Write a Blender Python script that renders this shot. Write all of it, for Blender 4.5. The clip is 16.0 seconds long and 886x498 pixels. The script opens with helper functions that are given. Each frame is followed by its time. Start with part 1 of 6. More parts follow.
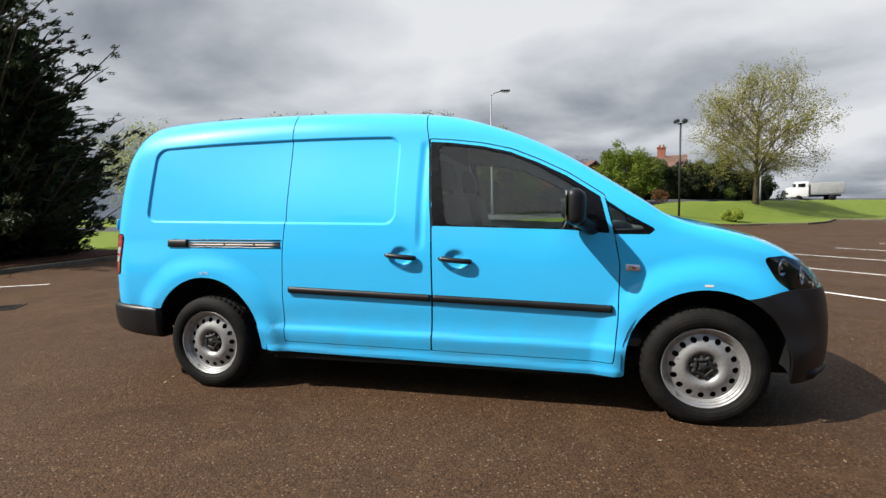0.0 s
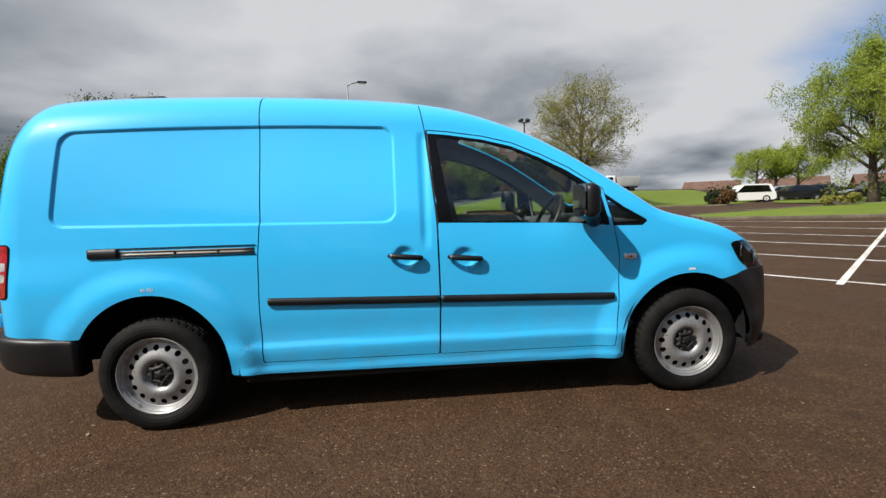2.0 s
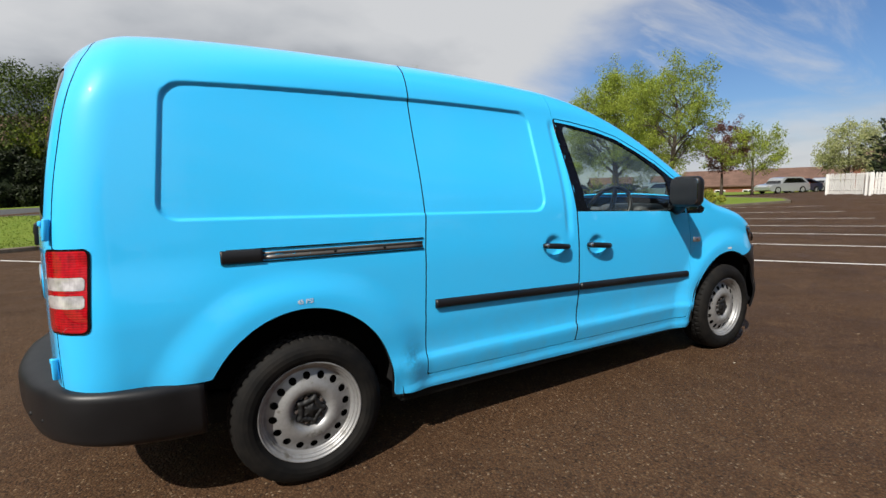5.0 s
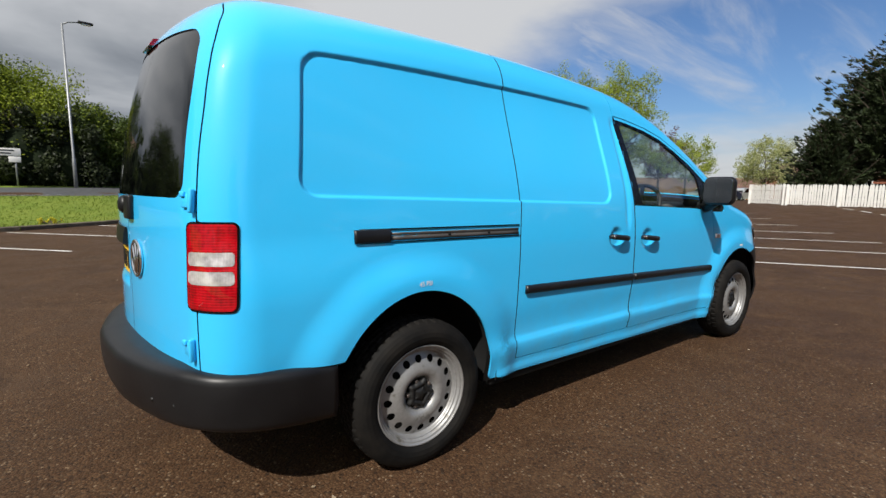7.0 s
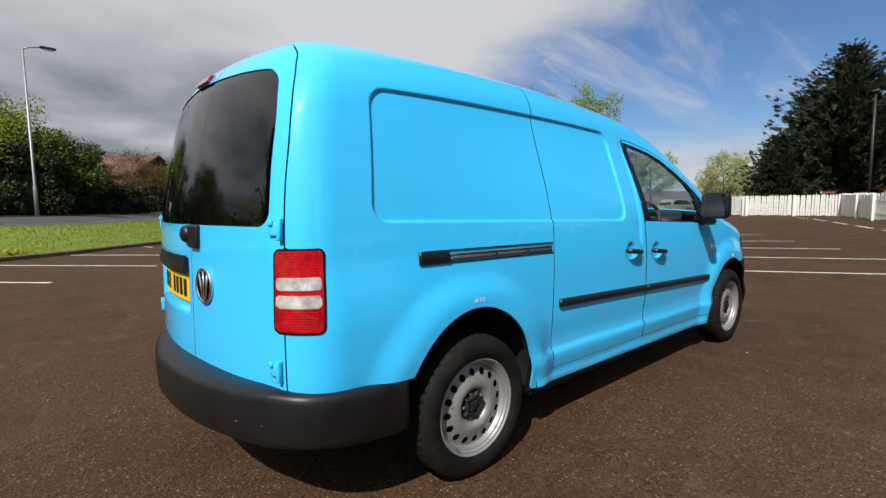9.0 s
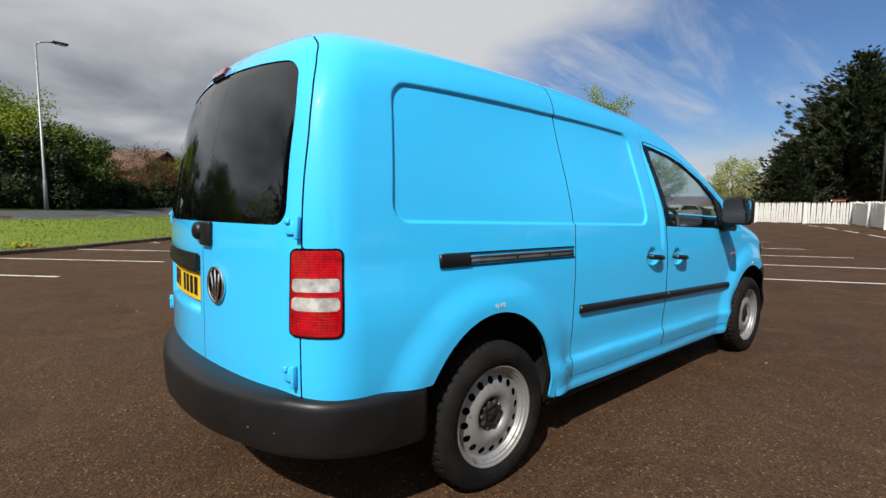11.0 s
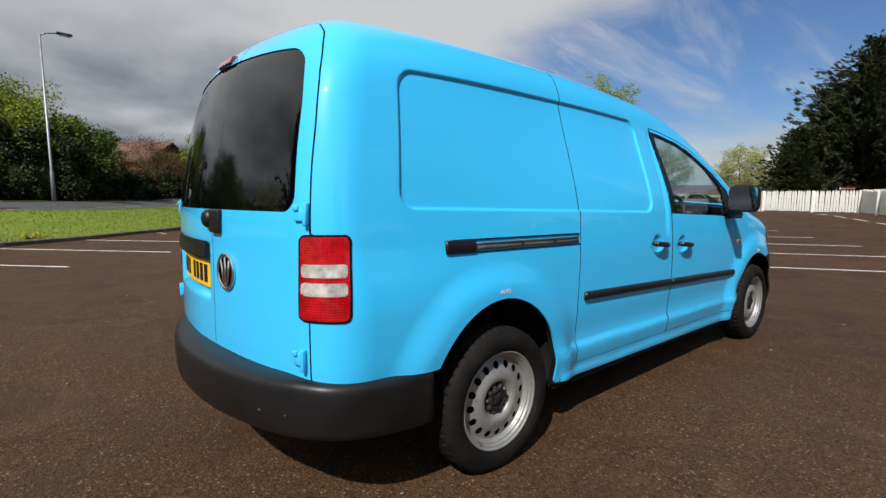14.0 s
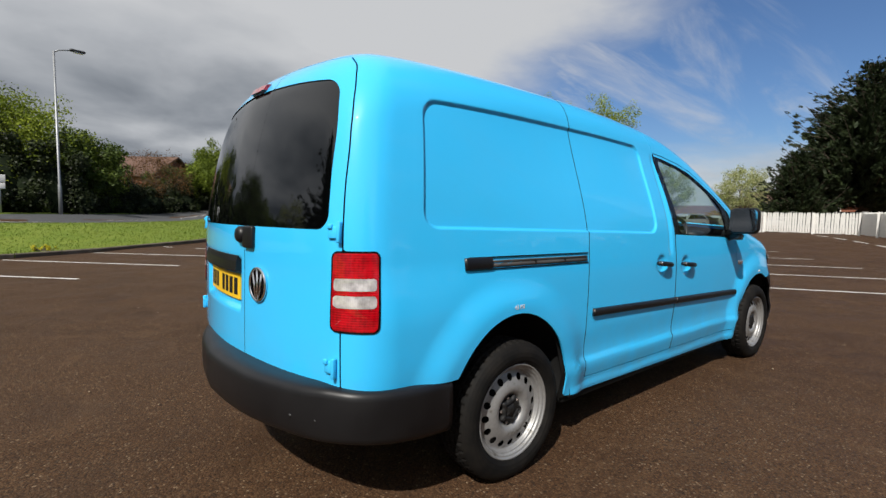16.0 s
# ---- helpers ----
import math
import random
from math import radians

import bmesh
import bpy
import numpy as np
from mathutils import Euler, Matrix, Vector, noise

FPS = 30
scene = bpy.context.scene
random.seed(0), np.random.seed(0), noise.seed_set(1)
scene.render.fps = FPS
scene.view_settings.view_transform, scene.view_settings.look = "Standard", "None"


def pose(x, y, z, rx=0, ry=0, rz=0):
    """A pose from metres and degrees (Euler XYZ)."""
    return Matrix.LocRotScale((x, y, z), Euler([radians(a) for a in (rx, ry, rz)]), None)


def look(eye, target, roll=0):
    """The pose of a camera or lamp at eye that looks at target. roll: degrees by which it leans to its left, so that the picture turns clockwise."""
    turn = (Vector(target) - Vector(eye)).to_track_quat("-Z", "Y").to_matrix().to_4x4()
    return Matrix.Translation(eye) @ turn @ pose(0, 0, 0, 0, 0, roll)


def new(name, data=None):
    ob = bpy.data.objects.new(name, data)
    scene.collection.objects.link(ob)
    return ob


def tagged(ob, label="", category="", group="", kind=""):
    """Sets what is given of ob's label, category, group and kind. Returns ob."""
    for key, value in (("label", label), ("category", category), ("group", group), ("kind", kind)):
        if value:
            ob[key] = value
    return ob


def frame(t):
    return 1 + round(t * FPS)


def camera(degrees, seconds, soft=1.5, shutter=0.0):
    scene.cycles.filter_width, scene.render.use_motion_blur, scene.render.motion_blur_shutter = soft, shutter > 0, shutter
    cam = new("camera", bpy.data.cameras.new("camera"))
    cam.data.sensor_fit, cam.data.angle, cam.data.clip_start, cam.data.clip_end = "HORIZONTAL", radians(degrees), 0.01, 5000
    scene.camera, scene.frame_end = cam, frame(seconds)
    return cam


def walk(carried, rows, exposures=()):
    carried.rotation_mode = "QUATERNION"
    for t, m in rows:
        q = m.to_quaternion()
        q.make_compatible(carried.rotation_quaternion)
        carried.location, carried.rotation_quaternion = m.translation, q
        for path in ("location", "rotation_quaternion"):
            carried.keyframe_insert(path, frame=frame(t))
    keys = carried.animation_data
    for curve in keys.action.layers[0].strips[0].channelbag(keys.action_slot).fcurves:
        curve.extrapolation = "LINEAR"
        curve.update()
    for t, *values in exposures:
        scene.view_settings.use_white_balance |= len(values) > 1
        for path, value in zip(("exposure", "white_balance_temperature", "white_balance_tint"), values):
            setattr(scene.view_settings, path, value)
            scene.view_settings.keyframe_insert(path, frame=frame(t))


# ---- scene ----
cam = camera(87.43, 16.0)
PATH = [
    (0, (2.256, -3.462, 1.147), (1.781, -1.526, 0.988), -1.2),
    (0.5, (2.235, -3.568, 1.144), (1.661, -1.657, 1.007), 0.2),
    (1, (2.145, -3.603, 1.106), (1.546, -1.698, 0.997), -0.9),
    (1.5, (1.882, -3.404, 1.130), (1.524, -1.439, 1.037), -0.8),
    (2, (1.359, -3.406, 1.188), (1.519, -1.423, 0.981), -2.1),
    (2.5, (1.024, -3.542, 1.190), (1.321, -1.572, 1.012), 0.3),
    (3, (0.658, -3.655, 1.206), (1.011, -1.699, 0.985), -0.1),
    (3.2, (0.480, -3.608, 1.235), (0.872, -1.660, 1.007), -0.5),
    (5.3, (-0.513, -2.703, 1.183), (0.531, -1.011, 0.967), -0.4),
    (5.5, (-0.596, -2.703, 1.169), (0.483, -1.028, 0.991), 0.3),
    (6, (-0.842, -2.669, 1.181), (0.306, -1.044, 0.980), 0.1),
    (6.5, (-1.036, -2.533, 1.168), (0.173, -0.959, 0.922), -0.4),
    (7, (-1.021, -2.379, 1.157), (0.159, -0.786, 0.894), 0.8),
    (7.5, (-1.118, -2.390, 1.183), (0.069, -0.791, 1.000), 1.4),
    (8, (-1.227, -2.413, 1.173), (-0.013, -0.836, 0.975), -0.2),
    (8.5, (-1.286, -2.371, 1.173), (-0.074, -0.793, 0.972), 0.2),
    (9, (-1.357, -2.270, 1.175), (-0.076, -0.745, 0.992), -0.6),
    (11.5, (-1.358, -2.173, 1.170), (-0.097, -0.633, 0.986), 0.6),
    (12, (-1.361, -2.174, 1.165), (-0.109, -0.632, 0.928), 0.3),
    (12.5, (-1.361, -2.171, 1.167), (-0.113, -0.623, 0.951), 0.6),
    (13, (-1.367, -2.178, 1.167), (-0.129, -0.625, 0.935), 0.4),
    (13.5, (-1.369, -2.182, 1.164), (-0.124, -0.635, 0.930), 0.3),
    (14, (-1.374, -2.186, 1.161), (-0.127, -0.638, 0.940), 0.2),
    (14.5, (-1.380, -2.193, 1.163), (-0.113, -0.662, 0.935), 0.4),
    (15, (-1.388, -2.192, 1.165), (-0.110, -0.667, 0.955), 0.6),
    (15.5, (-1.414, -2.186, 1.165), (-0.123, -0.671, 0.971), 0.7),
    (16, (-1.505, -2.230, 1.172), (-0.257, -0.674, 1.024), 0.9),
]
walk(cam, [(t, look(eye, target, roll)) for t, eye, target, roll in PATH],
     exposures=[(0, 0.54), (0.5, 0.55), (1.0, 0.39), (1.5, 0.24), (2.0, 0.26), (3.0, 0.28), (5.5, 0.21), (7.0, 0.2), (7.5, 0.27), (8.0, 0.22), (9.0, 0.2), (11.5, 0.2), (12.5, 0.1), (16.0, 0.1)])

# ---- light and exposure ----
SUN_AZ, SUN_EL = 211.0, 46.0
sun_dir = Vector((math.cos(radians(SUN_AZ)) * math.cos(radians(SUN_EL)), math.sin(radians(SUN_AZ)) * math.cos(radians(SUN_EL)), math.sin(radians(SUN_EL))))
sun = new("sun", bpy.data.lights.new("sun", "SUN"))
sun.data.energy, sun.data.angle, sun.data.color = 5.0, radians(0.55), (1.0, 0.955, 0.885)
sun.matrix_world = look(sun_dir * 60, (0, 0, 0))

world = bpy.data.worlds.new("sky")
scene.world = world
world.use_nodes = True
wn, wl = world.node_tree.nodes, world.node_tree.links
wn.clear()


def wnode(kind, **values):
    n = wn.new(kind)
    for k, v in values.items():
        n.inputs[k].default_value = v
    return n


w_out, w_bg = wn.new("ShaderNodeOutputWorld"), wnode("ShaderNodeBackground", Strength=0.071)
w_sky = wn.new("ShaderNodeTexSky")
w_sky.sky_type, w_sky.sun_disc = "NISHITA", False
w_sky.sun_elevation, w_sky.sun_rotation = radians(SUN_EL), radians(90 - SUN_AZ)
w_tc = wn.new("ShaderNodeTexCoord")
# clouds: noise on the sky dome flattened towards the horizon
w_sep = wn.new("ShaderNodeSeparateXYZ")
wl.new(w_tc.outputs["Generated"], w_sep.inputs[0])


def wmath(op, a, b=0.0, clamp=False):
    n = wn.new("ShaderNodeMath")
    n.operation, n.use_clamp = op, clamp
    for i, v in enumerate((a, b)):
        if isinstance(v, (int, float)):
            n.inputs[i].default_value = v
        else:
            wl.new(v, n.inputs[i])
    return n.outputs[0]


up = wmath("MAXIMUM", w_sep.outputs[2], 0.0)
lift = wmath("ADD", up, 0.22)
w_com = wn.new("ShaderNodeCombineXYZ")
wl.new(wmath("DIVIDE", w_sep.outputs[0], lift), w_com.inputs[0])
wl.new(wmath("DIVIDE", w_sep.outputs[1], lift), w_com.inputs[1])
w_n1 = wnode("ShaderNodeTexNoise", Scale=0.55, Detail=9.0, Roughness=0.56, Distortion=0.25)
w_n2 = wnode("ShaderNodeTexNoise", Scale=1.25, Detail=6.0, Roughness=0.48, Distortion=0.2)
w_n3 = wnode("ShaderNodeTexNoise", Scale=1.9, Detail=9.0, Roughness=0.60, Distortion=0.9)
w_off = wn.new("ShaderNodeVectorMath")
w_off.operation = "ADD"
w_off.inputs[1].default_value = (3.1, 1.7, 0.0)
wl.new(w_com.outputs[0], w_off.inputs[0])
for n in (w_n1, w_n2):
    wl.new(w_off.outputs[0], n.inputs["Vector"])
w_long = wn.new("ShaderNodeVectorMath")
w_long.operation = "MULTIPLY"
w_long.inputs[1].default_value = (0.45, 1.6, 1.0)
wl.new(w_com.outputs[0], w_long.inputs[0])
wl.new(w_long.outputs[0], w_n3.inputs["Vector"])


def wsmooth(value, lo, hi, top=1.0):
    n = wn.new("ShaderNodeMapRange")
    n.interpolation_type = "SMOOTHSTEP"
    n.inputs["From Min"].default_value, n.inputs["From Max"].default_value, n.inputs["To Max"].default_value = lo, hi, top
    wl.new(value, n.inputs["Value"])
    return n.outputs[0]


# the cloud bank lies towards +y and -x, open sky with thin wisps towards +x
w_dot = wmath("ADD", wmath("MULTIPLY", w_sep.outputs[0], -0.85), wmath("MULTIPLY", w_sep.outputs[1], 0.40))
cover = wmath("ADD", wmath("MULTIPLY", w_dot, 0.95), wmath("ADD", wmath("MULTIPLY", wmath("SUBTRACT", w_n1.outputs[0], 0.5), 1.1), 0.85))
low_bank = wmath("ADD", w_n1.outputs[0], wmath("MULTIPLY", wmath("SUBTRACT", 0.19, up), 1.7))
mask = wmath("MAXIMUM", wmath("MAXIMUM", wsmooth(cover, 0.40, 0.66), wsmooth(low_bank, 0.52, 0.78, 0.9)), wsmooth(w_n3.outputs[0], 0.46, 0.80, 0.70))
tone = wmath("ADD", wmath("MULTIPLY", wmath("SUBTRACT", w_n2.outputs[0], 0.5), 2.1), wmath("ADD", wmath("MULTIPLY", up, 2.2), wmath("ADD", wmath("MULTIPLY", wmath("MAXIMUM", w_sep.outputs[0], -0.6), 0.40), 0.06)))
# the bank pales towards -x, and its thin rim is lit through
tone = wmath("ADD", tone, wsmooth(wmath("MULTIPLY", w_sep.outputs[0], -1.0), 0.10, 0.55, 0.20))
tone = wmath("ADD", tone, wmath("MULTIPLY", wmath("SUBTRACT", 1.0, wsmooth(cover, 0.60, 1.0)), 0.40))
w_ramp = wn.new("ShaderNodeValToRGB")
e = w_ramp.color_ramp.elements
e.new(0.4)
e.new(0.6)
for el, (p, c) in zip(e, ((0.12, (1.70, 1.98, 2.36)), (0.42, (3.7, 4.0, 4.45)), (0.72, (6.0, 6.25, 6.65)), (1.0, (7.6, 7.75, 8.0)))):
    el.position, el.color = p, (*c, 1)
wl.new(tone, w_ramp.inputs[0])
w_blue = wn.new("ShaderNodeMix")
w_blue.data_type, w_blue.blend_type = "RGBA", "MULTIPLY"
w_blue.inputs["Factor"].default_value = 1.0
w_blue.inputs["B"].default_value = (0.74, 0.98, 1.30, 1)
wl.new(w_sky.outputs[0], w_blue.inputs["A"])
w_mix = wn.new("ShaderNodeMix")
w_mix.data_type = "RGBA"
wl.new(mask, w_mix.inputs["Factor"])
wl.new(w_blue.outputs["Result"], w_mix.inputs["A"])
wl.new(w_ramp.outputs[0], w_mix.inputs["B"])
wl.new(w_mix.outputs["Result"], w_bg.inputs["Color"])
wl.new(w_bg.outputs[0], w_out.inputs[0])
scene.view_settings.exposure = 0.0

# ---- materials ----


class Mat:
    """A small builder for node materials."""

    def __init__(self, name, color=(0.5, 0.5, 0.5), rough=0.6, metal=0.0, **more):
        self.m = bpy.data.materials.new(name)
        self.m.use_nodes = True
        self.n, self.l = self.m.node_tree.nodes, self.m.node_tree.links
        self.b = self.n["Principled BSDF"]
        self.b.inputs["Base Color"].default_value = (*color, 1)
        self.b.inputs["Roughness"].default_value = rough
        self.b.inputs["Metallic"].default_value = metal
        if rough >= 0.7:
            self.b.inputs["Specular IOR Level"].default_value = 0.16
        for k, v in more.items():
            self.b.inputs[k.replace("_", " ")].default_value = v
        self.pos = self.n.new("ShaderNodeTexCoord").outputs["Object"]

    def noise(self, scale, detail=4.0, rough=0.6, vec=None, distort=0.0):
        t = self.n.new("ShaderNodeTexNoise")
        t.inputs["Scale"].default_value, t.inputs["Detail"].default_value = scale, detail
        t.inputs["Roughness"].default_value, t.inputs["Distortion"].default_value = rough, distort
        self.l.new(vec or self.pos, t.inputs["Vector"])
        return t.outputs[0]

    def voronoi(self, scale, out="Distance", vec=None, feature="F1"):
        t = self.n.new("ShaderNodeTexVoronoi")
        t.feature = feature
        t.inputs["Scale"].default_value = scale
        self.l.new(vec or self.pos, t.inputs["Vector"])
        return t.outputs[out]

    def ramp(self, value, stops):
        r = self.n.new("ShaderNodeValToRGB")
        e = r.color_ramp.elements
        while len(e) < len(stops):
            e.new(0.5)
        for el, (p, c) in zip(e, stops):
            el.position, el.color = p, (*c, 1) if len(c) == 3 else c
        self.l.new(value, r.inputs[0])
        return r.outputs[0]

    def range(self, value, a, b, c=0.0, d=1.0):
        r = self.n.new("ShaderNodeMapRange")
        for i, v in enumerate((a, b, c, d)):
            r.inputs[i + 1].default_value = v
        self.l.new(value, r.inputs[0])
        return r.outputs[0]

    def mix(self, fac, a, b, mode="MIX"):
        x = self.n.new("ShaderNodeMix")
        x.data_type, x.blend_type = "RGBA", mode
        for key, v in (("Factor", fac), ("A", a), ("B", b)):
            if isinstance(v, (int, float)):
                x.inputs[key].default_value = v
            elif isinstance(v, tuple):
                x.inputs[key].default_value = (*v, 1)
            else:
                self.l.new(v, x.inputs[key])
        return x.outputs["Result"]

    def math(self, op, a, b=0.0, clamp=False):
        x = self.n.new("ShaderNodeMath")
        x.operation, x.use_clamp = op, clamp
        for i, v in enumerate((a, b)):
            if isinstance(v, (int, float)):
                x.inputs[i].default_value = v
            else:
                self.l.new(v, x.inputs[i])
        return x.outputs[0]

    def color(self, v):
        self.l.new(v, self.b.inputs["Base Color"])
        return self

    def rough(self, v):
        self.l.new(v, self.b.inputs["Roughness"])
        return self

    def bump(self, height, strength=0.3, distance=0.01):
        x = self.n.new("ShaderNodeBump")
        x.inputs["Strength"].default_value, x.inputs["Distance"].default_value = strength, distance
        self.l.new(height, x.inputs["Height"])
        self.l.new(x.outputs[0], self.b.inputs["Normal"])
        return self

    def random(self):
        return self.n.new("ShaderNodeObjectInfo").outputs["Random"]

    def island(self):
        return self.n.new("ShaderNodeNewGeometry").outputs["Random Per Island"]


def plain(name, color, rough=0.6, metal=0.0, vary=0.15, scale=20.0, bump=0.0, **more):
    """A plain surface with slight blotches at two scales."""
    k = Mat(name, color, rough, metal, **more)
    a, b = k.noise(scale), k.noise(scale * 0.13, 3)
    f = k.math("MULTIPLY", a, b)
    lo, hi = tuple(c * (1 - vary) for c in color), tuple(min(1, c * (1 + vary)) for c in color)
    k.color(k.ramp(f, [(0.12, lo), (0.42, hi)]))
    k.rough(k.range(a, 0.3, 0.7, max(0, rough - 0.07), min(1, rough + 0.07)))
    if bump:
        k.bump(a, bump, 0.004)
    return k.m


def paint_material():
    k = Mat("light_blue_paint", (0.05, 0.50, 0.88), 0.38)
    k.b.inputs["Coat Weight"].default_value, k.b.inputs["Coat Roughness"].default_value = 1.0, 0.015
    k.b.inputs["IOR"].default_value = 1.45
    k.b.inputs["Specular IOR Level"].default_value = 0.15
    dust = k.noise(3.0, 6, 0.65)
    specks = k.voronoi(55.0)
    c = k.mix(k.range(dust, 0.35, 0.75, 0.0, 0.10), (0.036, 0.505, 0.94), (0.14, 0.49, 0.80))
    c = k.mix(k.range(specks, 0.035, 0.02, 0.0, 0.12), c, (0.5, 0.55, 0.6))
    # road dirt thrown up behind the rear arches
    sp = k.n.new("ShaderNodeSeparateXYZ")
    k.l.new(k.pos, sp.inputs[0])
    off = k.math("SQRT", k.math("ADD", k.math("POWER", k.math("MULTIPLY", k.math("SUBTRACT", sp.outputs[0], 0.475), 1.0), 2.0), k.math("POWER", k.math("MULTIPLY", k.math("SUBTRACT", sp.outputs[2], 0.425), 0.75), 2.0)))
    grime = k.math("MULTIPLY", k.range(off, 0.085, 0.0, 0.0, 1.0), k.range(k.noise(14.0, 6, 0.7), 0.36, 0.62, 0.1, 0.75), True)
    c = k.mix(grime, c, (0.018, 0.035, 0.05))
    film = k.math("MULTIPLY", k.range(sp.outputs[2], 0.75, 0.30, 0.0, 0.35), k.range(k.noise(5.0, 6, 0.7), 0.4, 0.75, 0.0, 1.0), True)
    c = k.mix(film, c, (0.14, 0.24, 0.30))
    k.color(c)
    k.bump(k.noise(9.0, 2), 0.006, 0.02)
    return k.m


def plastic_material():
    k = Mat("black_plastic", (0.03, 0.031, 0.033), 0.5, Specular_IOR_Level=0.38)
    g = k.noise(700.0, 2)
    fade = k.noise(4.0, 5)
    k.color(k.ramp(fade, [(0.3, (0.005, 0.005, 0.006)), (0.7, (0.011, 0.011, 0.012))]))
    k.rough(k.range(fade, 0.3, 0.7, 0.36, 0.46)).bump(g, 0.06, 0.001)
    return k.m


def rubber_material():
    k = Mat("tyre_rubber", (0.022, 0.021, 0.021), 0.72)
    d = k.noise(12.0, 5)
    k.color(k.ramp(d, [(0.38, (0.005, 0.005, 0.005)), (0.78, (0.015, 0.013, 0.011))])).bump(k.noise(300.0, 2), 0.1, 0.001)
    return k.m


def steel_material():
    k = Mat("silver_wheel_paint", (0.5, 0.5, 0.5), 0.36, 0.55)
    d = k.noise(22.0, 6)
    k.color(k.ramp(d, [(0.28, (0.15, 0.14, 0.12)), (0.40, (0.30, 0.297, 0.29)), (0.62, (0.36, 0.36, 0.36))]))
    k.rough(k.range(d, 0.3, 0.6, 0.6, 0.40))
    return k.m


def glass_material(name, tint=(0.75, 0.85, 0.82), strength=1.0, haze=0.05):
    """A thin tinted pane: see-through, with mirror gloss by Fresnel."""
    k = Mat(name)
    n, l = k.n, k.l
    tr, gl, fr, mx = n.new("ShaderNodeBsdfTransparent"), n.new("ShaderNodeBsdfGlossy"), n.new("ShaderNodeLayerWeight"), n.new("ShaderNodeMixShader")
    tr.inputs[0].default_value = (*tint, 1)
    gl.inputs["Roughness"].default_value = 0.0
    gl.inputs["Color"].default_value = (strength,) * 3 + (1,)
    fr.inputs["Blend"].default_value = 0.5
    l.new(k.math("ADD", k.math("MULTIPLY", k.math("POWER", fr.outputs["Facing"], 4.0), 0.90), 0.065, True), mx.inputs[0])
    l.new(tr.outputs[0], mx.inputs[1])
    l.new(gl.outputs[0], mx.inputs[2])
    # a thin pale veil that stands in for sky reflected in the pane
    film, veil = n.new("ShaderNodeBsdfDiffuse"), n.new("ShaderNodeMixShader")
    film.inputs[0].default_value = (0.55, 0.58, 0.58, 1)
    l.new(k.range(k.noise(6.0, 5), 0.3, 0.7, 0.6 * haze, 1.4 * haze), veil.inputs[0])
    l.new(mx.outputs[0], veil.inputs[1])
    l.new(film.outputs[0], veil.inputs[2])
    l.new(veil.outputs[0], n["Material Output"].inputs[0])
    return k.m


def asphalt_material():
    k = Mat("red_brown_asphalt", (0.06, 0.04, 0.03), 0.8)
    stone = k.voronoi(105.0, "Color")
    gap = k.voronoi(105.0)
    big, wide_, mid, fine = k.noise(0.16, 5, 0.6, distort=0.5), k.noise(0.045, 4, 0.6), k.noise(1.5, 6, 0.65), k.noise(60.0, 3)
    base = k.ramp(big, [(0.30, (0.050, 0.024, 0.011)), (0.52, (0.068, 0.034, 0.016)), (0.74, (0.088, 0.046, 0.022))])
    base = k.mix(k.range(wide_, 0.45, 0.62, 0.0, 0.45), base, (0.086, 0.040, 0.020))
    sep = k.n.new("ShaderNodeSeparateColor")
    k.l.new(stone, sep.inputs[0])
    c = k.mix(k.range(sep.outputs[0], 0.20, 1.0, 0.0, 0.44), base, (0.170, 0.100, 0.051))
    c = k.mix(k.range(sep.outputs[1], 0.94, 0.99, 0.0, 0.7), c, (0.29, 0.205, 0.130))
    c = k.mix(k.range(sep.outputs[2], 0.86, 0.95, 0.0, 0.7), c, (0.012, 0.008, 0.006))
    c = k.mix(k.range(gap, 0.28, 0.62, 0.0, 0.50), c, (0.012, 0.008, 0.005))
    c = k.mix(k.range(mid, 0.48, 0.72, 0.0, 0.42), c, (0.040, 0.022, 0.012))
    # old damp stains and paler scuffed streaks, a metre or so across
    stain, scuff = k.noise(0.75, 6, 0.62, distort=1.1), k.noise(0.9, 5, 0.7, distort=2.2)
    c = k.mix(k.range(stain, 0.52, 0.68, 0.0, 0.42), c, (0.026, 0.0125, 0.006))
    c = k.mix(k.range(scuff, 0.56, 0.74, 0.0, 0.34), c, (0.135, 0.080, 0.042))
    k.color(c)
    k.rough(k.range(mid, 0.4, 0.7, 0.80, 0.60))
    h = k.math("SUBTRACT", k.math("MULTIPLY", fine, 0.35), gap)
    k.bump(h, 0.55, 0.006)
    return k.m


def grass_material():
    k = Mat("grass_turf", (0.1, 0.2, 0.02), 0.8)
    a, b, c = k.noise(45.0, 4), k.noise(1.3, 5), k.noise(7.0, 4)
    lo = k.ramp(a, [(0.3, (0.080, 0.125, 0.016)), (0.7, (0.16, 0.215, 0.028))])
    hi = k.mix(k.range(b, 0.4, 0.7, 0.0, 0.6), lo, (0.185, 0.215, 0.036))
    k.color(k.mix(k.range(c, 0.5, 0.75, 0.0, 0.5), hi, (0.09, 0.16, 0.02)))
    k.bump(a, 0.5, 0.03)
    return k.m


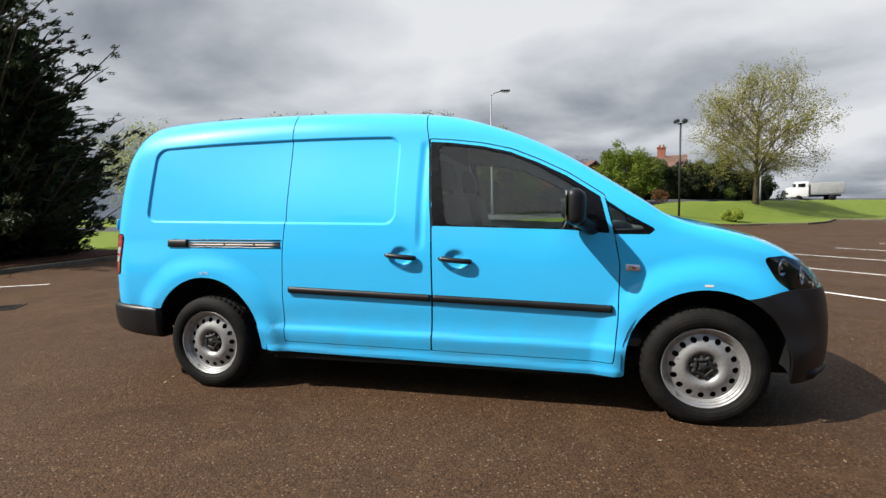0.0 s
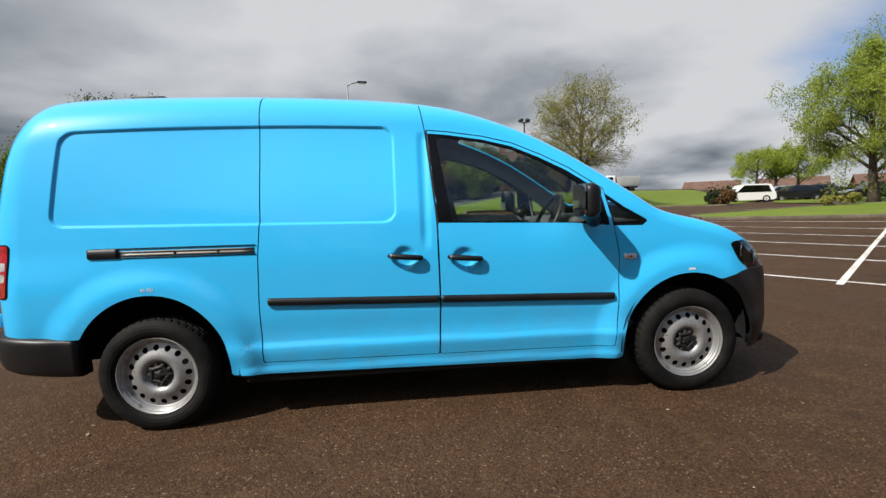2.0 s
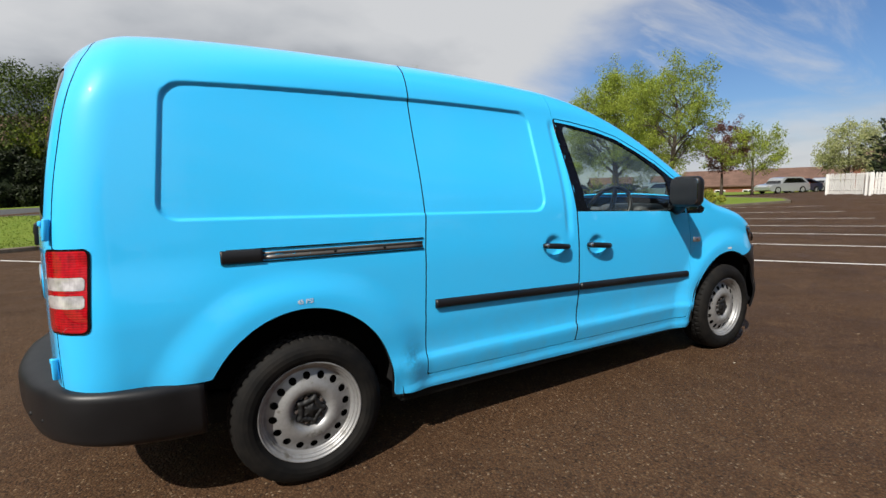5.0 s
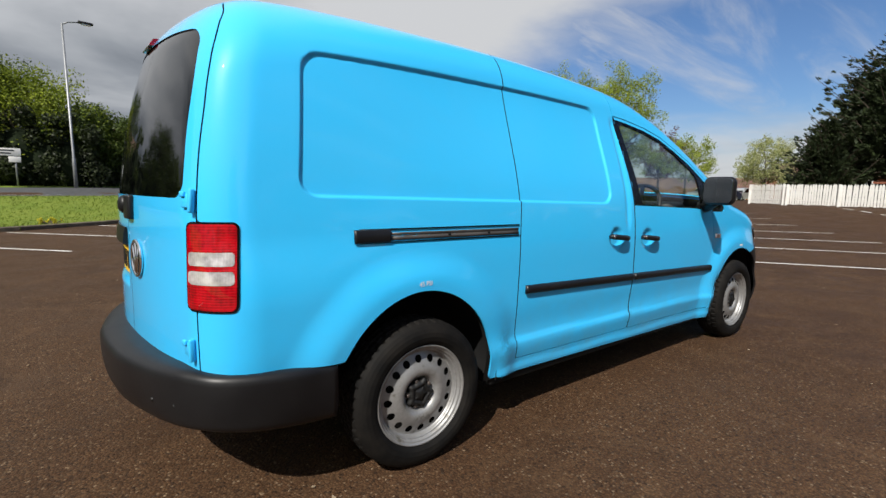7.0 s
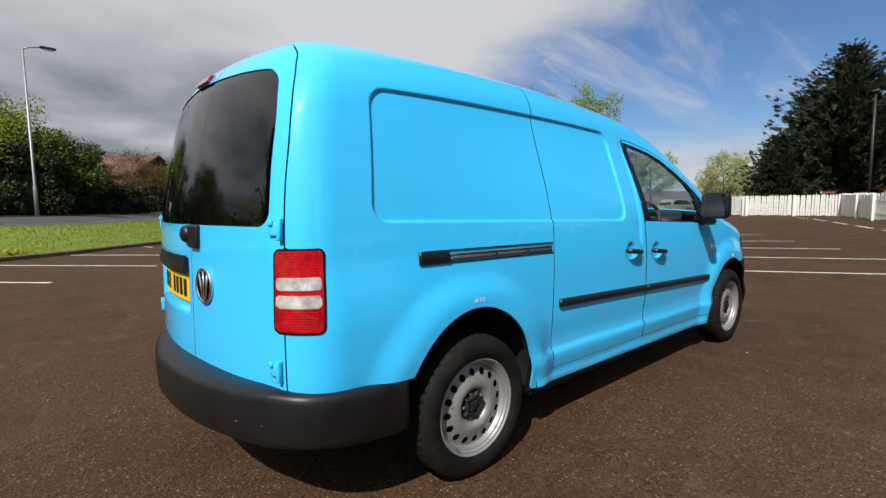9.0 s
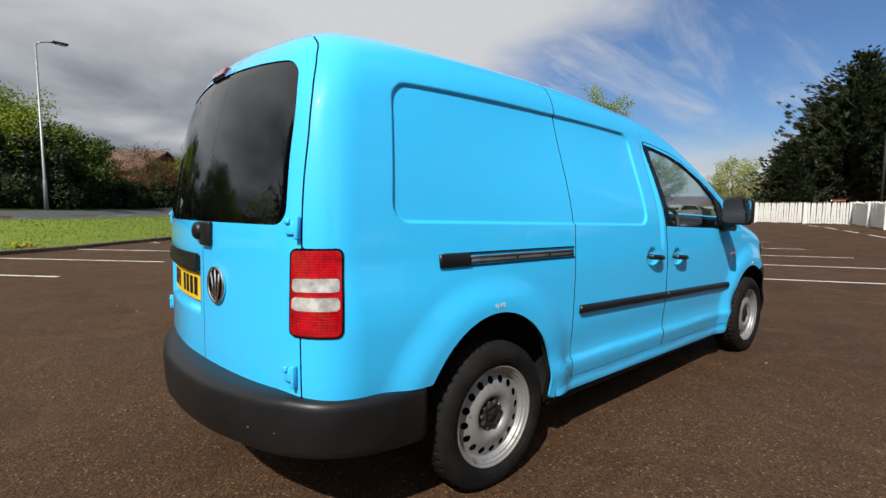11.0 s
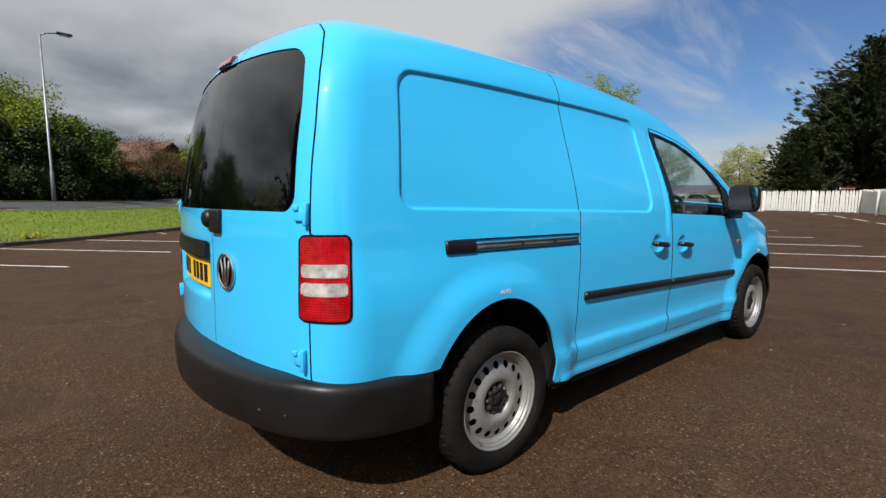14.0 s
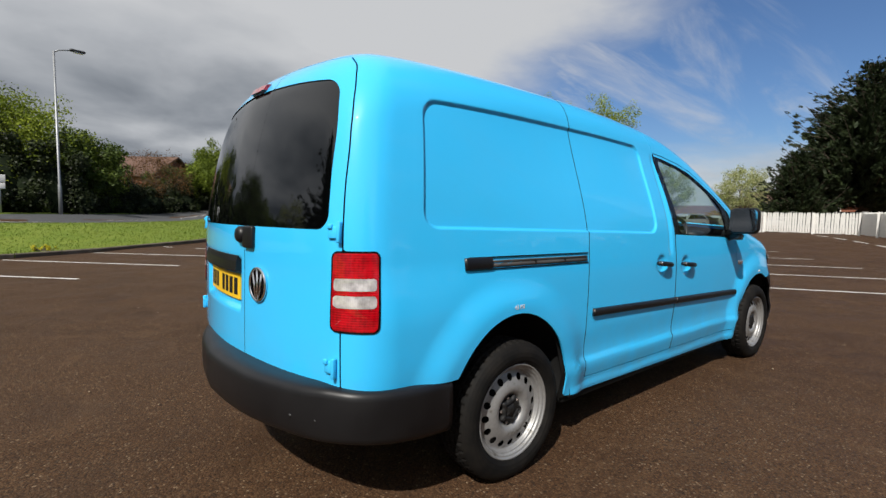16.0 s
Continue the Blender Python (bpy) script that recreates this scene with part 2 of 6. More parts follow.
def leaf_material(name, dark, light, trans=0.35):
    k = Mat(name, light, 0.6, Specular_IOR_Level=0.25)
    r = k.island()
    big = k.noise(0.6, 3)
    c = k.mix(k.range(r, 0.0, 1.0), dark, light)
    c = k.mix(k.range(big, 0.4, 0.65, 0.0, 0.5), c, dark)
    k.color(c)
    t = k.n.new("ShaderNodeBsdfTranslucent")
    k.l.new(c, t.inputs[0])
    mx = k.n.new("ShaderNodeMixShader")
    mx.inputs[0].default_value = trans
    k.l.new(k.b.outputs[0], mx.inputs[1])
    k.l.new(t.outputs[0], mx.inputs[2])
    k.l.new(mx.outputs[0], k.n["Material Output"].inputs[0])
    return k.m


def bark_material(name="bark", a=(0.05, 0.04, 0.03), b=(0.14, 0.115, 0.09)):
    k = Mat(name, b, 0.9)
    v = k.noise(9.0, 6, 0.7)
    k.color(k.ramp(v, [(0.3, a), (0.7, b)])).bump(v, 0.7, 0.03)
    return k.m


def brick_material():
    k = Mat("red_brick", (0.3, 0.1, 0.06), 0.85)
    b = k.n.new("ShaderNodeTexBrick")
    b.inputs["Scale"].default_value = 4.4
    b.inputs["Color1"].default_value, b.inputs["Color2"].default_value = (0.30, 0.10, 0.055, 1), (0.20, 0.065, 0.04, 1)
    b.inputs["Mortar"].default_value, b.inputs["Mortar Size"].default_value = (0.32, 0.26, 0.2, 1), 0.012
    sw = k.n.new("ShaderNodeCombineXYZ")
    sp = k.n.new("ShaderNodeSeparateXYZ")
    k.l.new(k.pos, sp.inputs[0])
    k.l.new(k.math("ADD", sp.outputs[0], sp.outputs[1]), sw.inputs[0])
    k.l.new(sp.outputs[2], sw.inputs[1])
    k.l.new(sw.outputs[0], b.inputs["Vector"])
    k.color(k.mix(k.range(k.noise(0.8), 0.4, 0.7, 0.0, 0.35), b.outputs[0], (0.13, 0.06, 0.045)))
    return k.m


def worn_line_material():
    k = Mat("worn_white_line", (0.6, 0.58, 0.54), 0.75)
    a, b = k.noise(30.0, 5, 0.7), k.noise(2.0, 4)
    f = k.math("ADD", k.math("MULTIPLY", a, 0.7), k.math("MULTIPLY", b, 0.5))
    k.color(k.ramp(f, [(0.42, (0.16, 0.125, 0.10)), (0.56, (0.58, 0.56, 0.52)), (0.8, (0.74, 0.73, 0.70))]))
    k.bump(a, 0.3, 0.003)
    return k.m


M_PAINT, M_PLASTIC, M_RUBBER, M_STEEL = paint_material(), plastic_material(), rubber_material(), steel_material()
M_GLASS = glass_material("cab_window_glass", (0.80, 0.88, 0.84), haze=0.003)
M_TINT = plain("dark_tinted_glass", (0.0012, 0.0014, 0.0016), 0.0, vary=0.05, IOR=1.72)
M_DARK = plain("dark_underseal_and_seam_shade", (0.012, 0.012, 0.012), 0.85)
M_TRIM = plain("black_trim", (0.004, 0.004, 0.005), 0.25, Specular_IOR_Level=0.2)
M_CHROME = plain("chrome", (0.75, 0.76, 0.78), 0.08, 1.0, vary=0.05)


def lens_material(name, color, metal, rib_x, rib_z, depth, blots=55.0):
    """A ribbed lamp lens over a bright reflector: rib_x and rib_z are the ribs' pitches in metres."""
    k = Mat(name, color, 0.18, metal, Coat_Weight=1.0, Coat_Roughness=0.015)
    sp = k.n.new("ShaderNodeSeparateXYZ")
    k.l.new(k.pos, sp.inputs[0])
    along = k.math("SUBTRACT", sp.outputs[0], k.math("MULTIPLY", sp.outputs[1], 1.3))
    ribs = k.math("SINE", k.math("MULTIPLY", sp.outputs[2], 6.2832 / rib_z))
    cross = k.math("SINE", k.math("MULTIPLY", along, 6.2832 / rib_x))
    blot = k.noise(blots, 3, 0.6)
    lo, hi = tuple(c * 0.50 for c in color), tuple(min(1.0, c * 1.25) for c in color)
    k.color(k.ramp(k.math("ADD", k.math("MULTIPLY", k.math("ADD", ribs, k.math("MULTIPLY", cross, 0.35)), depth), blot), [(0.30, lo), (0.68, hi)]))
    # the ribs lie inside, under a smooth outer face
    k.bump(k.math("ADD", k.math("ADD", ribs, k.math("MULTIPLY", cross, 0.4)), k.math("MULTIPLY", blot, 2.0)), 0.18, 0.002)
    return k.m


M_RED, M_CLEAR = lens_material("red_lens", (0.52, 0.0005, 0.008), 0.32, 0.024, 0.0085, 0.09, 26.0), lens_material("clear_ribbed_lens", (0.76, 0.72, 0.72), 0.50, 0.013, 0.045, 0.04, 24.0)
M_YELLOW = plain("yellow_plate", (0.80, 0.50, 0.02), 0.4, vary=0.06)
M_SEAT = plain("grey_seat_cloth", (0.045, 0.047, 0.05), 0.9, bump=0.3, scale=120.0)
M_CABIN = plain("grey_cabin_plastic", (0.06, 0.062, 0.065), 0.65)
M_LINING = plain("light_grey_lining", (0.30, 0.31, 0.30), 0.8)
M_ASPHALT, M_GRASS, M_BARK, M_BRICK, M_LINE = asphalt_material(), grass_material(), bark_material(), brick_material(), worn_line_material()
M_ROAD = plain("grey_road_asphalt", (0.075, 0.077, 0.08), 0.85, vary=0.25, scale=30.0, bump=0.3)
M_KERB = plain("weathered_kerb", (0.13, 0.11, 0.085), 0.9, vary=0.4, scale=8.0, bump=0.4)
M_POST = plain("galvanised_steel", (0.30, 0.31, 0.32), 0.5, 0.6)
M_BLACKPOST = plain("black_post_paint", (0.02, 0.02, 0.022), 0.5)
M_WHITE = plain("white_fence_paint", (0.74, 0.73, 0.70), 0.6, vary=0.12, scale=6.0)
M_ROOF = plain("brown_roof_tile", (0.14, 0.085, 0.065), 0.85, vary=0.35, scale=5.0, bump=0.5)
M_LEAF = leaf_material("spring_leaves", (0.16, 0.22, 0.028), (0.42, 0.48, 0.07))
M_LEAF_MID = leaf_material("roadside_leaves", (0.055, 0.085, 0.008), (0.22, 0.285, 0.028), 0.3)
# cloud shade over the roadside belt is mixed into these two darker greens
M_LEAF_DEEP = leaf_material("shaded_green_leaves", (0.022, 0.040, 0.006), (0.105, 0.15, 0.018), 0.2)
M_LEAF_DARK = leaf_material("shaded_hedge_leaves", (0.006, 0.010, 0.003), (0.030, 0.044, 0.008), 0.12)
# sunlight on the big roadside tree is mixed into this paler green
M_LEAF_LIME = leaf_material("sunlit_lime_leaves", (0.09, 0.13, 0.012), (0.32, 0.38, 0.035), 0.35)
M_YEW = leaf_material("conifer_needles", (0.012, 0.020, 0.009), (0.048, 0.068, 0.025), 0.15)
M_PURPLE = leaf_material("purple_leaves", (0.10, 0.04, 0.03), (0.24, 0.11, 0.08))
M_BLOSSOM = leaf_material("pale_leaves", (0.22, 0.26, 0.08), (0.55, 0.55, 0.28))
M_RUST = leaf_material("russet_leaves", (0.07, 0.035, 0.014), (0.20, 0.105, 0.035))

# ---- building helpers ----


def link(name, mesh, material, parent=None, label="", smooth=True):
    ob = new(name, mesh)
    if material and not mesh.materials:
        mesh.materials.append(material)
    if smooth:
        mesh.polygons.foreach_set("use_smooth", [True] * len(mesh.polygons))
    if parent:
        ob.parent = parent
    if label:
        ob["label"] = label
    return ob


def part(name, bm, material, parent, label="", smooth=True):
    mesh = bpy.data.meshes.new(name)
    bm.to_mesh(mesh)
    bm.free()
    return link(name, mesh, material, parent, label, smooth)


def raw(name, verts, faces, material, parent=None, label="", smooth=True):
    mesh = bpy.data.meshes.new(name)
    mesh.from_pydata([tuple(map(float, v)) for v in verts], [], [tuple(int(i) for i in f) for f in faces])
    mesh.update()
    return link(name, mesh, material, parent, label, smooth)


def thing(name, label, category, m=None, group="", kind=""):
    ob = new(name)
    if m is not None:
        ob.matrix_world = m
    return tagged(ob, label, category, group, kind)


def box_bm(size, at=(0, 0, 0), bevel=0.0, segments=2, bm=None, turn=None):
    bm = bm or bmesh.new()
    m = Matrix.Translation(at) @ (turn or Matrix()) @ Matrix.Diagonal((*size, 1))
    got = bmesh.ops.create_cube(bm, size=1.0, matrix=m)
    if bevel:
        edges = list({e for v in got["verts"] for e in v.link_edges})
        bmesh.ops.bevel(bm, geom=edges, offset=bevel, segments=segments, affect="EDGES", profile=0.5)
    return bm


def tube(points, radii, sides=8, bm=None, caps=True):
    """A tube through points, one radius at each."""
    bm = bm or bmesh.new()
    pts = [Vector(p) for p in points]
    rings, ref = [], None
    for i, p in enumerate(pts):
        d = (pts[min(i + 1, len(pts) - 1)] - pts[max(i - 1, 0)]).normalized()
        if ref is None:
            ref = d.orthogonal().normalized()
        ref = (ref - d * ref.dot(d)).normalized()
        side = d.cross(ref)
        r = radii[i] if hasattr(radii, "__len__") else radii
        rings.append([bm.verts.new(p + (ref * math.cos(a) + side * math.sin(a)) * r) for a in (2 * math.pi * k / sides for k in range(sides))])
    for a, b in zip(rings, rings[1:]):
        for k in range(sides):
            bm.faces.new((a[k], a[(k + 1) % sides], b[(k + 1) % sides], b[k]))
    if caps:
        bm.faces.new(rings[0][::-1])
        bm.faces.new(rings[-1])
    return bm


def lathe(profile, steps=48, axis="y", bm=None):
    """Turns (radius, along) pairs round an axis through the origin."""
    bm = bm or bmesh.new()
    rings = []
    for k in range(steps):
        a = 2 * math.pi * k / steps
        c, s = math.cos(a), math.sin(a)
        if axis == "y":
            rings.append([bm.verts.new((r * c, h, r * s)) for r, h in profile])
        else:
            rings.append([bm.verts.new((r * c, r * s, h)) for r, h in profile])
    for k in range(steps):
        a, b = rings[k], rings[(k + 1) % steps]
        for i in range(len(profile) - 1):
            if profile[i][0] < 1e-6 and profile[i + 1][0] < 1e-6:
                continue
            bm.faces.new((a[i], a[i + 1], b[i + 1], b[i]))
    bmesh.ops.remove_doubles(bm, verts=bm.verts, dist=1e-5)
    bmesh.ops.recalc_face_normals(bm, faces=bm.faces)
    return bm


def hermite(xs, ys):
    xs, ys = np.array(xs, float), np.array(ys, float)
    ms = np.gradient(ys, xs)

    def at(x):
        x = np.clip(x, xs[0], xs[-1])
        i = np.clip(np.searchsorted(xs, x) - 1, 0, len(xs) - 2)
        h = xs[i + 1] - xs[i]
        t = (x - xs[i]) / h
        return (2 * t**3 - 3 * t**2 + 1) * ys[i] + (t**3 - 2 * t**2 + t) * h * ms[i] + (3 * t**2 - 2 * t**3) * ys[i + 1] + (t**3 - t**2) * h * ms[i + 1]

    return at


def smooth_step(a, b, x):
    t = np.clip((x - a) / (b - a), 0, 1)
    return t * t * (3 - 2 * t)


def smax(a, b, k):
    h = np.clip(0.5 + 0.5 * (a - b) / k, 0, 1)
    return b + (a - b) * h + k * h * (1 - h)


def polygon_distance(px, pz, poly):
    """Signed distance to a closed polygon: negative inside."""
    d = np.full(px.shape, 1e9)
    sign = np.ones(px.shape)
    n = len(poly)
    for i in range(n):
        (ax, az), (bx, bz) = poly[i], poly[(i + 1) % n]
        ex, ez = bx - ax, bz - az
        wx, wz = px - ax, pz - az
        t = np.clip((wx * ex + wz * ez) / (ex * ex + ez * ez), 0, 1)
        d = np.minimum(d, (wx - ex * t) ** 2 + (wz - ez * t) ** 2)
        c1, c2, c3 = pz >= az, pz < bz, ex * wz > ez * wx
        sign = np.where((c1 & c2 & c3) | (~c1 & ~c2 & ~c3), -sign, sign)
    return np.sqrt(d) * sign


def rounded(poly, r):
    """Signed distance to a polygon with corners rounded to about r."""
    cx, cz = sum(p[0] for p in poly) / len(poly), sum(p[1] for p in poly) / len(poly)
    out = []
    n = len(poly)
    for i in range(n):
        a, b, c = Vector(poly[i - 1]), Vector(poly[i]), Vector(poly[(i + 1) % n])
        u, v = (a - b).normalized(), (c - b).normalized()
        if u.angle(v) > 2.7:
            out.append(tuple(b))
            continue
        k = min(r, 0.45 * (a - b).length, 0.45 * (c - b).length)
        p, q = b + u * k, b + v * k
        for j in range(6):
            t = j / 5
            out.append(tuple((1 - t) ** 2 * p + 2 * t * (1 - t) * b + t * t * q))
    return out


def cut_sheet(P, f, close=(False, False)):
    """Keeps the part of a grid of points where f < 0, cut cleanly along f = 0."""
    n, m = f.shape
    verts, faces, at = [], [], {}

    def corner(i, j):
        key = (i, j)
        if key not in at:
            at[key] = len(verts)
            verts.append(P[i, j])
        return at[key]

    def crossing(a, b):
        key = (min(a, b), max(a, b))
        if key not in at:
            fa, fb = f[key[0]], f[key[1]]
            t = min(max(fa / (fa - fb), 0.0), 1.0)
            at[key] = len(verts)
            verts.append(P[key[0]] * (1 - t) + P[key[1]] * t)
        return at[key]

    inside = f < 0
    for i in range(n if close[0] else n - 1):
        for j in range(m if close[1] else m - 1):
            ring = ((i, j), ((i + 1) % n, j), ((i + 1) % n, (j + 1) % m), (i, (j + 1) % m))
            ins = [inside[c] for c in ring]
            if not any(ins):
                continue
            if all(ins):
                faces.append([corner(*c) for c in ring])
                continue
            poly = []
            for k in range(4):
                a, b = ring[k], ring[(k + 1) % 4]
                if inside[a]:
                    poly.append(corner(*a))
                if inside[a] != inside[b]:
                    poly.append(crossing(a, b))
            poly = [p for k, p in enumerate(poly) if p != poly[k - 1]]
            if len(poly) >= 3:
                faces.append(poly)
    return verts, faces


def far_tail(x, y):
    """How much further back the tail reaches on the far side."""
    return (0.16 * y - 0.07 * y * y / (y + 0.25)) * float(smooth_step(-0.30, -0.80, x))


def skin(name, P, f, material, parent, label="", mirror=False, thick=0.012, both=False, push=0.0, normals=None, flip=False, edge=None):
    """A sheet-metal part cut from a grid, with its rim turned inwards."""
    if push:
        P = P + normals * push
    verts, faces = cut_sheet(P, f)
    bm = bmesh.new()
    sets = [False, True] if both else [mirror]
    for mir in sets:
        vs = [bm.verts.new((v[0] - (far_tail(v[0], abs(v[1])) if mir else 0.0), -v[1] if mir else v[1], v[2])) for v in verts]
        for fc in faces:
            order = fc if mir != flip else fc[::-1]
            try:
                bm.faces.new([vs[i] for i in order])
            except ValueError:
                pass
    if both:
        bmesh.ops.remove_doubles(bm, verts=[v for v in bm.verts if abs(v.co.y) < 1e-4], dist=2e-4)
    bm.normal_update()
    if thick:
        rim = [e for e in bm.edges if e.is_boundary]
        nrm = {v: v.normal.copy() for e in rim for v in e.verts}
        got = bmesh.ops.extrude_edge_only(bm, edges=rim)
        fresh = [g for g in got["geom"] if isinstance(g, bmesh.types.BMVert)]
        old = {}
        for e in [g for g in got["geom"] if isinstance(g, bmesh.types.BMFace)]:
            for ed in e.edges:
                a, b = ed.verts
                if a in nrm and b not in nrm:
                    old[b] = a
                elif b in nrm and a not in nrm:
                    old[a] = b
        for v in fresh:
            if v in old:
                v.co -= nrm[old[v]] * thick
        for e in rim:
            e.smooth = False
        # a dark material on the painted rim stands in for shade in the gap
        if edge:
            for g in got["geom"]:
                if isinstance(g, bmesh.types.BMFace):
                    g.material_index = 1
    ob = part(name, bm, material, parent, label)
    if edge:
        ob.data.materials.append(edge)
    return ob


def slab(name, outline, z0, z1, material, parent=None, label="", bevel=0.0, smooth=False):
    """A flat shape with thickness, from a list of (x, y)."""
    bm = bmesh.new()
    f = bm.faces.new([bm.verts.new((x, y, z0)) for x, y in outline])
    got = bmesh.ops.extrude_face_region(bm, geom=[f])
    for v in got["geom"]:
        if isinstance(v, bmesh.types.BMVert):
            v.co.z = z1
    bmesh.ops.recalc_face_normals(bm, faces=bm.faces)
    if bevel:
        bmesh.ops.bevel(bm, geom=[e for e in bm.edges], offset=bevel, segments=2, affect="EDGES", profile=0.5)
    return part(name, bm, material, parent, label, smooth)


# ---- the van ----
# x runs from the rear axle to the nose, the kerb side is mirrored.
WHEELBASE = 3.006
top_line = hermite(
    [-1.0, -0.8, -0.6, -0.3, 0.3, 0.9, 1.3, 1.5, 1.7, 1.9, 2.1, 2.3, 2.5, 2.7, 2.86, 2.96, 3.1, 3.3, 3.5, 3.65, 3.78, 3.95],
    [1.782, 1.821, 1.846, 1.860, 1.860, 1.842, 1.816, 1.792, 1.750, 1.685, 1.605, 1.503, 1.378, 1.245, 1.14, 1.105, 1.07, 1.01, 0.94, 0.875, 0.80, 0.68],
)
half_width = hermite(
    [0.18, 0.25, 0.33, 0.40, 0.46, 0.6, 0.75, 0.9, 1.03, 1.1, 1.3, 1.5, 1.6, 1.75, 1.9],
    [0.80, 0.822, 0.838, 0.850, 0.846, 0.856, 0.858, 0.855, 0.843, 0.835, 0.808, 0.772, 0.750, 0.714, 0.675],
)
rear_line = hermite([0.2, 0.5, 0.9, 1.1, 1.25, 1.45, 1.6, 1.7, 1.8, 1.9], [-0.945, -0.950, -0.945, -0.940, -0.921, -0.884, -0.845, -0.812, -0.765, -0.69])
nose_line = hermite([0.18, 0.3, 0.45, 0.62, 0.75, 0.9, 1.0, 1.1], [3.735, 3.775, 3.79, 3.782, 3.770, 3.73, 3.67, 3.56])
ARCH_REAR, ARCH_FRONT = (-0.012, 0.325, 0.412), (3.008, 0.325, 0.395)


def body_field(x, y, z):
    ay = np.abs(y)
    w = half_width(z) - 0.009 * (x - 0.6) + 0.022 * smooth_step(0.2, -0.5, x) * smooth_step(1.0, 0.75, z)
    w = w - (0.052 * smooth_step(-0.5, 0.7, x) + 0.022 * smooth_step(0.6, 1.7, x)) * smooth_step(1.06, 1.62, z)
    for (ax, az, ar), bulge in ((ARCH_REAR, 0.026), (ARCH_FRONT, 0.030)):
        d = np.hypot(x - ax, z - az)
        w = w + bulge * smooth_step(ar + 0.19, ar + 0.035, d) * smooth_step(1.0, 0.8, z)
    w = w + 0.030 * smooth_step(3.15, 3.4, x) * smooth_step(0.55, 0.30, z)
    side = ay - w
    slope = (top_line(x + 0.01) - top_line(x - 0.01)) / 0.02
    top = (z - (top_line(x) - (0.075 + 0.05 * smooth_step(-0.35, -0.8, x)) * y * y)) / np.sqrt(1 + slope * slope)
    far = np.maximum(y, 0.0)
    rear = (rear_line(z) - 0.006 + 0.14 * y * y - 0.08 * y + 0.07 * far * far / (far + 0.25) - x) * 0.95
    front = (x - (nose_line(z) - 0.34 * y * y)) * 0.9
    k = 0.25 - 0.10 * smooth_step(-0.7, 0.7, x) - 0.08 * smooth_step(1.2, 2.1, x)
    return smax(smax(smax(side, top, k), rear, 0.15), front, 0.26)


def solve(point, lo, hi, rounds=36):
    """Where the body's skin lies along rays: point(r) gives x, y, z for an array r."""
    a, b = lo.copy(), hi.copy()
    for _ in range(rounds):
        mid = 0.5 * (a + b)
        out = body_field(*point(mid)) > 0
        b, a = np.where(out, mid, b), np.where(out, a, mid)
    return 0.5 * (a + b)


def skin_normals(P):
    e = 2e-3
    x, y, z = P[..., 0], P[..., 1], P[..., 2]
    g = np.stack([body_field(x + e, y, z) - body_field(x - e, y, z), body_field(x, y + e, z) - body_field(x, y - e, z), body_field(x, y, z + e) - body_field(x, y, z - e)], -1)
    return g / np.linalg.norm(g, axis=-1, keepdims=True)


# grid round the length: station x, angle from the roof's middle down to the sill
stations = np.concatenate([np.linspace(-0.935, -0.6, 56), np.linspace(-0.59, -0.505, 7), np.linspace(-0.50, -0.405, 28), np.linspace(-0.395, 1.285, 132), np.linspace(1.291, 1.325, 10), np.linspace(1.335, 3.2, 148), np.linspace(3.21, 3.87, 76)])
angles = np.radians(np.concatenate([np.linspace(0, 34, 16), np.linspace(36, 44.5, 10), np.linspace(44.8, 52, 26), np.linspace(52.6, 60, 11), np.linspace(60.6, 80.4, 31), np.linspace(80.7, 86, 20), np.linspace(86.6, 137, 76)]))
GX, GA = np.meshgrid(stations, angles, indexing="ij")
spine = 1.0 - 0.42 * smooth_step(2.45, 3.3, GX)


def on_ray(r):
    return GX, -r * np.sin(GA), spine + r * np.cos(GA)


GR = solve(on_ray, np.full(GX.shape, 0.02), np.full(GX.shape, 1.5))
SIDE = np.stack(on_ray(GR), -1)
SIDE_N = skin_normals(SIDE)
SX, SY, SZ = SIDE[..., 0], -SIDE[..., 1], SIDE[..., 2]

# pressed recess of the load-bay side
left_edge = -0.484 + (SZ - 1.15) * 0.10
right_edge = 1.318 + 0.0 * SZ
u = ((SX - left_edge) / (right_edge - left_edge) - 0.5) * 1.78
zt, zb = 1.642 - 0.026 * (SX - 0.45) ** 2, 1.108 - 0.024 * SX
v = ((SZ - zb) / (zt - zb) - 0.5) * 0.52
qx, qz = np.abs(u) - (0.89 - 0.075), np.abs(v) - (0.26 - 0.075)
recess = np.hypot(np.maximum(qx, 0), np.maximum(qz, 0)) + np.minimum(np.maximum(qx, qz), 0) - 0.075
inward = 0.012 * smooth_step(0.0, -0.0105, recess)
# handle bowls, pillar groove, swage above the sill
for hx, hz in ((1.352, 0.884), (1.685, 0.864)):
    d = np.hypot((SX - hx) / 1.05, SZ - hz)
    inward = inward + 0.018 * smooth_step(0.066, 0.040, d)
inward = inward + 0.010 * smooth_step(0.028, 0.010, np.abs(SX - 1.478 - 0.01 * (SZ - 1.3))) * smooth_step(0.90, 1.02, SZ) * smooth_step(1.60, 1.54, SZ)
inward = inward - 0.010 * smooth_step(0.442, 0.428, SZ + 0.018 * (SX - 0.5)) * smooth_step(0.40, 0.50, SX) * smooth_step(2.66, 2.56, SX)
inward = inward - 0.007 * smooth_step(0.306, 0.298, SZ + 0.016 * (SX - 0.5)) * smooth_step(0.40, 0.46, SX) * smooth_step(2.62, 2.56, SX)
SIDE = SIDE - SIDE_N * inward[..., None]

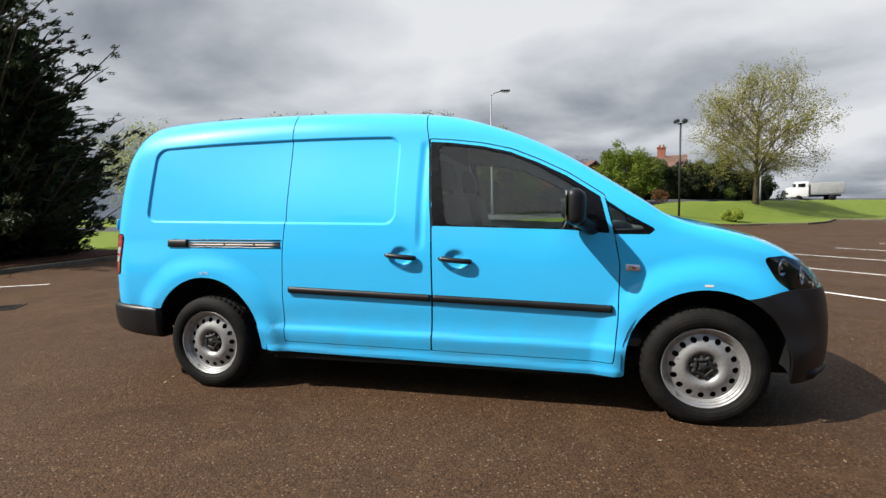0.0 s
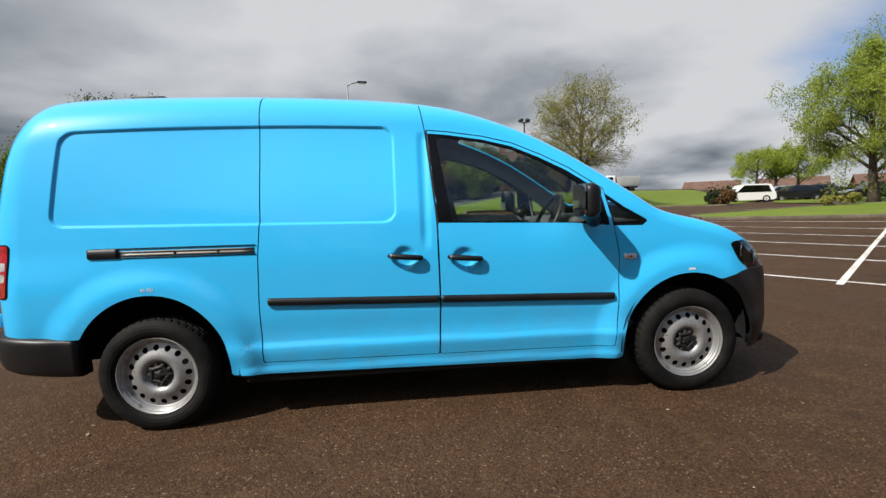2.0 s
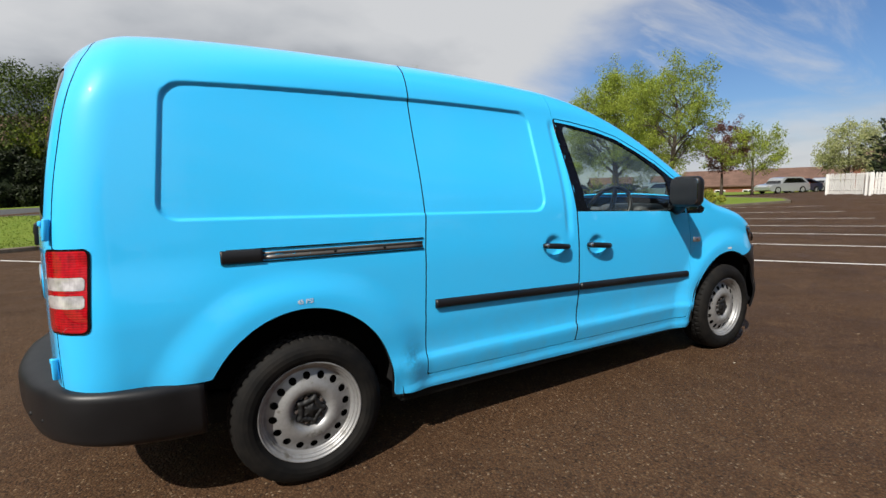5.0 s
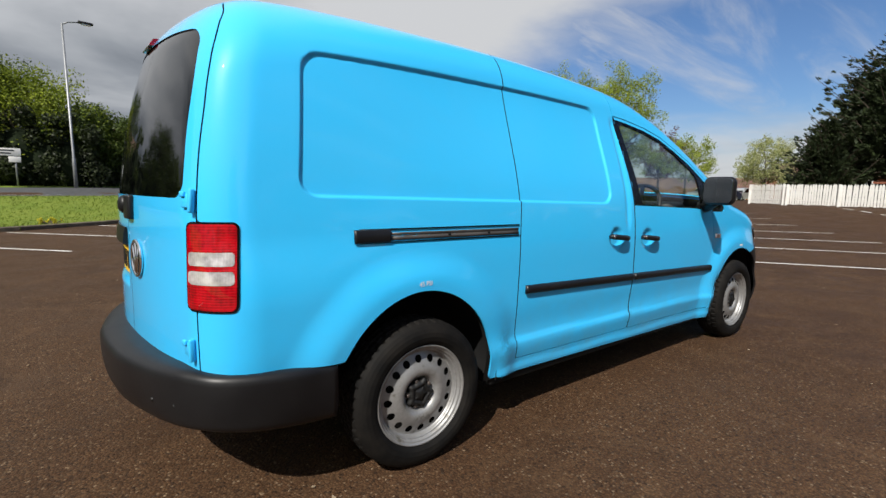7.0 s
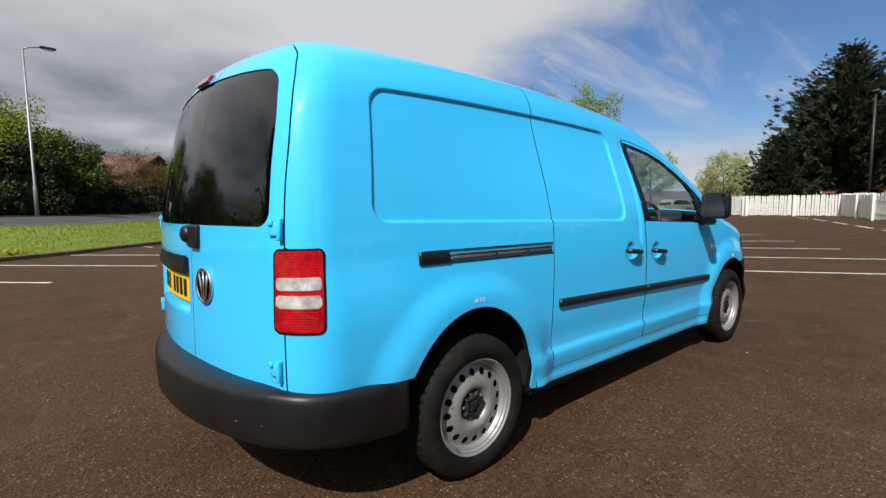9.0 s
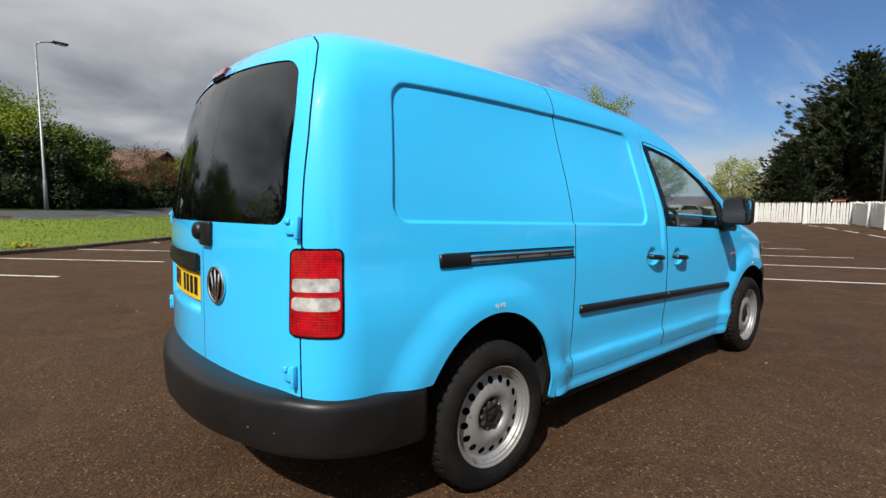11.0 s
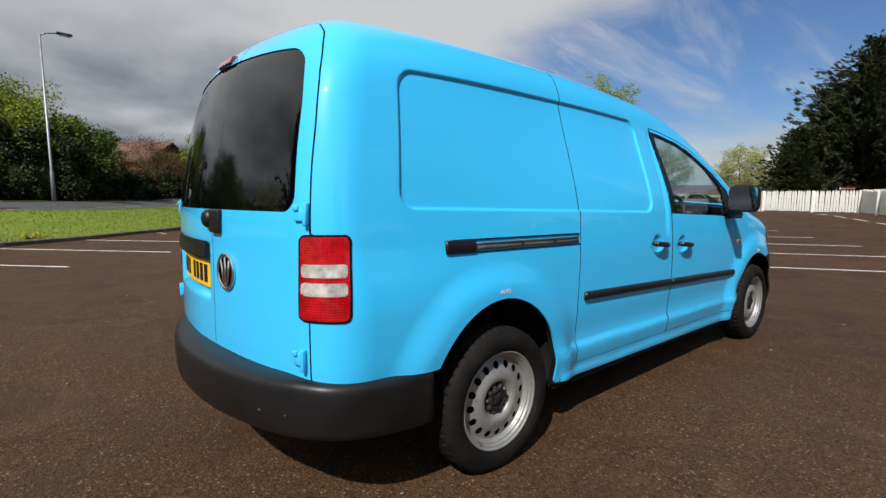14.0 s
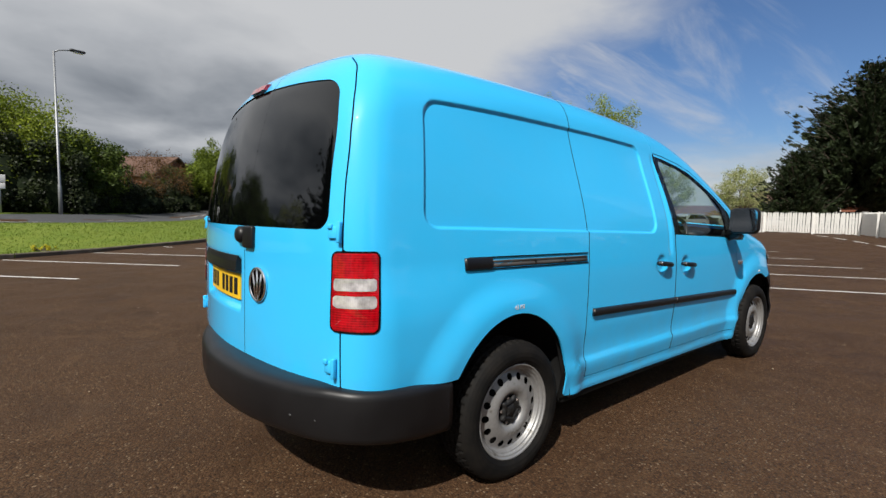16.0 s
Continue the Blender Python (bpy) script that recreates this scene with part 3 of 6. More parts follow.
SEAM_A = [(0.575, 1.95), (0.575, 1.78), (0.576, 1.62), (0.578, 1.38), (0.580, 1.11), (0.564, 0.94), (0.552, 0.64), (0.552, 0.338)]
SLIDE = SEAM_A + [(1.526, 0.322), (1.540, 0.62), (1.538, 1.07), (1.500, 1.57), (1.470, 1.765), (1.45, 1.95)]
WINDOW = [(1.512, 1.578), (1.625, 1.567), (1.83, 1.534), (1.995, 1.491), (2.155, 1.420), (2.31, 1.338), (2.43, 1.256), (2.49, 1.215), (2.537, 1.014), (2.308, 1.037), (1.549, 1.067)]
FRONT_DOOR = [(1.506, 1.597), (1.625, 1.586), (1.835, 1.553), (2.002, 1.510), (2.164, 1.438), (2.32, 1.356), (2.44, 1.274), (2.512, 1.224), (2.562, 1.0), (2.588, 0.84), (2.578, 0.55), (2.556, 0.305), (1.529, 0.322), (1.5435, 0.62), (1.5415, 1.07)]
PANE = [(1.575, 1.547), (1.83, 1.505), (1.996, 1.459), (2.155, 1.386), (2.30, 1.296), (2.372, 1.245), (2.392, 1.055), (2.308, 1.058), (1.640, 1.088)]
QUARTER = [(2.503, 1.208), (2.63, 1.115), (2.770, 1.034), (2.735, 1.006), (2.552, 1.010)]
QUARTER_PANE = [(2.528, 1.172), (2.62, 1.106), (2.720, 1.036), (2.560, 1.030)]
HEADLIGHT = [(3.265, 0.885), (3.37, 0.893), (3.54, 0.835), (3.632, 0.70), (3.49, 0.695), (3.40, 0.715), (3.33, 0.765)]
HEADLIGHT = rounded(HEADLIGHT, 0.035)
LAMP_Z0, LAMP_Z1 = 0.762, 1.042


def side_cut(poly, gap=0.0):
    """Inside of an outline on the flank, seen square from the side."""
    d = polygon_distance(SX, SZ, poly) + gap
    return np.maximum(d, 0.56 - SY)


def arch_cut(a):
    kx, kz = (0.955, 1.03) if a is ARCH_REAR else (1.0, 1.0)
    d = np.hypot((SX - a[0]) / kx, (SZ - a[1]) / kz) - a[2]
    below = np.maximum(np.abs(SX - a[0]) - a[2] * kx, SZ - a[1])
    return np.maximum(np.minimum(d, below), 0.35 - SY)


seam_half = hermite([0.4, 0.7, 1.1, 1.25, 1.43, 1.56, 1.676, 1.73, 1.80], [0.793, 0.792, 0.780, 0.764, 0.742, 0.712, 0.662, 0.622, 0.52])


def on_skin(f, P):
    """Turns a cutting function on a grid into a true distance along the skin."""
    fi, fj, pi, pj = np.gradient(f, axis=0), np.gradient(f, axis=1), np.gradient(P, axis=0), np.gradient(P, axis=1)
    a, b, c = (pi * pi).sum(-1), (pi * pj).sum(-1), (pj * pj).sum(-1)
    g = (c * fi * fi - 2 * b * fi * fj + a * fj * fj) / np.maximum(a * c - b * b, 1e-12)
    return f / np.clip(np.sqrt(np.maximum(g, 1e-9)), 0.15, 8.0)


rear_door_f = np.maximum(np.maximum(on_skin(SY - seam_half(SZ), SIDE), SX + 0.5), on_skin(SZ - 1.785, SIDE))
lamp_lean = 0.020 * np.clip((SZ - LAMP_Z0) / (LAMP_Z1 - LAMP_Z0), 0, 1)
lamp_u, lamp_v = np.maximum(SX + 0.694 - lamp_lean, 0.750 - SY), np.abs(SZ - (LAMP_Z0 + LAMP_Z1) / 2) - (LAMP_Z1 - LAMP_Z0) / 2
lamp_f = np.hypot(np.maximum(lamp_u + 0.022, 0), np.maximum(lamp_v + 0.022, 0)) - 0.022 + np.minimum(np.maximum(lamp_u, lamp_v) + 0.022, 0)
windscreen_f = np.maximum.reduce([1.84 - SX, SX - 2.85, SY - (0.585 + 0.10 * (SX - 1.85)), 0.3 - SZ])
bonnet_f = np.maximum.reduce([2.895 - SX, SY - (0.775 - 0.10 * (SX - 2.9) - 0.25 * np.maximum(SX - 3.3, 0) ** 2), 0.66 - SZ])
rear_bumper_f = np.maximum(SZ - 0.536 - 0.032 * np.clip((-0.40 - SX) / 0.45, 0, 1), SX + 0.2)
front_bumper_f = np.maximum(SZ - (0.672 + 0.12 * smooth_step(3.16, 3.42, SX) * 0.4), 3.12 - SX)
front_bumper_f = np.maximum(front_bumper_f, -(arch_cut(ARCH_FRONT)))
nose_f = SIDE_N[..., 0] - 0.86
sill_low = 0.278 - SZ - 0.021 * np.clip(SX - 0.35, 0, 3)

GAP = 0.0030
van = thing("panel_van", "light blue long-wheelbase panel van parked on the red-brown asphalt", "van")

body_f = np.maximum.reduce([
    -side_cut(SLIDE) + GAP, -side_cut(FRONT_DOOR) + GAP, -side_cut(QUARTER), -arch_cut(ARCH_REAR), -arch_cut(ARCH_FRONT),
    -rear_door_f + GAP, -lamp_f, -rear_bumper_f, -front_bumper_f, -side_cut(HEADLIGHT), nose_f, sill_low, -windscreen_f, -bonnet_f + GAP,
])
body = skin("body", SIDE, body_f, M_PAINT, van, both=True, thick=0.009)


def flank(mirror):
    """Doors, glass and trim of one side."""
    slide = skin("sliding_door", SIDE, side_cut(SLIDE, GAP), M_PAINT, van, mirror=mirror, thick=0.008, edge=M_DARK)
    door_f = np.maximum(side_cut(FRONT_DOOR, GAP), -side_cut(WINDOW))
    door = skin("front_door", SIDE, door_f, M_PAINT, van, mirror=mirror, thick=0.008, edge=M_DARK)
    trim_f = np.maximum(side_cut(WINDOW), -side_cut(rounded(PANE, 0.03), -0.016))
    skin("window_frame", SIDE, trim_f, M_TRIM, door, "gloss black window frame", mirror=mirror, push=-0.004, normals=SIDE_N)
    pane = skin("window_pane", SIDE, side_cut(rounded(PANE, 0.03), -0.022), M_GLASS, door, "clear side window glass", mirror=mirror, thick=0, push=-0.012, normals=SIDE_N)
    pane.visible_shadow = False
    q_f = np.maximum(side_cut(QUARTER, 0.001), -side_cut(rounded(QUARTER_PANE, 0.02)))
    q = skin("quarter_window", SIDE, q_f, M_TRIM, van, "black quarter window surround", mirror=mirror, push=-0.003, normals=SIDE_N)
    qp = skin("quarter_pane", SIDE, side_cut(rounded(QUARTER_PANE, 0.02), -0.006), M_GLASS, q, "clear quarter glass", mirror=mirror, thick=0, push=-0.011, normals=SIDE_N)
    qp.visible_shadow = False
    return slide, door


doors = [flank(False), flank(True)]
for mir in (False, True):
    skin("front_bumper", SIDE, np.maximum.reduce([front_bumper_f, nose_f, 0.243 - SZ]), M_PLASTIC, van, "black textured plastic front bumper", mirror=mir, push=0.006, normals=SIDE_N, thick=0.012)
lining_f = np.maximum.reduce([0.42 - SZ - 0.5 * np.clip(SX + 0.42, 0, 1), 0.30 - SZ - 0.5 * np.clip(3.36 - SX, 0, 1), -windscreen_f, -arch_cut(ARCH_REAR), -arch_cut(ARCH_FRONT), 0.24 - SZ, nose_f, np.where(SX > 3.15, 0.58 - SZ, -1.0), -np.maximum.reduce([1.50 - SX, 0.99 - SZ, SX - 2.84])])
lining2_f = np.maximum.reduce([1.47 - SX, SX - 2.86, 0.975 - SZ, -side_cut(WINDOW), -side_cut(QUARTER), -windscreen_f])
skin("cab_lining", SIDE, lining2_f, M_LINING, van, "light grey cab lining", both=True, thick=0, push=-0.018, normals=SIDE_N)
skin("inner_shell", SIDE, lining_f, M_DARK, van, "dark inner panels", both=True, thick=0, push=-0.035, normals=SIDE_N)

# lower lip of the front bumper
def front_lip():
    bm, rings = bmesh.new(), []
    for i in range(41):
        y = -0.78 + 1.56 * i / 40
        x = float(nose_line(0.30)) - 0.34 * y * y - 0.16 * max(0.0, abs(y) - 0.62) ** 1.2
        x -= 0.03 * float(smooth_step(0.60, 0.78, abs(y)))
        rings.append([bm.verts.new((x + o, y, z)) for o, z in ((-0.10, 0.300), (0.000, 0.304), (0.014, 0.297), (0.018, 0.284), (0.008, 0.262), (-0.03, 0.250), (-0.10, 0.250))])
    for a, b in zip(rings, rings[1:]):
        for k in range(6):
            bm.faces.new((a[k], b[k], b[k + 1], a[k + 1]))
    bm.faces.new(rings[0])
    bm.faces.new(rings[-1])
    bmesh.ops.recalc_face_normals(bm, faces=bm.faces)
    return bm


part("bumper_lip", front_lip(), M_PLASTIC, van, "black lower front bumper lip")

# nose, seen from ahead
NY, NZ = np.meshgrid(np.linspace(0, 0.86, 60), np.linspace(0.18, 1.06, 80), indexing="ij")
NXS = solve(lambda r: (r, -NY, NZ), np.full(NY.shape, 2.9), np.full(NY.shape, 4.1))
NOSE = np.stack([NXS, -NY, NZ], -1)
NOSE_N = skin_normals(NOSE)
nose_keep = np.maximum(0.86 - NOSE_N[..., 0], polygon_distance(NY, NZ, [(-1, 0.243), (2, 0.243), (2, 1.04), (-1, 1.04)]))
skin("bumper_face", NOSE, np.maximum(nose_keep, NZ - 0.70), M_PLASTIC, van, "black front bumper face", both=True, push=0.006, normals=NOSE_N)
skin("front_panel", NOSE, np.maximum(nose_keep, 0.70 - NZ), M_PAINT, van, both=True)

# rear doors, seen from behind
RY, RZ = np.meshgrid(np.linspace(-0.80, 0.80, 128), np.linspace(0.50, 1.80, 150), indexing="ij")
RXS = solve(lambda r: (-r, RY, RZ), np.full(RY.shape, -0.3), np.full(RY.shape, 1.2))
REAR = np.stack([-RXS, RY, RZ], -1)
REAR_N = skin_normals(REAR)
SPLIT = -0.165
plate_d = polygon_distance(RY, RZ, [(SPLIT + 0.045, 0.745), (SPLIT + 0.65, 0.745), (SPLIT + 0.65, 0.97), (SPLIT + 0.045, 0.97)])
REAR = REAR - REAR_N * (0.022 * smooth_step(0.012, -0.022, plate_d))[..., None]
whole = np.maximum.reduce([on_skin(np.abs(RY) - seam_half(RZ), REAR), 0.553 - RZ, on_skin(RZ - 1.785, REAR)])
glass_half = hermite([1.0, 1.15, 1.3, 1.5, 1.62, 1.70], [0.726, 0.722, 0.708, 0.682, 0.640, 0.60])
rear_glass = np.maximum.reduce([np.abs(RY) - glass_half(RZ), 1.112 - RZ, RZ - (1.705 - 0.10 * RY * RY)])
corner = np.hypot(np.maximum(np.abs(RY) - glass_half(RZ) + 0.055, 0), np.maximum(np.maximum(1.167 - RZ, RZ - (1.650 - 0.10 * RY * RY)), 0)) - 0.055
rear_glass = np.maximum(rear_glass, corner)
rear_doors = []
for s, name in ((-1, "rear_door"), (1, "rear_door")):
    half = s * (SPLIT - RY)
    d = skin(name, REAR, np.maximum.reduce([whole + GAP, half + GAP * 0.7, -rear_glass]), M_PAINT, van, thick=0.008, edge=M_DARK)
    g = skin("rear_window", REAR, np.maximum.reduce([rear_glass, half + 0.0008]), M_TINT, d, "dark tinted rear window", push=-0.004, normals=REAR_N, thick=0.006)
    rear_doors.append(d)
skin("rear_inner", REAR, whole - 0.01, M_DARK, van, "dark inner rear panel", push=-0.04, normals=REAR_N, thick=0)
skin("bonnet", SIDE, np.maximum.reduce([bonnet_f + GAP, nose_f, -front_bumper_f, -side_cut(HEADLIGHT)]), M_PAINT, van, both=True, thick=0.015)
ws = skin("windscreen", SIDE, windscreen_f - 0.004, M_GLASS, van, "clear windscreen glass", both=True, thick=0, push=-0.006, normals=SIDE_N)
ws.visible_shadow = False
headlights = []
for mir in (False, True):
    lamp = skin("headlight", SIDE, side_cut(HEADLIGHT, 0.002), M_TRIM, van, "dark headlamp unit with clear cover", mirror=mir, push=-0.036, normals=SIDE_N, thick=0.0)
    cover = skin("headlight_cover", SIDE, side_cut(HEADLIGHT, 0.002), M_GLASS, lamp, "clear headlamp cover", mirror=mir, push=-0.001, normals=SIDE_N, thick=0.012)
    headlights.append(lamp)


def flank_at(x, z):
    """The point and outward normal of the near flank at x, z."""
    X, Z = np.array([float(x)]), np.array([float(z)])
    y = solve(lambda r: (X, -r, Z), np.array([0.1]), np.array([1.3]))
    P = np.stack([X, -y, Z], -1)
    return Vector(P[0]), Vector(skin_normals(P)[0])


def sweep_flank(profile, stations_xz, s=-1, bm=None):
    """A moulding along the flank: profile of (out, up) pairs at each station (x, z)."""
    bm = bm or bmesh.new()
    rings = []
    for x, z in stations_xz:
        ring = []
        for o, h in profile:
            p, n = flank_at(x, z + h)
            q = p + n * o
            ring.append(bm.verts.new((q.x, q.y if s < 0 else -q.y, q.z)))
        rings.append(ring)
    k = len(profile)
    for a, b in zip(rings, rings[1:]):
        for i in range(k - 1):
            bm.faces.new((a[i], b[i], b[i + 1], a[i + 1]))
    bm.faces.new(rings[0])
    bm.faces.new(rings[-1][::-1])
    bmesh.ops.recalc_face_normals(bm, faces=bm.faces)
    return bm


def strip_z(x):
    return 0.676 - 0.037 * (x - 0.6)


M_RAIL = plain("dull_aluminium_rail", (0.13, 0.118, 0.105), 0.5, 0.6, vary=0.25, scale=14.0)
round_bar = [(-0.01, -0.020), (0.010, -0.020), (0.017, -0.014), (0.020, 0.0), (0.017, 0.014), (0.010, 0.020), (-0.01, 0.020)]
for mir in (False, True):
    s = 1 if mir else -1
    slide, door = doors[1 if mir else 0]
    for x0, x1, owner in ((0.603, 1.533, slide), (1.551, 2.552, door)):
        xs = [x0] + list(np.linspace(x0 + 0.012, x1 - 0.012, 10)) + [x1]
        part("rubbing_strip", sweep_flank(round_bar, [(x, strip_z(x)) for x in xs], s), M_PLASTIC, owner, "black rubbing strip", smooth=True)
    # handles
    for x0, x1, z0, z1, owner in ((1.262, 1.452, 0.897, 0.878, slide), (1.592, 1.786, 0.877, 0.858, door)):
        bar = bmesh.new()
        pts, rad = [], []
        for i in range(13):
            t = i / 12
            x, z = x0 + (x1 - x0) * t, z0 + (z1 - z0) * t
            p, n = flank_at(x, z)
            lift = 0.014 + 0.022 * math.sin(math.pi * min(max((t - 0.02) / 0.9, 0), 1)) ** 0.6
            q = p + n * lift
            pts.append((q.x, q.y if s < 0 else -q.y, q.z))
            rad.append(0.0155 if 0 < i < 12 else 0.010)
        part("door_handle", tube(pts, rad, 10, bar), M_PLASTIC, owner, "black plastic door handle")
        p, n = flank_at(x0 + 0.018, z0 + 0.0)
        q = p + n * 0.036
        bm = lathe([(0.0, 0.004), (0.009, 0.003), (0.011, 0.0), (0.011, -0.01)], 16)
        bmesh.ops.transform(bm, matrix=Matrix.Translation((q.x, q.y * -s, q.z)) @ Matrix.Diagonal((1, s, 1, 1)), verts=bm.verts)
        part("lock_cylinder", bm, M_CHROME, owner, "small chrome lock")
    # sliding-door rail in the quarter panel
    rail = part("door_rail", sweep_flank([(-0.02, -0.027), (0.004, -0.027), (0.006, -0.023), (-0.012, -0.020), (-0.012, 0.020), (0.006, 0.023), (0.004, 0.027), (-0.02, 0.027)], [(x, 0.972 - 0.012 * x) for x in np.linspace(-0.27, 0.553, 14)], s), M_TRIM, van, "black sliding-door rail")
    part("rail_channel", sweep_flank([(0.000, -0.015), (0.003, -0.015), (0.003, -0.004), (0.000, -0.002), (0.000, 0.004), (0.003, 0.006), (0.003, 0.013), (0.000, 0.013)], [(x, 0.970 - 0.012 * x) for x in np.linspace(-0.15, 0.548, 12)], s), M_RAIL, rail, "dull metal rail channel")
    cap = [(-0.01, -0.025), (0.008, -0.025), (0.013, -0.019), (0.014, 0.019), (0.008, 0.025), (-0.01, 0.025)]
    part("rail_cap", sweep_flank(cap, [(-0.292, 0.975), (-0.285, 0.975), (-0.155, 0.974), (-0.145, 0.974)], s), M_PLASTIC, rail, "black rail end cap")
    for x in (0.14, 0.36):
        p, n = flank_at(x, 0.968 - 0.012 * x)
        q = p + n * 0.003
        bm = lathe([(0.0, 0.003), (0.006, 0.002), (0.007, -0.003)], 12)
        bmesh.ops.transform(bm, matrix=Matrix.Translation((q.x, q.y * -s, q.z)) @ Matrix.Diagonal((1, s, 1, 1)), verts=bm.verts)
        part("rail_screw", bm, M_DARK, rail)
    # side indicator
    ind = part("side_indicator", sweep_flank([(-0.004, -0.017), (0.006, -0.016), (0.009, -0.010), (0.009, 0.010), (0.006, 0.016), (-0.004, 0.017)], [(2.618, 0.832), (2.625, 0.832), (2.68, 0.828), (2.688, 0.828)], s), M_CLEAR, van, "clear side indicator")
    part("indicator_bulb", sweep_flank([(0.0092, -0.007), (0.011, -0.004), (0.011, 0.004), (0.0092, 0.007)], [(2.648, 0.831), (2.664, 0.829)], s), plain("amber_bulb", (0.22, 0.09, 0.03), 0.3), ind, "amber bulb")
    # mirror
    mirror = part("door_mirror", bmesh.new(), M_PLASTIC, van, "black plastic door mirror")
    bm = bmesh.new()
    bm.from_mesh(mirror.data)
    box_bm((0.098, 0.205, 0.195), (2.355, s * 0.958, 1.160), 0.042, 4, bm)
    for v in bm.verts:
        k = (v.co.x - 2.355) / 0.098 + 0.5
        v.co.y = s * 0.958 + (v.co.y - s * 0.958) * (1 - 0.20 * k * k)
        v.co.z = 1.160 + (v.co.z - 1.160) * (1 - 0.16 * k * k)
    tube([(2.45, s * 0.80, 1.045), (2.425, s * 0.85, 1.055), (2.385, s * 0.905, 1.082), (2.365, s * 0.94, 1.10)], [0.045, 0.040, 0.034, 0.03], 12, bm)
    bm.to_mesh(mirror.data)
    bm.free()
    mirror.data.polygons.foreach_set("use_smooth", [True] * len(mirror.data.polygons))
    bm = box_bm((0.006, 0.178, 0.166), (2.3045, s * 0.961, 1.162), 0.0)
    bmesh.ops.bevel(bm, geom=[e for e in bm.edges if abs(e.verts[0].co.x - e.verts[1].co.x) > 0.003], offset=0.035, segments=5, affect="EDGES", profile=0.5)
    part("mirror_glass", bm, plain("mirror_silver", (0.8, 0.82, 0.82), 0.02, 1.0, vary=0.02), mirror, "silvered mirror glass", smooth=False)
    # tail lamp
    tail = skin("tail_lamp", SIDE, lamp_f, M_TRIM, van, "red and clear tail lamp in a black surround", mirror=mir, push=0.004, normals=SIDE_N, thick=0.02)
    inner = lamp_f + 0.007
    h = LAMP_Z1 - LAMP_Z0
    for a, b, mat, lab in ((0.0, 1.0, "red", "red lens"), (0.335, 0.485, "clear", "clear lens window"), (0.545, 0.695, "clear", "clear lens window")):
        f = inner
        if mat == "clear":
            v0, v1 = LAMP_Z1 - b * h, LAMP_Z1 - a * h
            wu, wv = np.maximum(SX + 0.707 - lamp_lean, 0.764 - SY), np.abs(SZ - (v0 + v1) / 2) - (v1 - v0) / 2
            f = np.hypot(np.maximum(wu + 0.008, 0), np.maximum(wv + 0.008, 0)) - 0.008 + np.minimum(np.maximum(wu, wv) + 0.008, 0)
        skin("lens", SIDE, f, M_RED if mat == "red" else M_CLEAR, tail, lab, mirror=mir, push=0.006 if mat == "red" else 0.008, normals=SIDE_N, thick=0.012)

M_CAP = plain("matt_black_cap", (0.006, 0.006, 0.006), 0.6)
M_NUT = plain("rusty_nut_steel", (0.12, 0.10, 0.09), 0.5, 0.6, vary=0.4, scale=90.0)


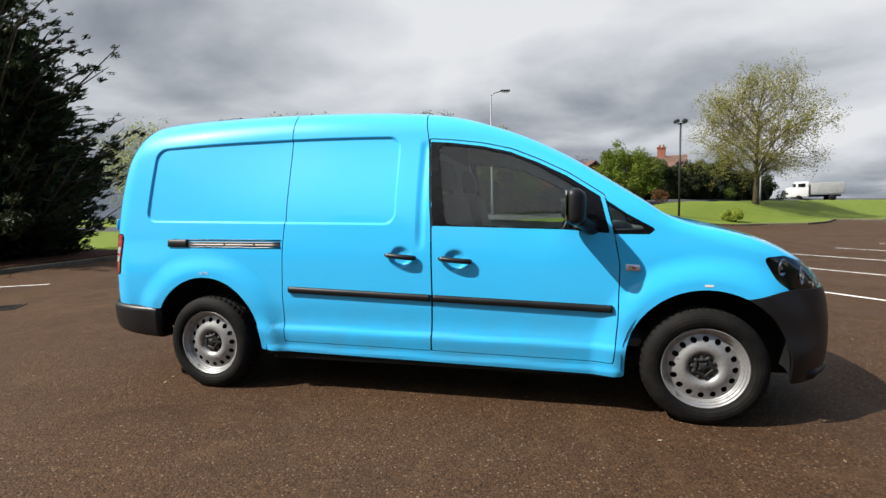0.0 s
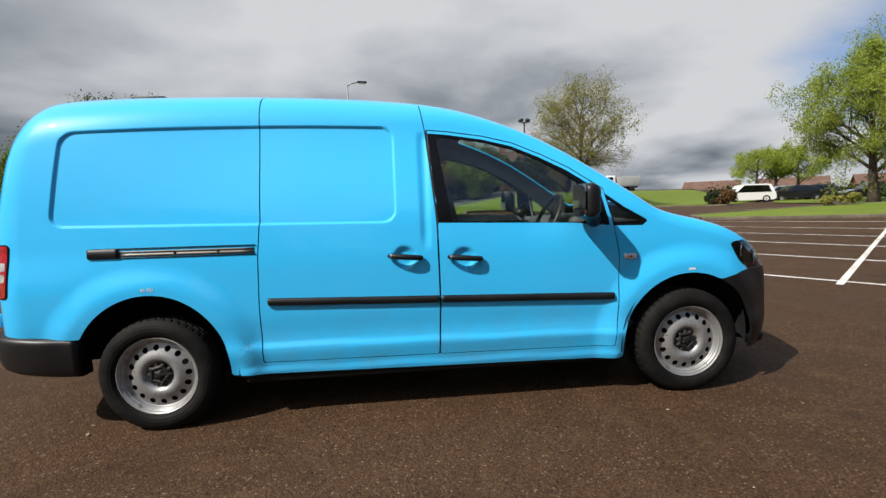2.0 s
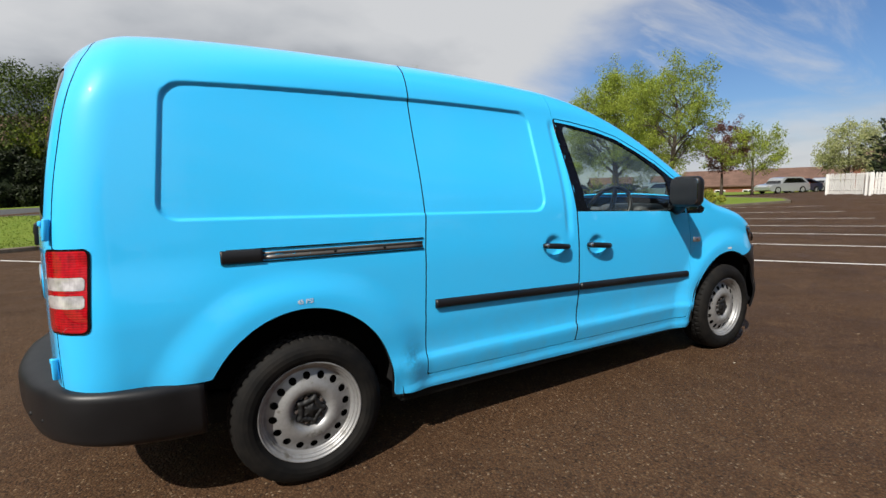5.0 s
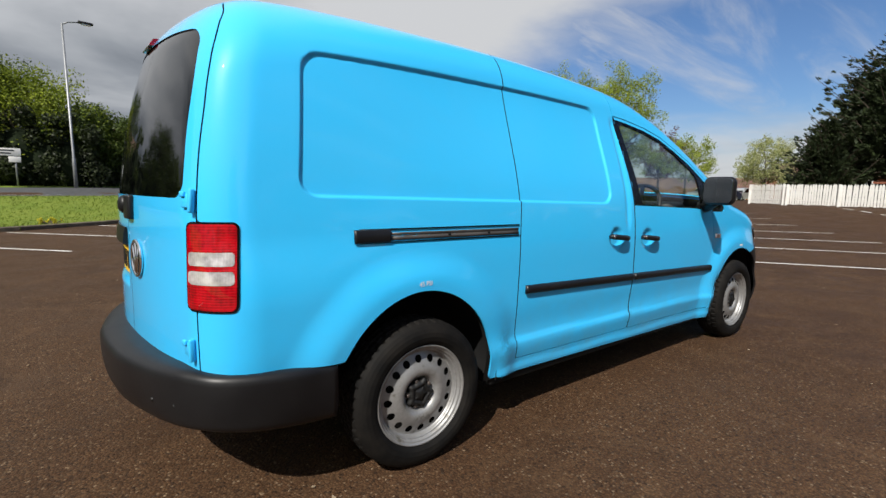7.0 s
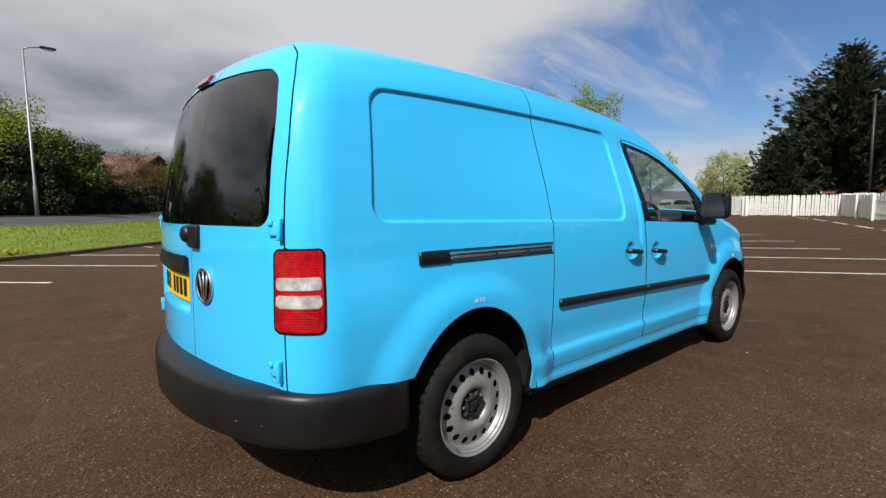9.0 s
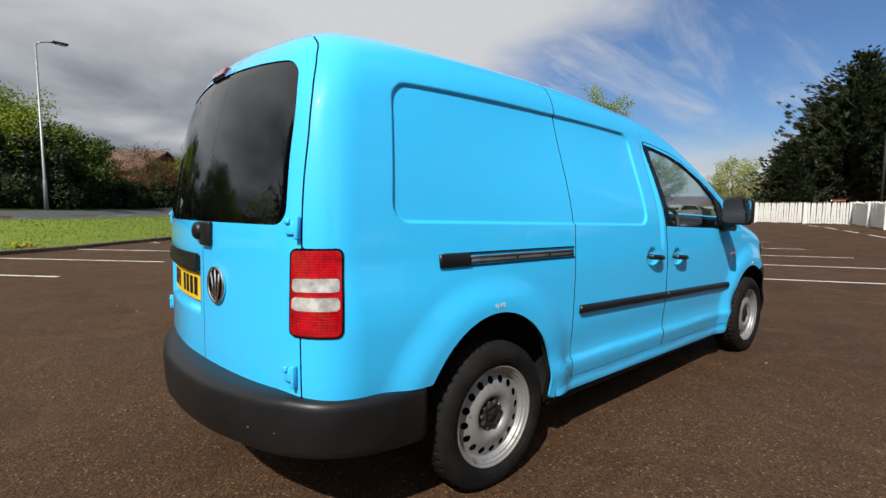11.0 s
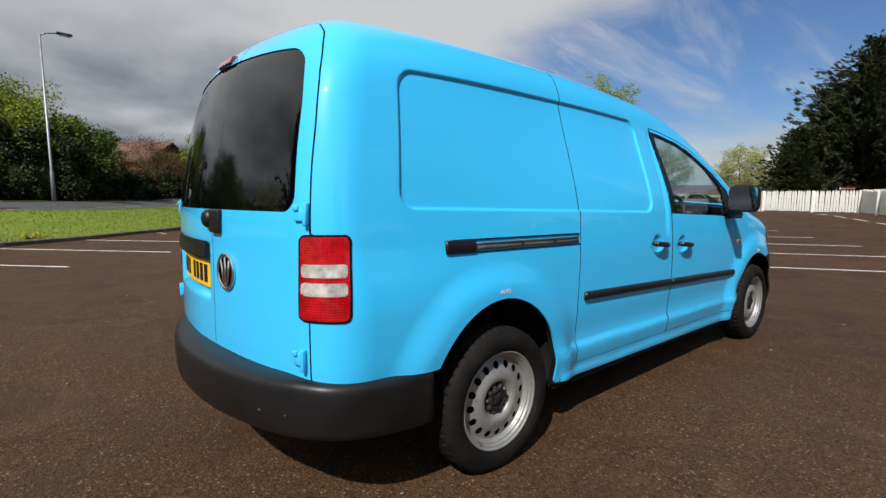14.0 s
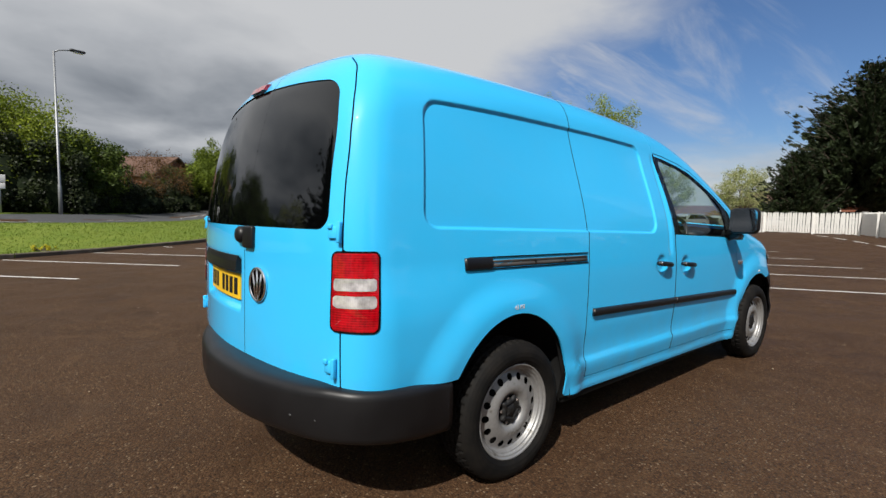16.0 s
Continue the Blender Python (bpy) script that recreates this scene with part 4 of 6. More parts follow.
# wheels
def wheel_parts():
    n = 192
    phi = np.linspace(0, 2 * math.pi, n, endpoint=False)
    prof = [(0.205, -0.066), (0.215, -0.082), (0.232, -0.094), (0.250, -0.098), (0.268, -0.096), (0.283, -0.090), (0.296, -0.081), (0.304, -0.072), (0.309, -0.062), (0.311, -0.050),
            (0.312, -0.040), (0.305, -0.037), (0.305, -0.031), (0.3125, -0.028), (0.3125, -0.006), (0.305, -0.003), (0.305, 0.003), (0.3125, 0.006), (0.3125, 0.028), (0.305, 0.031), (0.305, 0.037), (0.312, 0.040),
            (0.309, 0.062), (0.296, 0.081), (0.268, 0.096), (0.232, 0.094), (0.205, 0.066)]
    P = np.zeros((n, len(prof), 3))
    for j, (r, y) in enumerate(prof):
        rr = np.full(n, r)
        if 8 <= j <= 10 or 21 <= j <= 22:
            rr = rr - 0.0065 * ((np.arange(n) + (j > 9)) % 4 == 0)
        elif 12 < j < 20:
            rr = rr - 0.006 * ((np.arange(n) + j // 2) % 4 == 0)
        if 3 <= j <= 4:
            rr = rr
        P[:, j] = np.stack([rr * np.cos(phi), np.full(n, y), rr * np.sin(phi)], -1)
    tyre = cut_sheet(P, np.full(P.shape[:2], -1.0), (True, False))
    rp = [(0.000, -0.034), (0.050, -0.034), (0.062, -0.037), (0.070, -0.048), (0.076, -0.058), (0.086, -0.066), (0.098, -0.069), (0.110, -0.068), (0.121, -0.064), (0.128, -0.061), (0.133, -0.059), (0.138, -0.057), (0.143, -0.055), (0.148, -0.053), (0.153, -0.051), (0.158, -0.049), (0.163, -0.047), (0.168, -0.045), (0.173, -0.043), (0.177, -0.041), (0.181, -0.043), (0.1835, -0.052), (0.186, -0.060), (0.189, -0.062), (0.1915, -0.061), (0.1935, -0.066), (0.196, -0.072), (0.200, -0.074), (0.203, -0.073), (0.206, -0.081), (0.211, -0.084), (0.2135, -0.080), (0.211, -0.070), (0.203, -0.060)]
    rfine = []
    for (r0, y0), (r1, y1) in zip(rp, rp[1:]):
        rfine.append((r0, y0))
        if 0.125 < r0 < 0.172:
            rfine.append(((r0 + r1) / 2, (y0 + y1) / 2))
    rfine.append(rp[-1])
    n2 = 240
    ph = np.linspace(0, 2 * math.pi, n2, endpoint=False)
    R = np.zeros((n2, len(rfine), 3))
    F = np.full((n2, len(rfine)), -1.0)
    for j, (r, y) in enumerate(rfine):
        R[:, j] = np.stack([r * np.cos(ph), np.full(n2, y), r * np.sin(ph)], -1)
        if 0.125 < r < 0.175:
            a = (ph + 0.1) % (2 * math.pi / 16) - math.pi / 16
            F[:, j] = 0.0160 - np.hypot(r - 0.151, a * 0.151 / 0.95)
    rim = cut_sheet(R, F, (True, False))
    return tyre, rim


TYRE, RIM = wheel_parts()
tyre_mesh = rim_mesh = None
for x, s in ((0, -1), (WHEELBASE, -1), (0, 1), (WHEELBASE, 1)):
    w = part("wheel", lathe([(0.0, -0.02), (0.17, -0.012), (0.178, 0.0), (0.178, 0.06), (0.0, 0.07)], 40), M_DARK, van, "steel wheel with a worn black tyre")
    w.matrix_basis = pose(x, (0.778 if x else 0.798) * s, 0.306, 0, 9 if x else 3, 180 if s > 0 else 0)
    t = raw("tyre", *TYRE, M_RUBBER, w, "worn black tyre", smooth=False) if tyre_mesh is None else link("tyre", tyre_mesh, None, w, "worn black tyre", smooth=False)
    r = raw("rim", *RIM, M_STEEL, w, "silver steel rim with round holes") if rim_mesh is None else link("rim", rim_mesh, None, w, "silver steel rim with round holes")
    tyre_mesh, rim_mesh = t.data, r.data
    for mesh in (tyre_mesh, rim_mesh):
        if not mesh.get("oriented"):
            bm = bmesh.new()
            bm.from_mesh(mesh)
            bmesh.ops.recalc_face_normals(bm, faces=bm.faces)
            bm.to_mesh(mesh)
            bm.free()
            mesh["oriented"] = 1
    bm = bmesh.new()
    n = 60
    prof = [(1.0, -0.034), (1.0, -0.052), (0.93, -0.061), (0.80, -0.065), (0.66, -0.066), (0.58, -0.060), (0.50, -0.058), (0.44, -0.064), (0.0, -0.066)]
    rings = [[bm.verts.new(((0.053 + 0.017 * max(0.0, math.cos(5 * a)) ** 2) * q * math.cos(a), y, (0.053 + 0.017 * max(0.0, math.cos(5 * a)) ** 2) * q * math.sin(a))) for q, y in prof] for a in (2 * math.pi * k / n for k in range(n))]
    for k in range(n):
        for i in range(len(prof) - 1):
            bm.faces.new((rings[k][i], rings[k][i + 1], rings[(k + 1) % n][i + 1], rings[(k + 1) % n][i]))
    bmesh.ops.remove_doubles(bm, verts=bm.verts, dist=1e-5)
    bmesh.ops.recalc_face_normals(bm, faces=bm.faces)
    part("hub_cap", bm, M_CAP, w, "black star-shaped hub cap")
    for k in range(5):
        a = 2 * math.pi * (k + 0.5) / 5
        bm = lathe([(0.0, -0.058), (0.007, -0.057), (0.0095, -0.053), (0.0095, -0.030)], 6)
        bmesh.ops.transform(bm, matrix=Matrix.Translation((0.056 * math.cos(a), 0, 0.056 * math.sin(a))), verts=bm.verts)
        part("wheel_nut", bm, M_NUT, w, smooth=False)

# rear bumper
half_path = hermite([0, 1, 2, 3, 4, 5, 6, 7, 8, 9], [-0.383, -0.52, -0.660, -0.765, -0.838, -0.894, -0.942, -1.002, -1.038, -1.052])
half_y = hermite([0, 1, 2, 3, 4, 5, 6, 7, 8, 9], [0.903, 0.908, 0.895, 0.858, 0.795, 0.71, 0.60, 0.42, 0.21, 0.0])
ts = np.linspace(0, 9, 61)
right = [Vector((float(half_path(t)), -float(half_y(t)))) for t in ts]
full = right + [Vector((p.x + 0.05 * abs(p.y), -p.y * 0.985)) for p in right[-2::-1]]


def bumper_sweep(profile, first=0):
    """Sweeps (out, z) pairs, given for the share k of the way to the middle, round the tail."""
    bm = bmesh.new()
    rings = []
    for i in range(first, len(full) - first):
        p = full[i]
        d = (full[min(i + 1, len(full) - 1)] - full[max(i - 1, 0)]).normalized()
        nrm = Vector((d.y, -d.x))
        if nrm.dot(p - Vector((0.6, 0))) < 0:
            nrm = -nrm
        k = min(i, len(full) - 1 - i) / (len(full) / 2)
        rings.append([bm.verts.new((p.x + nrm.x * o, p.y + nrm.y * o, z)) for o, z in profile(k)])
    for a, b in zip(rings, rings[1:]):
        for i in range(len(a) - 1):
            bm.faces.new((a[i], a[i + 1], b[i + 1], b[i]))
    bm.faces.new(rings[0])
    bm.faces.new(rings[-1])
    bmesh.ops.recalc_face_normals(bm, faces=bm.faces)
    return bm


def bumper_profile(k):
    step = float(smooth_step(0.42, 0.62, k))  # the tread opens out behind the doors
    low = 0.008 - 0.041 * float(smooth_step(0.42, -0.04, k))  # the lower edge drops towards the wheel
    out = 0.010 * float(smooth_step(0.04, 0.16, k) * smooth_step(0.46, 0.30, k))
    rise = min(1.0, max(0.0, (-0.40 - float(half_path(9 * k))) / 0.45))
    top = 0.541 + 0.032 * rise - 0.010 * float(smooth_step(0.45, 0.75, k))
    return [(-0.13, top), (-0.060, top + 0.003 * step), (-0.030 + out, top - 0.001), (-0.012 + out, top - 0.004 - 0.003 * step), (-0.003 + out, top - 0.010 - 0.004 * step), (0.003 + out, top - 0.020 - 0.005 * step), (0.005 + out, top - 0.034 - 0.006 * step), (0.005 + out * 0.8, 0.490), (0.005 + out * 0.5, 0.455), (0.003, 0.42 + low), (-0.003, 0.392 + low), (-0.010, 0.374 + low), (-0.022, 0.364 + low), (-0.045, 0.358 + low), (-0.13, 0.354 + low)]


bm = bumper_sweep(bumper_profile)
bumper = part("rear_bumper", bm, M_PLASTIC, van, "black textured plastic rear bumper")
for y in (-0.655, -0.750, 0.655, 0.750):
    i = min(range(len(full)), key=lambda j: abs(full[j].y - y))
    bm = lathe([(0.0, 0.003), (0.007, 0.0025), (0.008, -0.01)], 16)
    bmesh.ops.transform(bm, matrix=pose(full[i].x - 0.006, y, 0.455, 0, 0, 90), verts=bm.verts)
    part("bumper_clip", bm, M_CAP, bumper, "small round black bumper clip")

bm = bumper_sweep(lambda k: [(-0.12, 0.372), (-0.060, 0.368), (-0.055, 0.359), (-0.060, 0.351), (-0.080, 0.347), (-0.15, 0.345)], 22)
part("bumper_lip", bm, M_PLASTIC, bumper, "black lower bumper lip")

# wheel wells and floor
for ax, az, ar in (ARCH_REAR, ARCH_FRONT):
    for s in (-1, 1):
        bm = bmesh.new()
        ring0, ring1 = [], []
        for k in range(29):
            a = math.pi * min(max((k - 2) / 24, 0.0), 1.0)
            c, q = math.cos(a), math.sin(a) - (0.14 if k in (0, 28) else 0.07 if k in (1, 27) else 0.0)
            side = 0.865 - (0.085 * max(0.0, c) if ax > 1 else 0.0)
            ring0.append(bm.verts.new((ax + (ar + 0.02) * c, s * side, max(az + (ar + 0.012) * q, 0.375 if ax < 1 and c < -0.3 else 0.0))))
            ring1.append(bm.verts.new((ax + (ar + 0.02) * c, s * 0.55, max(az + (ar + 0.012) * q, 0.375 if ax < 1 and c < -0.3 else 0.0))))
        for k in range(28):
            bm.faces.new((ring0[k], ring0[k + 1], ring1[k + 1], ring1[k]))
        bm.faces.new(ring1)
        part("wheel_well", bm, M_DARK, van, "black wheel well liner")
part("underbody", box_bm((3.95, 1.10, 0.14), (1.60, 0, 0.27), 0.02), M_DARK, van, "dark underbody")
part("underbody", box_bm((2.14, 1.62, 0.14), (1.50, 0, 0.275), 0.02), M_DARK, van, "dark underbody")
part("underbody", box_bm((0.44, 1.40, 0.14), (-0.60, 0, 0.43), 0.02), M_DARK, van, "dark underbody")
part("underbody", box_bm((0.26, 1.24, 0.20), (3.43, 0, 0.34), 0.03), M_DARK, van, "dark engine undertray")
part("exhaust_box", tube([(-0.66, 0.42, 0.38), (-0.30, 0.42, 0.38)], 0.08, 12), M_DARK, van, "dark exhaust silencer")

# rear door fittings
def rear_at(y, z):
    Y, Z = np.array([float(y)]), np.array([float(z)])
    r = solve(lambda q: (-q, Y, Z), np.array([-0.3]), np.array([1.2]))
    P = np.stack([-r, Y, Z], -1)
    return Vector(P[0]), Vector(skin_normals(P)[0])


def facing(p, n):
    """A frame at p whose y axis points out along n and z stays up."""
    y = Vector(n).normalized()
    x = y.cross(Vector((0, 0, 1))).normalized()
    z = x.cross(y)
    return Matrix.Translation(p) @ Matrix((x, y, z)).transposed().to_4x4()


for s in (-1, 1):
    d = rear_doors[0 if s < 0 else 1]
    for z in (1.105, 0.635):
        p, n = rear_at(s * 0.752, z)
        m = facing(p, n)
        bm = box_bm((0.038, 0.012, 0.044), (s * -0.002, 0.004, 0), 0.004)
        box_bm((0.014, 0.020, 0.074), (-s * -0.026, 0.010, 0), 0.005, bm=bm)
        box_bm((0.020, 0.012, 0.018), (s * -0.012, 0.012, 0.020), 0.004, bm=bm)
        bmesh.ops.transform(bm, matrix=m, verts=bm.verts)
        part("hinge", bm, M_PAINT, d, "light blue door hinge")
# lamp bowls behind the headlight covers
for s in (-1, 1):
    for x, z, r, mat in ((3.372, 0.832, 0.044, M_CHROME), (3.478, 0.790, 0.046, M_CHROME), (3.552, 0.735, 0.026, M_CLEAR)):
        p, n = flank_at(x, z)
        n2 = (n + Vector((0.7, 0, -0.1))).normalized()
        bm = lathe([(0.0, -0.012), (r * 0.22, -0.010), (r * 0.26, -0.002), (r * 0.5, -0.012), (r * 0.9, 0.0), (r, 0.006), (r * 1.06, 0.002)], 24)
        bmesh.ops.transform(bm, matrix=facing(p - n * 0.020, n2), verts=bm.verts)
        if s > 0:
            for v in bm.verts:
                v.co.y = -v.co.y
            bmesh.ops.reverse_faces(bm, faces=bm.faces)
        part("reflector", bm, mat, headlights[0 if s < 0 else 1], "bright lamp reflector")
# lock handle, badge, plate
bm = box_bm((0.084, 0.022, 0.092), (0.0, 0.008, 0.0), 0.008, 3)
bmesh.ops.transform(bm, matrix=facing(*rear_at(-0.222, 1.066)), verts=bm.verts)
lock = part("lock_handle", bm, M_PLASTIC, rear_doors[0], "black rear door handle")
bm = lathe([(0.0, 0.030), (0.016, 0.029), (0.028, 0.024), (0.035, 0.015), (0.037, 0.0)], 28)
bmesh.ops.transform(bm, matrix=facing(*rear_at(-0.142, 1.074)), verts=bm.verts)
part("handle_knob", bm, M_PLASTIC, lock, "round black handle knob")
p, n = rear_at(-0.297, 0.876)
m = facing(p, n)
bm = bmesh.new()
R, rr = 0.066, 0.0065
rings = [[bm.verts.new(((R + rr * math.cos(b)) * math.cos(a), 0.006 + rr * math.sin(b), (R + rr * math.cos(b)) * math.sin(a))) for b in (2 * math.pi * j / 8 for j in range(8))] for a in (2 * math.pi * k / 40 for k in range(40))]
for k in range(40):
    for j in range(8):
        bm.faces.new((rings[k][j], rings[(k + 1) % 40][j], rings[(k + 1) % 40][(j + 1) % 8], rings[k][(j + 1) % 8]))
bmesh.ops.transform(bm, matrix=m, verts=bm.verts)
badge = part("badge", bm, M_CHROME, rear_doors[0], "round chrome badge")
bm = lathe([(0.0, 0.004), (0.064, 0.003), (0.065, -0.004)], 32)
bmesh.ops.transform(bm, matrix=m, verts=bm.verts)
part("badge_backing", bm, M_TRIM, badge, "black badge backing")
bm = bmesh.new()
for x0, z0, x1, z1 in ((-0.036, 0.046, -0.014, -0.054), (0.036, 0.046, 0.014, -0.054), (0.0, 0.058, 0.0, -0.058)):
    tube([(x0, 0.007, z0), (x1, 0.007, z1)], 0.0055, 6, bm)
bmesh.ops.transform(bm, matrix=m, verts=bm.verts)
part("badge_bars", bm, M_CHROME, badge, "chrome badge bars")


def sweep_rear(profile, y0, y1, z0, steps=14):
    """A piece that follows the tail's curve: (out, up) pairs from y0 to y1."""
    bm = bmesh.new()
    rings = []
    for i in range(steps + 1):
        y = y0 + (y1 - y0) * i / steps
        ring = []
        for o, h in profile:
            p, n = rear_at(y, z0 + h)
            ring.append(bm.verts.new(p + Vector((n.x, n.y, 0)).normalized() * o))
        rings.append(ring)
    m = len(profile)
    for a, b in zip(rings, rings[1:]):
        for i in range(m):
            bm.faces.new((a[i], b[i], b[(i + 1) % m], a[(i + 1) % m]))
    bm.faces.new(rings[0])
    bm.faces.new(rings[-1])
    bmesh.ops.recalc_face_normals(bm, faces=bm.faces)
    return bm


plate = part("number_plate", sweep_rear([(-0.022, -0.056), (-0.012, -0.056), (-0.012, 0.056), (-0.022, 0.056)], -0.088, 0.432, 0.838), M_YELLOW, rear_doors[1], "yellow number plate with black bars", smooth=False)
for k in range(8):
    if k != 4:
        y = -0.058 + 0.0605 * k
        part("plate_bar", sweep_rear([(-0.0125, -0.038), (-0.0105, -0.038), (-0.0105, 0.038), (-0.0125, 0.038)], y, y + 0.040, 0.838, 3), M_DARK, plate, smooth=False)
part("plate_lamp_trim", sweep_rear([(-0.025, -0.040), (0.010, -0.036), (0.014, -0.028), (0.010, 0.010), (0.003, 0.034), (-0.012, 0.040), (-0.025, 0.040)], -0.100, 0.490, 0.945), M_PLASTIC, rear_doors[1], "black number plate lamp trim", smooth=False)
part("stop_lamp", sweep_rear([(-0.012, -0.018), (0.016, -0.016), (0.018, 0.010), (-0.012, 0.016)], -0.075, 0.085, 1.732, 8), M_RED, rear_doors[0], "red high-level stop lamp", smooth=False)

# pressure stickers over the arches, one legible
p, n = flank_at(-0.002, 0.770)
txt = bpy.data.curves.new("pressure_sticker", "FONT")
txt.body, txt.size, txt.align_x, txt.extrude = "45 PSI", 0.026, "CENTER", 0.0004
tob = new("pressure_sticker", txt)
txt.materials.append(M_WHITE)
tob.parent = van
z = n.normalized()
xax = Vector((1, 0, 0))
xax = (xax - z * xax.dot(z)).normalized()
tob.matrix_basis = Matrix.Translation(p + n * 0.002) @ Matrix((xax, z.cross(xax), z)).transposed().to_4x4()
tagged(tob, "small white tyre pressure sticker")
part("pressure_sticker", sweep_flank([(0.0005, -0.006), (0.0015, -0.006), (0.0015, 0.006), (0.0005, 0.006)], [(2.995, 0.742), (3.035, 0.742)]), M_WHITE, van, "small white pressure sticker", smooth=False)

# aerial pod on the roof
bm = box_bm((0.20, 0.09, 0.056), (-0.20, -0.25, 1.876), 0.008, 3)
part("roof_aerial", bm, M_PLASTIC, van, "flat black roof aerial")

# cab
part("cab_floor", box_bm((1.5, 1.5, 0.05), (2.15, 0, 0.40), 0.01), M_CABIN, van)
part("bulkhead", box_bm((0.03, 1.22, 1.12), (1.50, 0, 0.98), 0.01), M_CABIN, van, "grey load-bay bulkhead")
dash = bmesh.new()
box_bm((0.42, 1.46, 0.30), (2.66, 0, 0.88), 0.08, 4, dash)
box_bm((0.30, 0.40, 0.14), (2.55, -0.38, 1.0), 0.05, 3, dash)
part("dashboard", dash, M_CABIN, van, "grey plastic dashboard")
for s in (-1, 1):
    seat = part("cab_seat", box_bm((0.50, 0.50, 0.18), (1.92, s * 0.40, 0.66), 0.06, 4), M_SEAT, van, "dark grey cloth cab seat")
    bm = box_bm((0.14, 0.48, 0.62), (0, 0, 0.31), 0.06, 4)
    bmesh.ops.transform(bm, matrix=pose(1.70, s * 0.40, 0.66, 0, -12), verts=bm.verts)
    part("seat_back", bm, M_SEAT, seat)
    bm = box_bm((0.10, 0.27, 0.19), (0, 0, 0.74), 0.045, 4)
    tube([(0, -0.06, 0.60), (0, -0.06, 0.70)], 0.008, 6, bm)
    tube([(0, 0.06, 0.60), (0, 0.06, 0.70)], 0.008, 6, bm)
    bmesh.ops.transform(bm, matrix=pose(1.70, s * 0.40, 0.66, 0, -12), verts=bm.verts)
    part("headrest", bm, M_SEAT, seat)
bm = bmesh.new()
ring = [(0.185 * math.cos(a), 0.185 * math.sin(a), 0) for a in (2 * math.pi * k / 36 for k in range(37))]
tube(ring, 0.015, 8, bm, caps=False)
tube([(-0.18, 0, 0), (-0.05, 0, -0.03), (0.05, 0, -0.03), (0.18, 0, 0)], 0.018, 8, bm)
tube([(0, -0.18, 0), (0, 0, -0.03)], 0.018, 8, bm)
tube([(0, 0, -0.04), (0, 0, -0.22)], 0.03, 8, bm)
bmesh.ops.transform(bm, matrix=pose(2.30, -0.38, 1.03, 0, -62, 0), verts=bm.verts)
part("steering_wheel", bm, M_PLASTIC, van, "black steering wheel")

# ---- the ground: car park, banks, road ----
ROAD = [(-69.7, 40.7), (-28.7, 27.4), (-10.4, 22.8), (-2.2, 22.2), (1.0, 26.4), (7.6, 34.8), (19.0, 45.0), (34.0, 60.5), (62.0, 92.0)]


def road_offset(x, y):
    """Signed distance from the road's middle: positive on its far side."""
    best, sd = np.full(np.shape(x), 1e9), np.zeros(np.shape(x))
    for (ax, ay), (bx, by) in zip(ROAD, ROAD[1:]):
        ex, ey = bx - ax, by - ay
        t = np.clip(((x - ax) * ex + (y - ay) * ey) / (ex * ex + ey * ey), 0, 1)
        dx, dy = x - ax - ex * t, y - ay - ey * t
        d = np.hypot(dx, dy)
        s = np.sign(ex * dy - ey * dx)
        sd, best = np.where(d < best, d * s, sd), np.minimum(d, best)
    return sd


def height(x, y):
    x, y = np.asarray(x, float), np.asarray(y, float)
    east = smooth_step(2.0, 12.0, x)
    bank = (0.60 + 0.87 * east) * smooth_step(-9.0, -3.6, road_offset(x, y)) * smooth_step(-4.5, 0.0, -(x - y) - 15.0 + 4.0) * np.clip(1.0 + (x + 6.0) * 0.09, 0.22, 1.0)
    rise = 0.42 * smooth_step(14.0, 30.0, x + 0.25 * y) * smooth_step(26.0, 12.0, y)
    far = (0.86 + 1.0 * east) * smooth_step(-3.0, 3.0, road_offset(x, y)) * np.clip(1.0 + (x + 6.0) * 0.038, 0.30, 1.0)
    return np.maximum(np.maximum(bank, rise), far)


def terrain(name, xs, ys, f, material, lift, label, category, kind="structure", thick=0.0):
    X, Y = np.meshgrid(xs, ys, indexing="ij")
    P = np.stack([X, Y, height(X, Y) + lift], -1)
    verts, faces = cut_sheet(P, f(X, Y))
    ob = raw(name, verts, faces, material)
    if thick:
        bm = bmesh.new()
        bm.from_mesh(ob.data)
        got = bmesh.ops.extrude_edge_only(bm, edges=[e for e in bm.edges if e.is_boundary])
        for v in got["geom"]:
            if isinstance(v, bmesh.types.BMVert):
                v.co.z -= thick
        bm.to_mesh(ob.data)
        bm.free()
    return tagged(ob, label, category, kind=kind)


axis_a = np.concatenate([[-900, -300, -150], np.arange(-90, 130, 1.5), [160, 320, 900]])
terrain("ground", axis_a, axis_a, lambda X, Y: X * 0 - 1, M_ASPHALT, 0.0, "red-brown coarse asphalt car park", "ground")

LAWN_EAST = [(-9, -47), (-9, -12), (-9.1, -2), (-9.3, 3), (-9.9, 6.7), (-10.2, 8.6), (-8.9, 9.6), (-6.5, 10.6), (-2.6, 12.4), (1.6, 15.3), (4, 17.6), (4.7, 21.7), (7.1, 23.4), (10.3, 25.4), (14.1, 27.1), (16.2, 27.2), (18.2, 29.4), (21.1, 34.4), (30.5, 34.7), (75, 74), (300, 300), (300, 600), (-600, 600), (-600, -47)]
ISLAND = [(13.4, 14.5), (15.6, 12.0), (19.2, 8.8), (22.7, 7.5), (24.2, 8.4), (25.2, 11.5), (23.3, 16.4), (17.3, 17.5), (14.2, 16.4)]
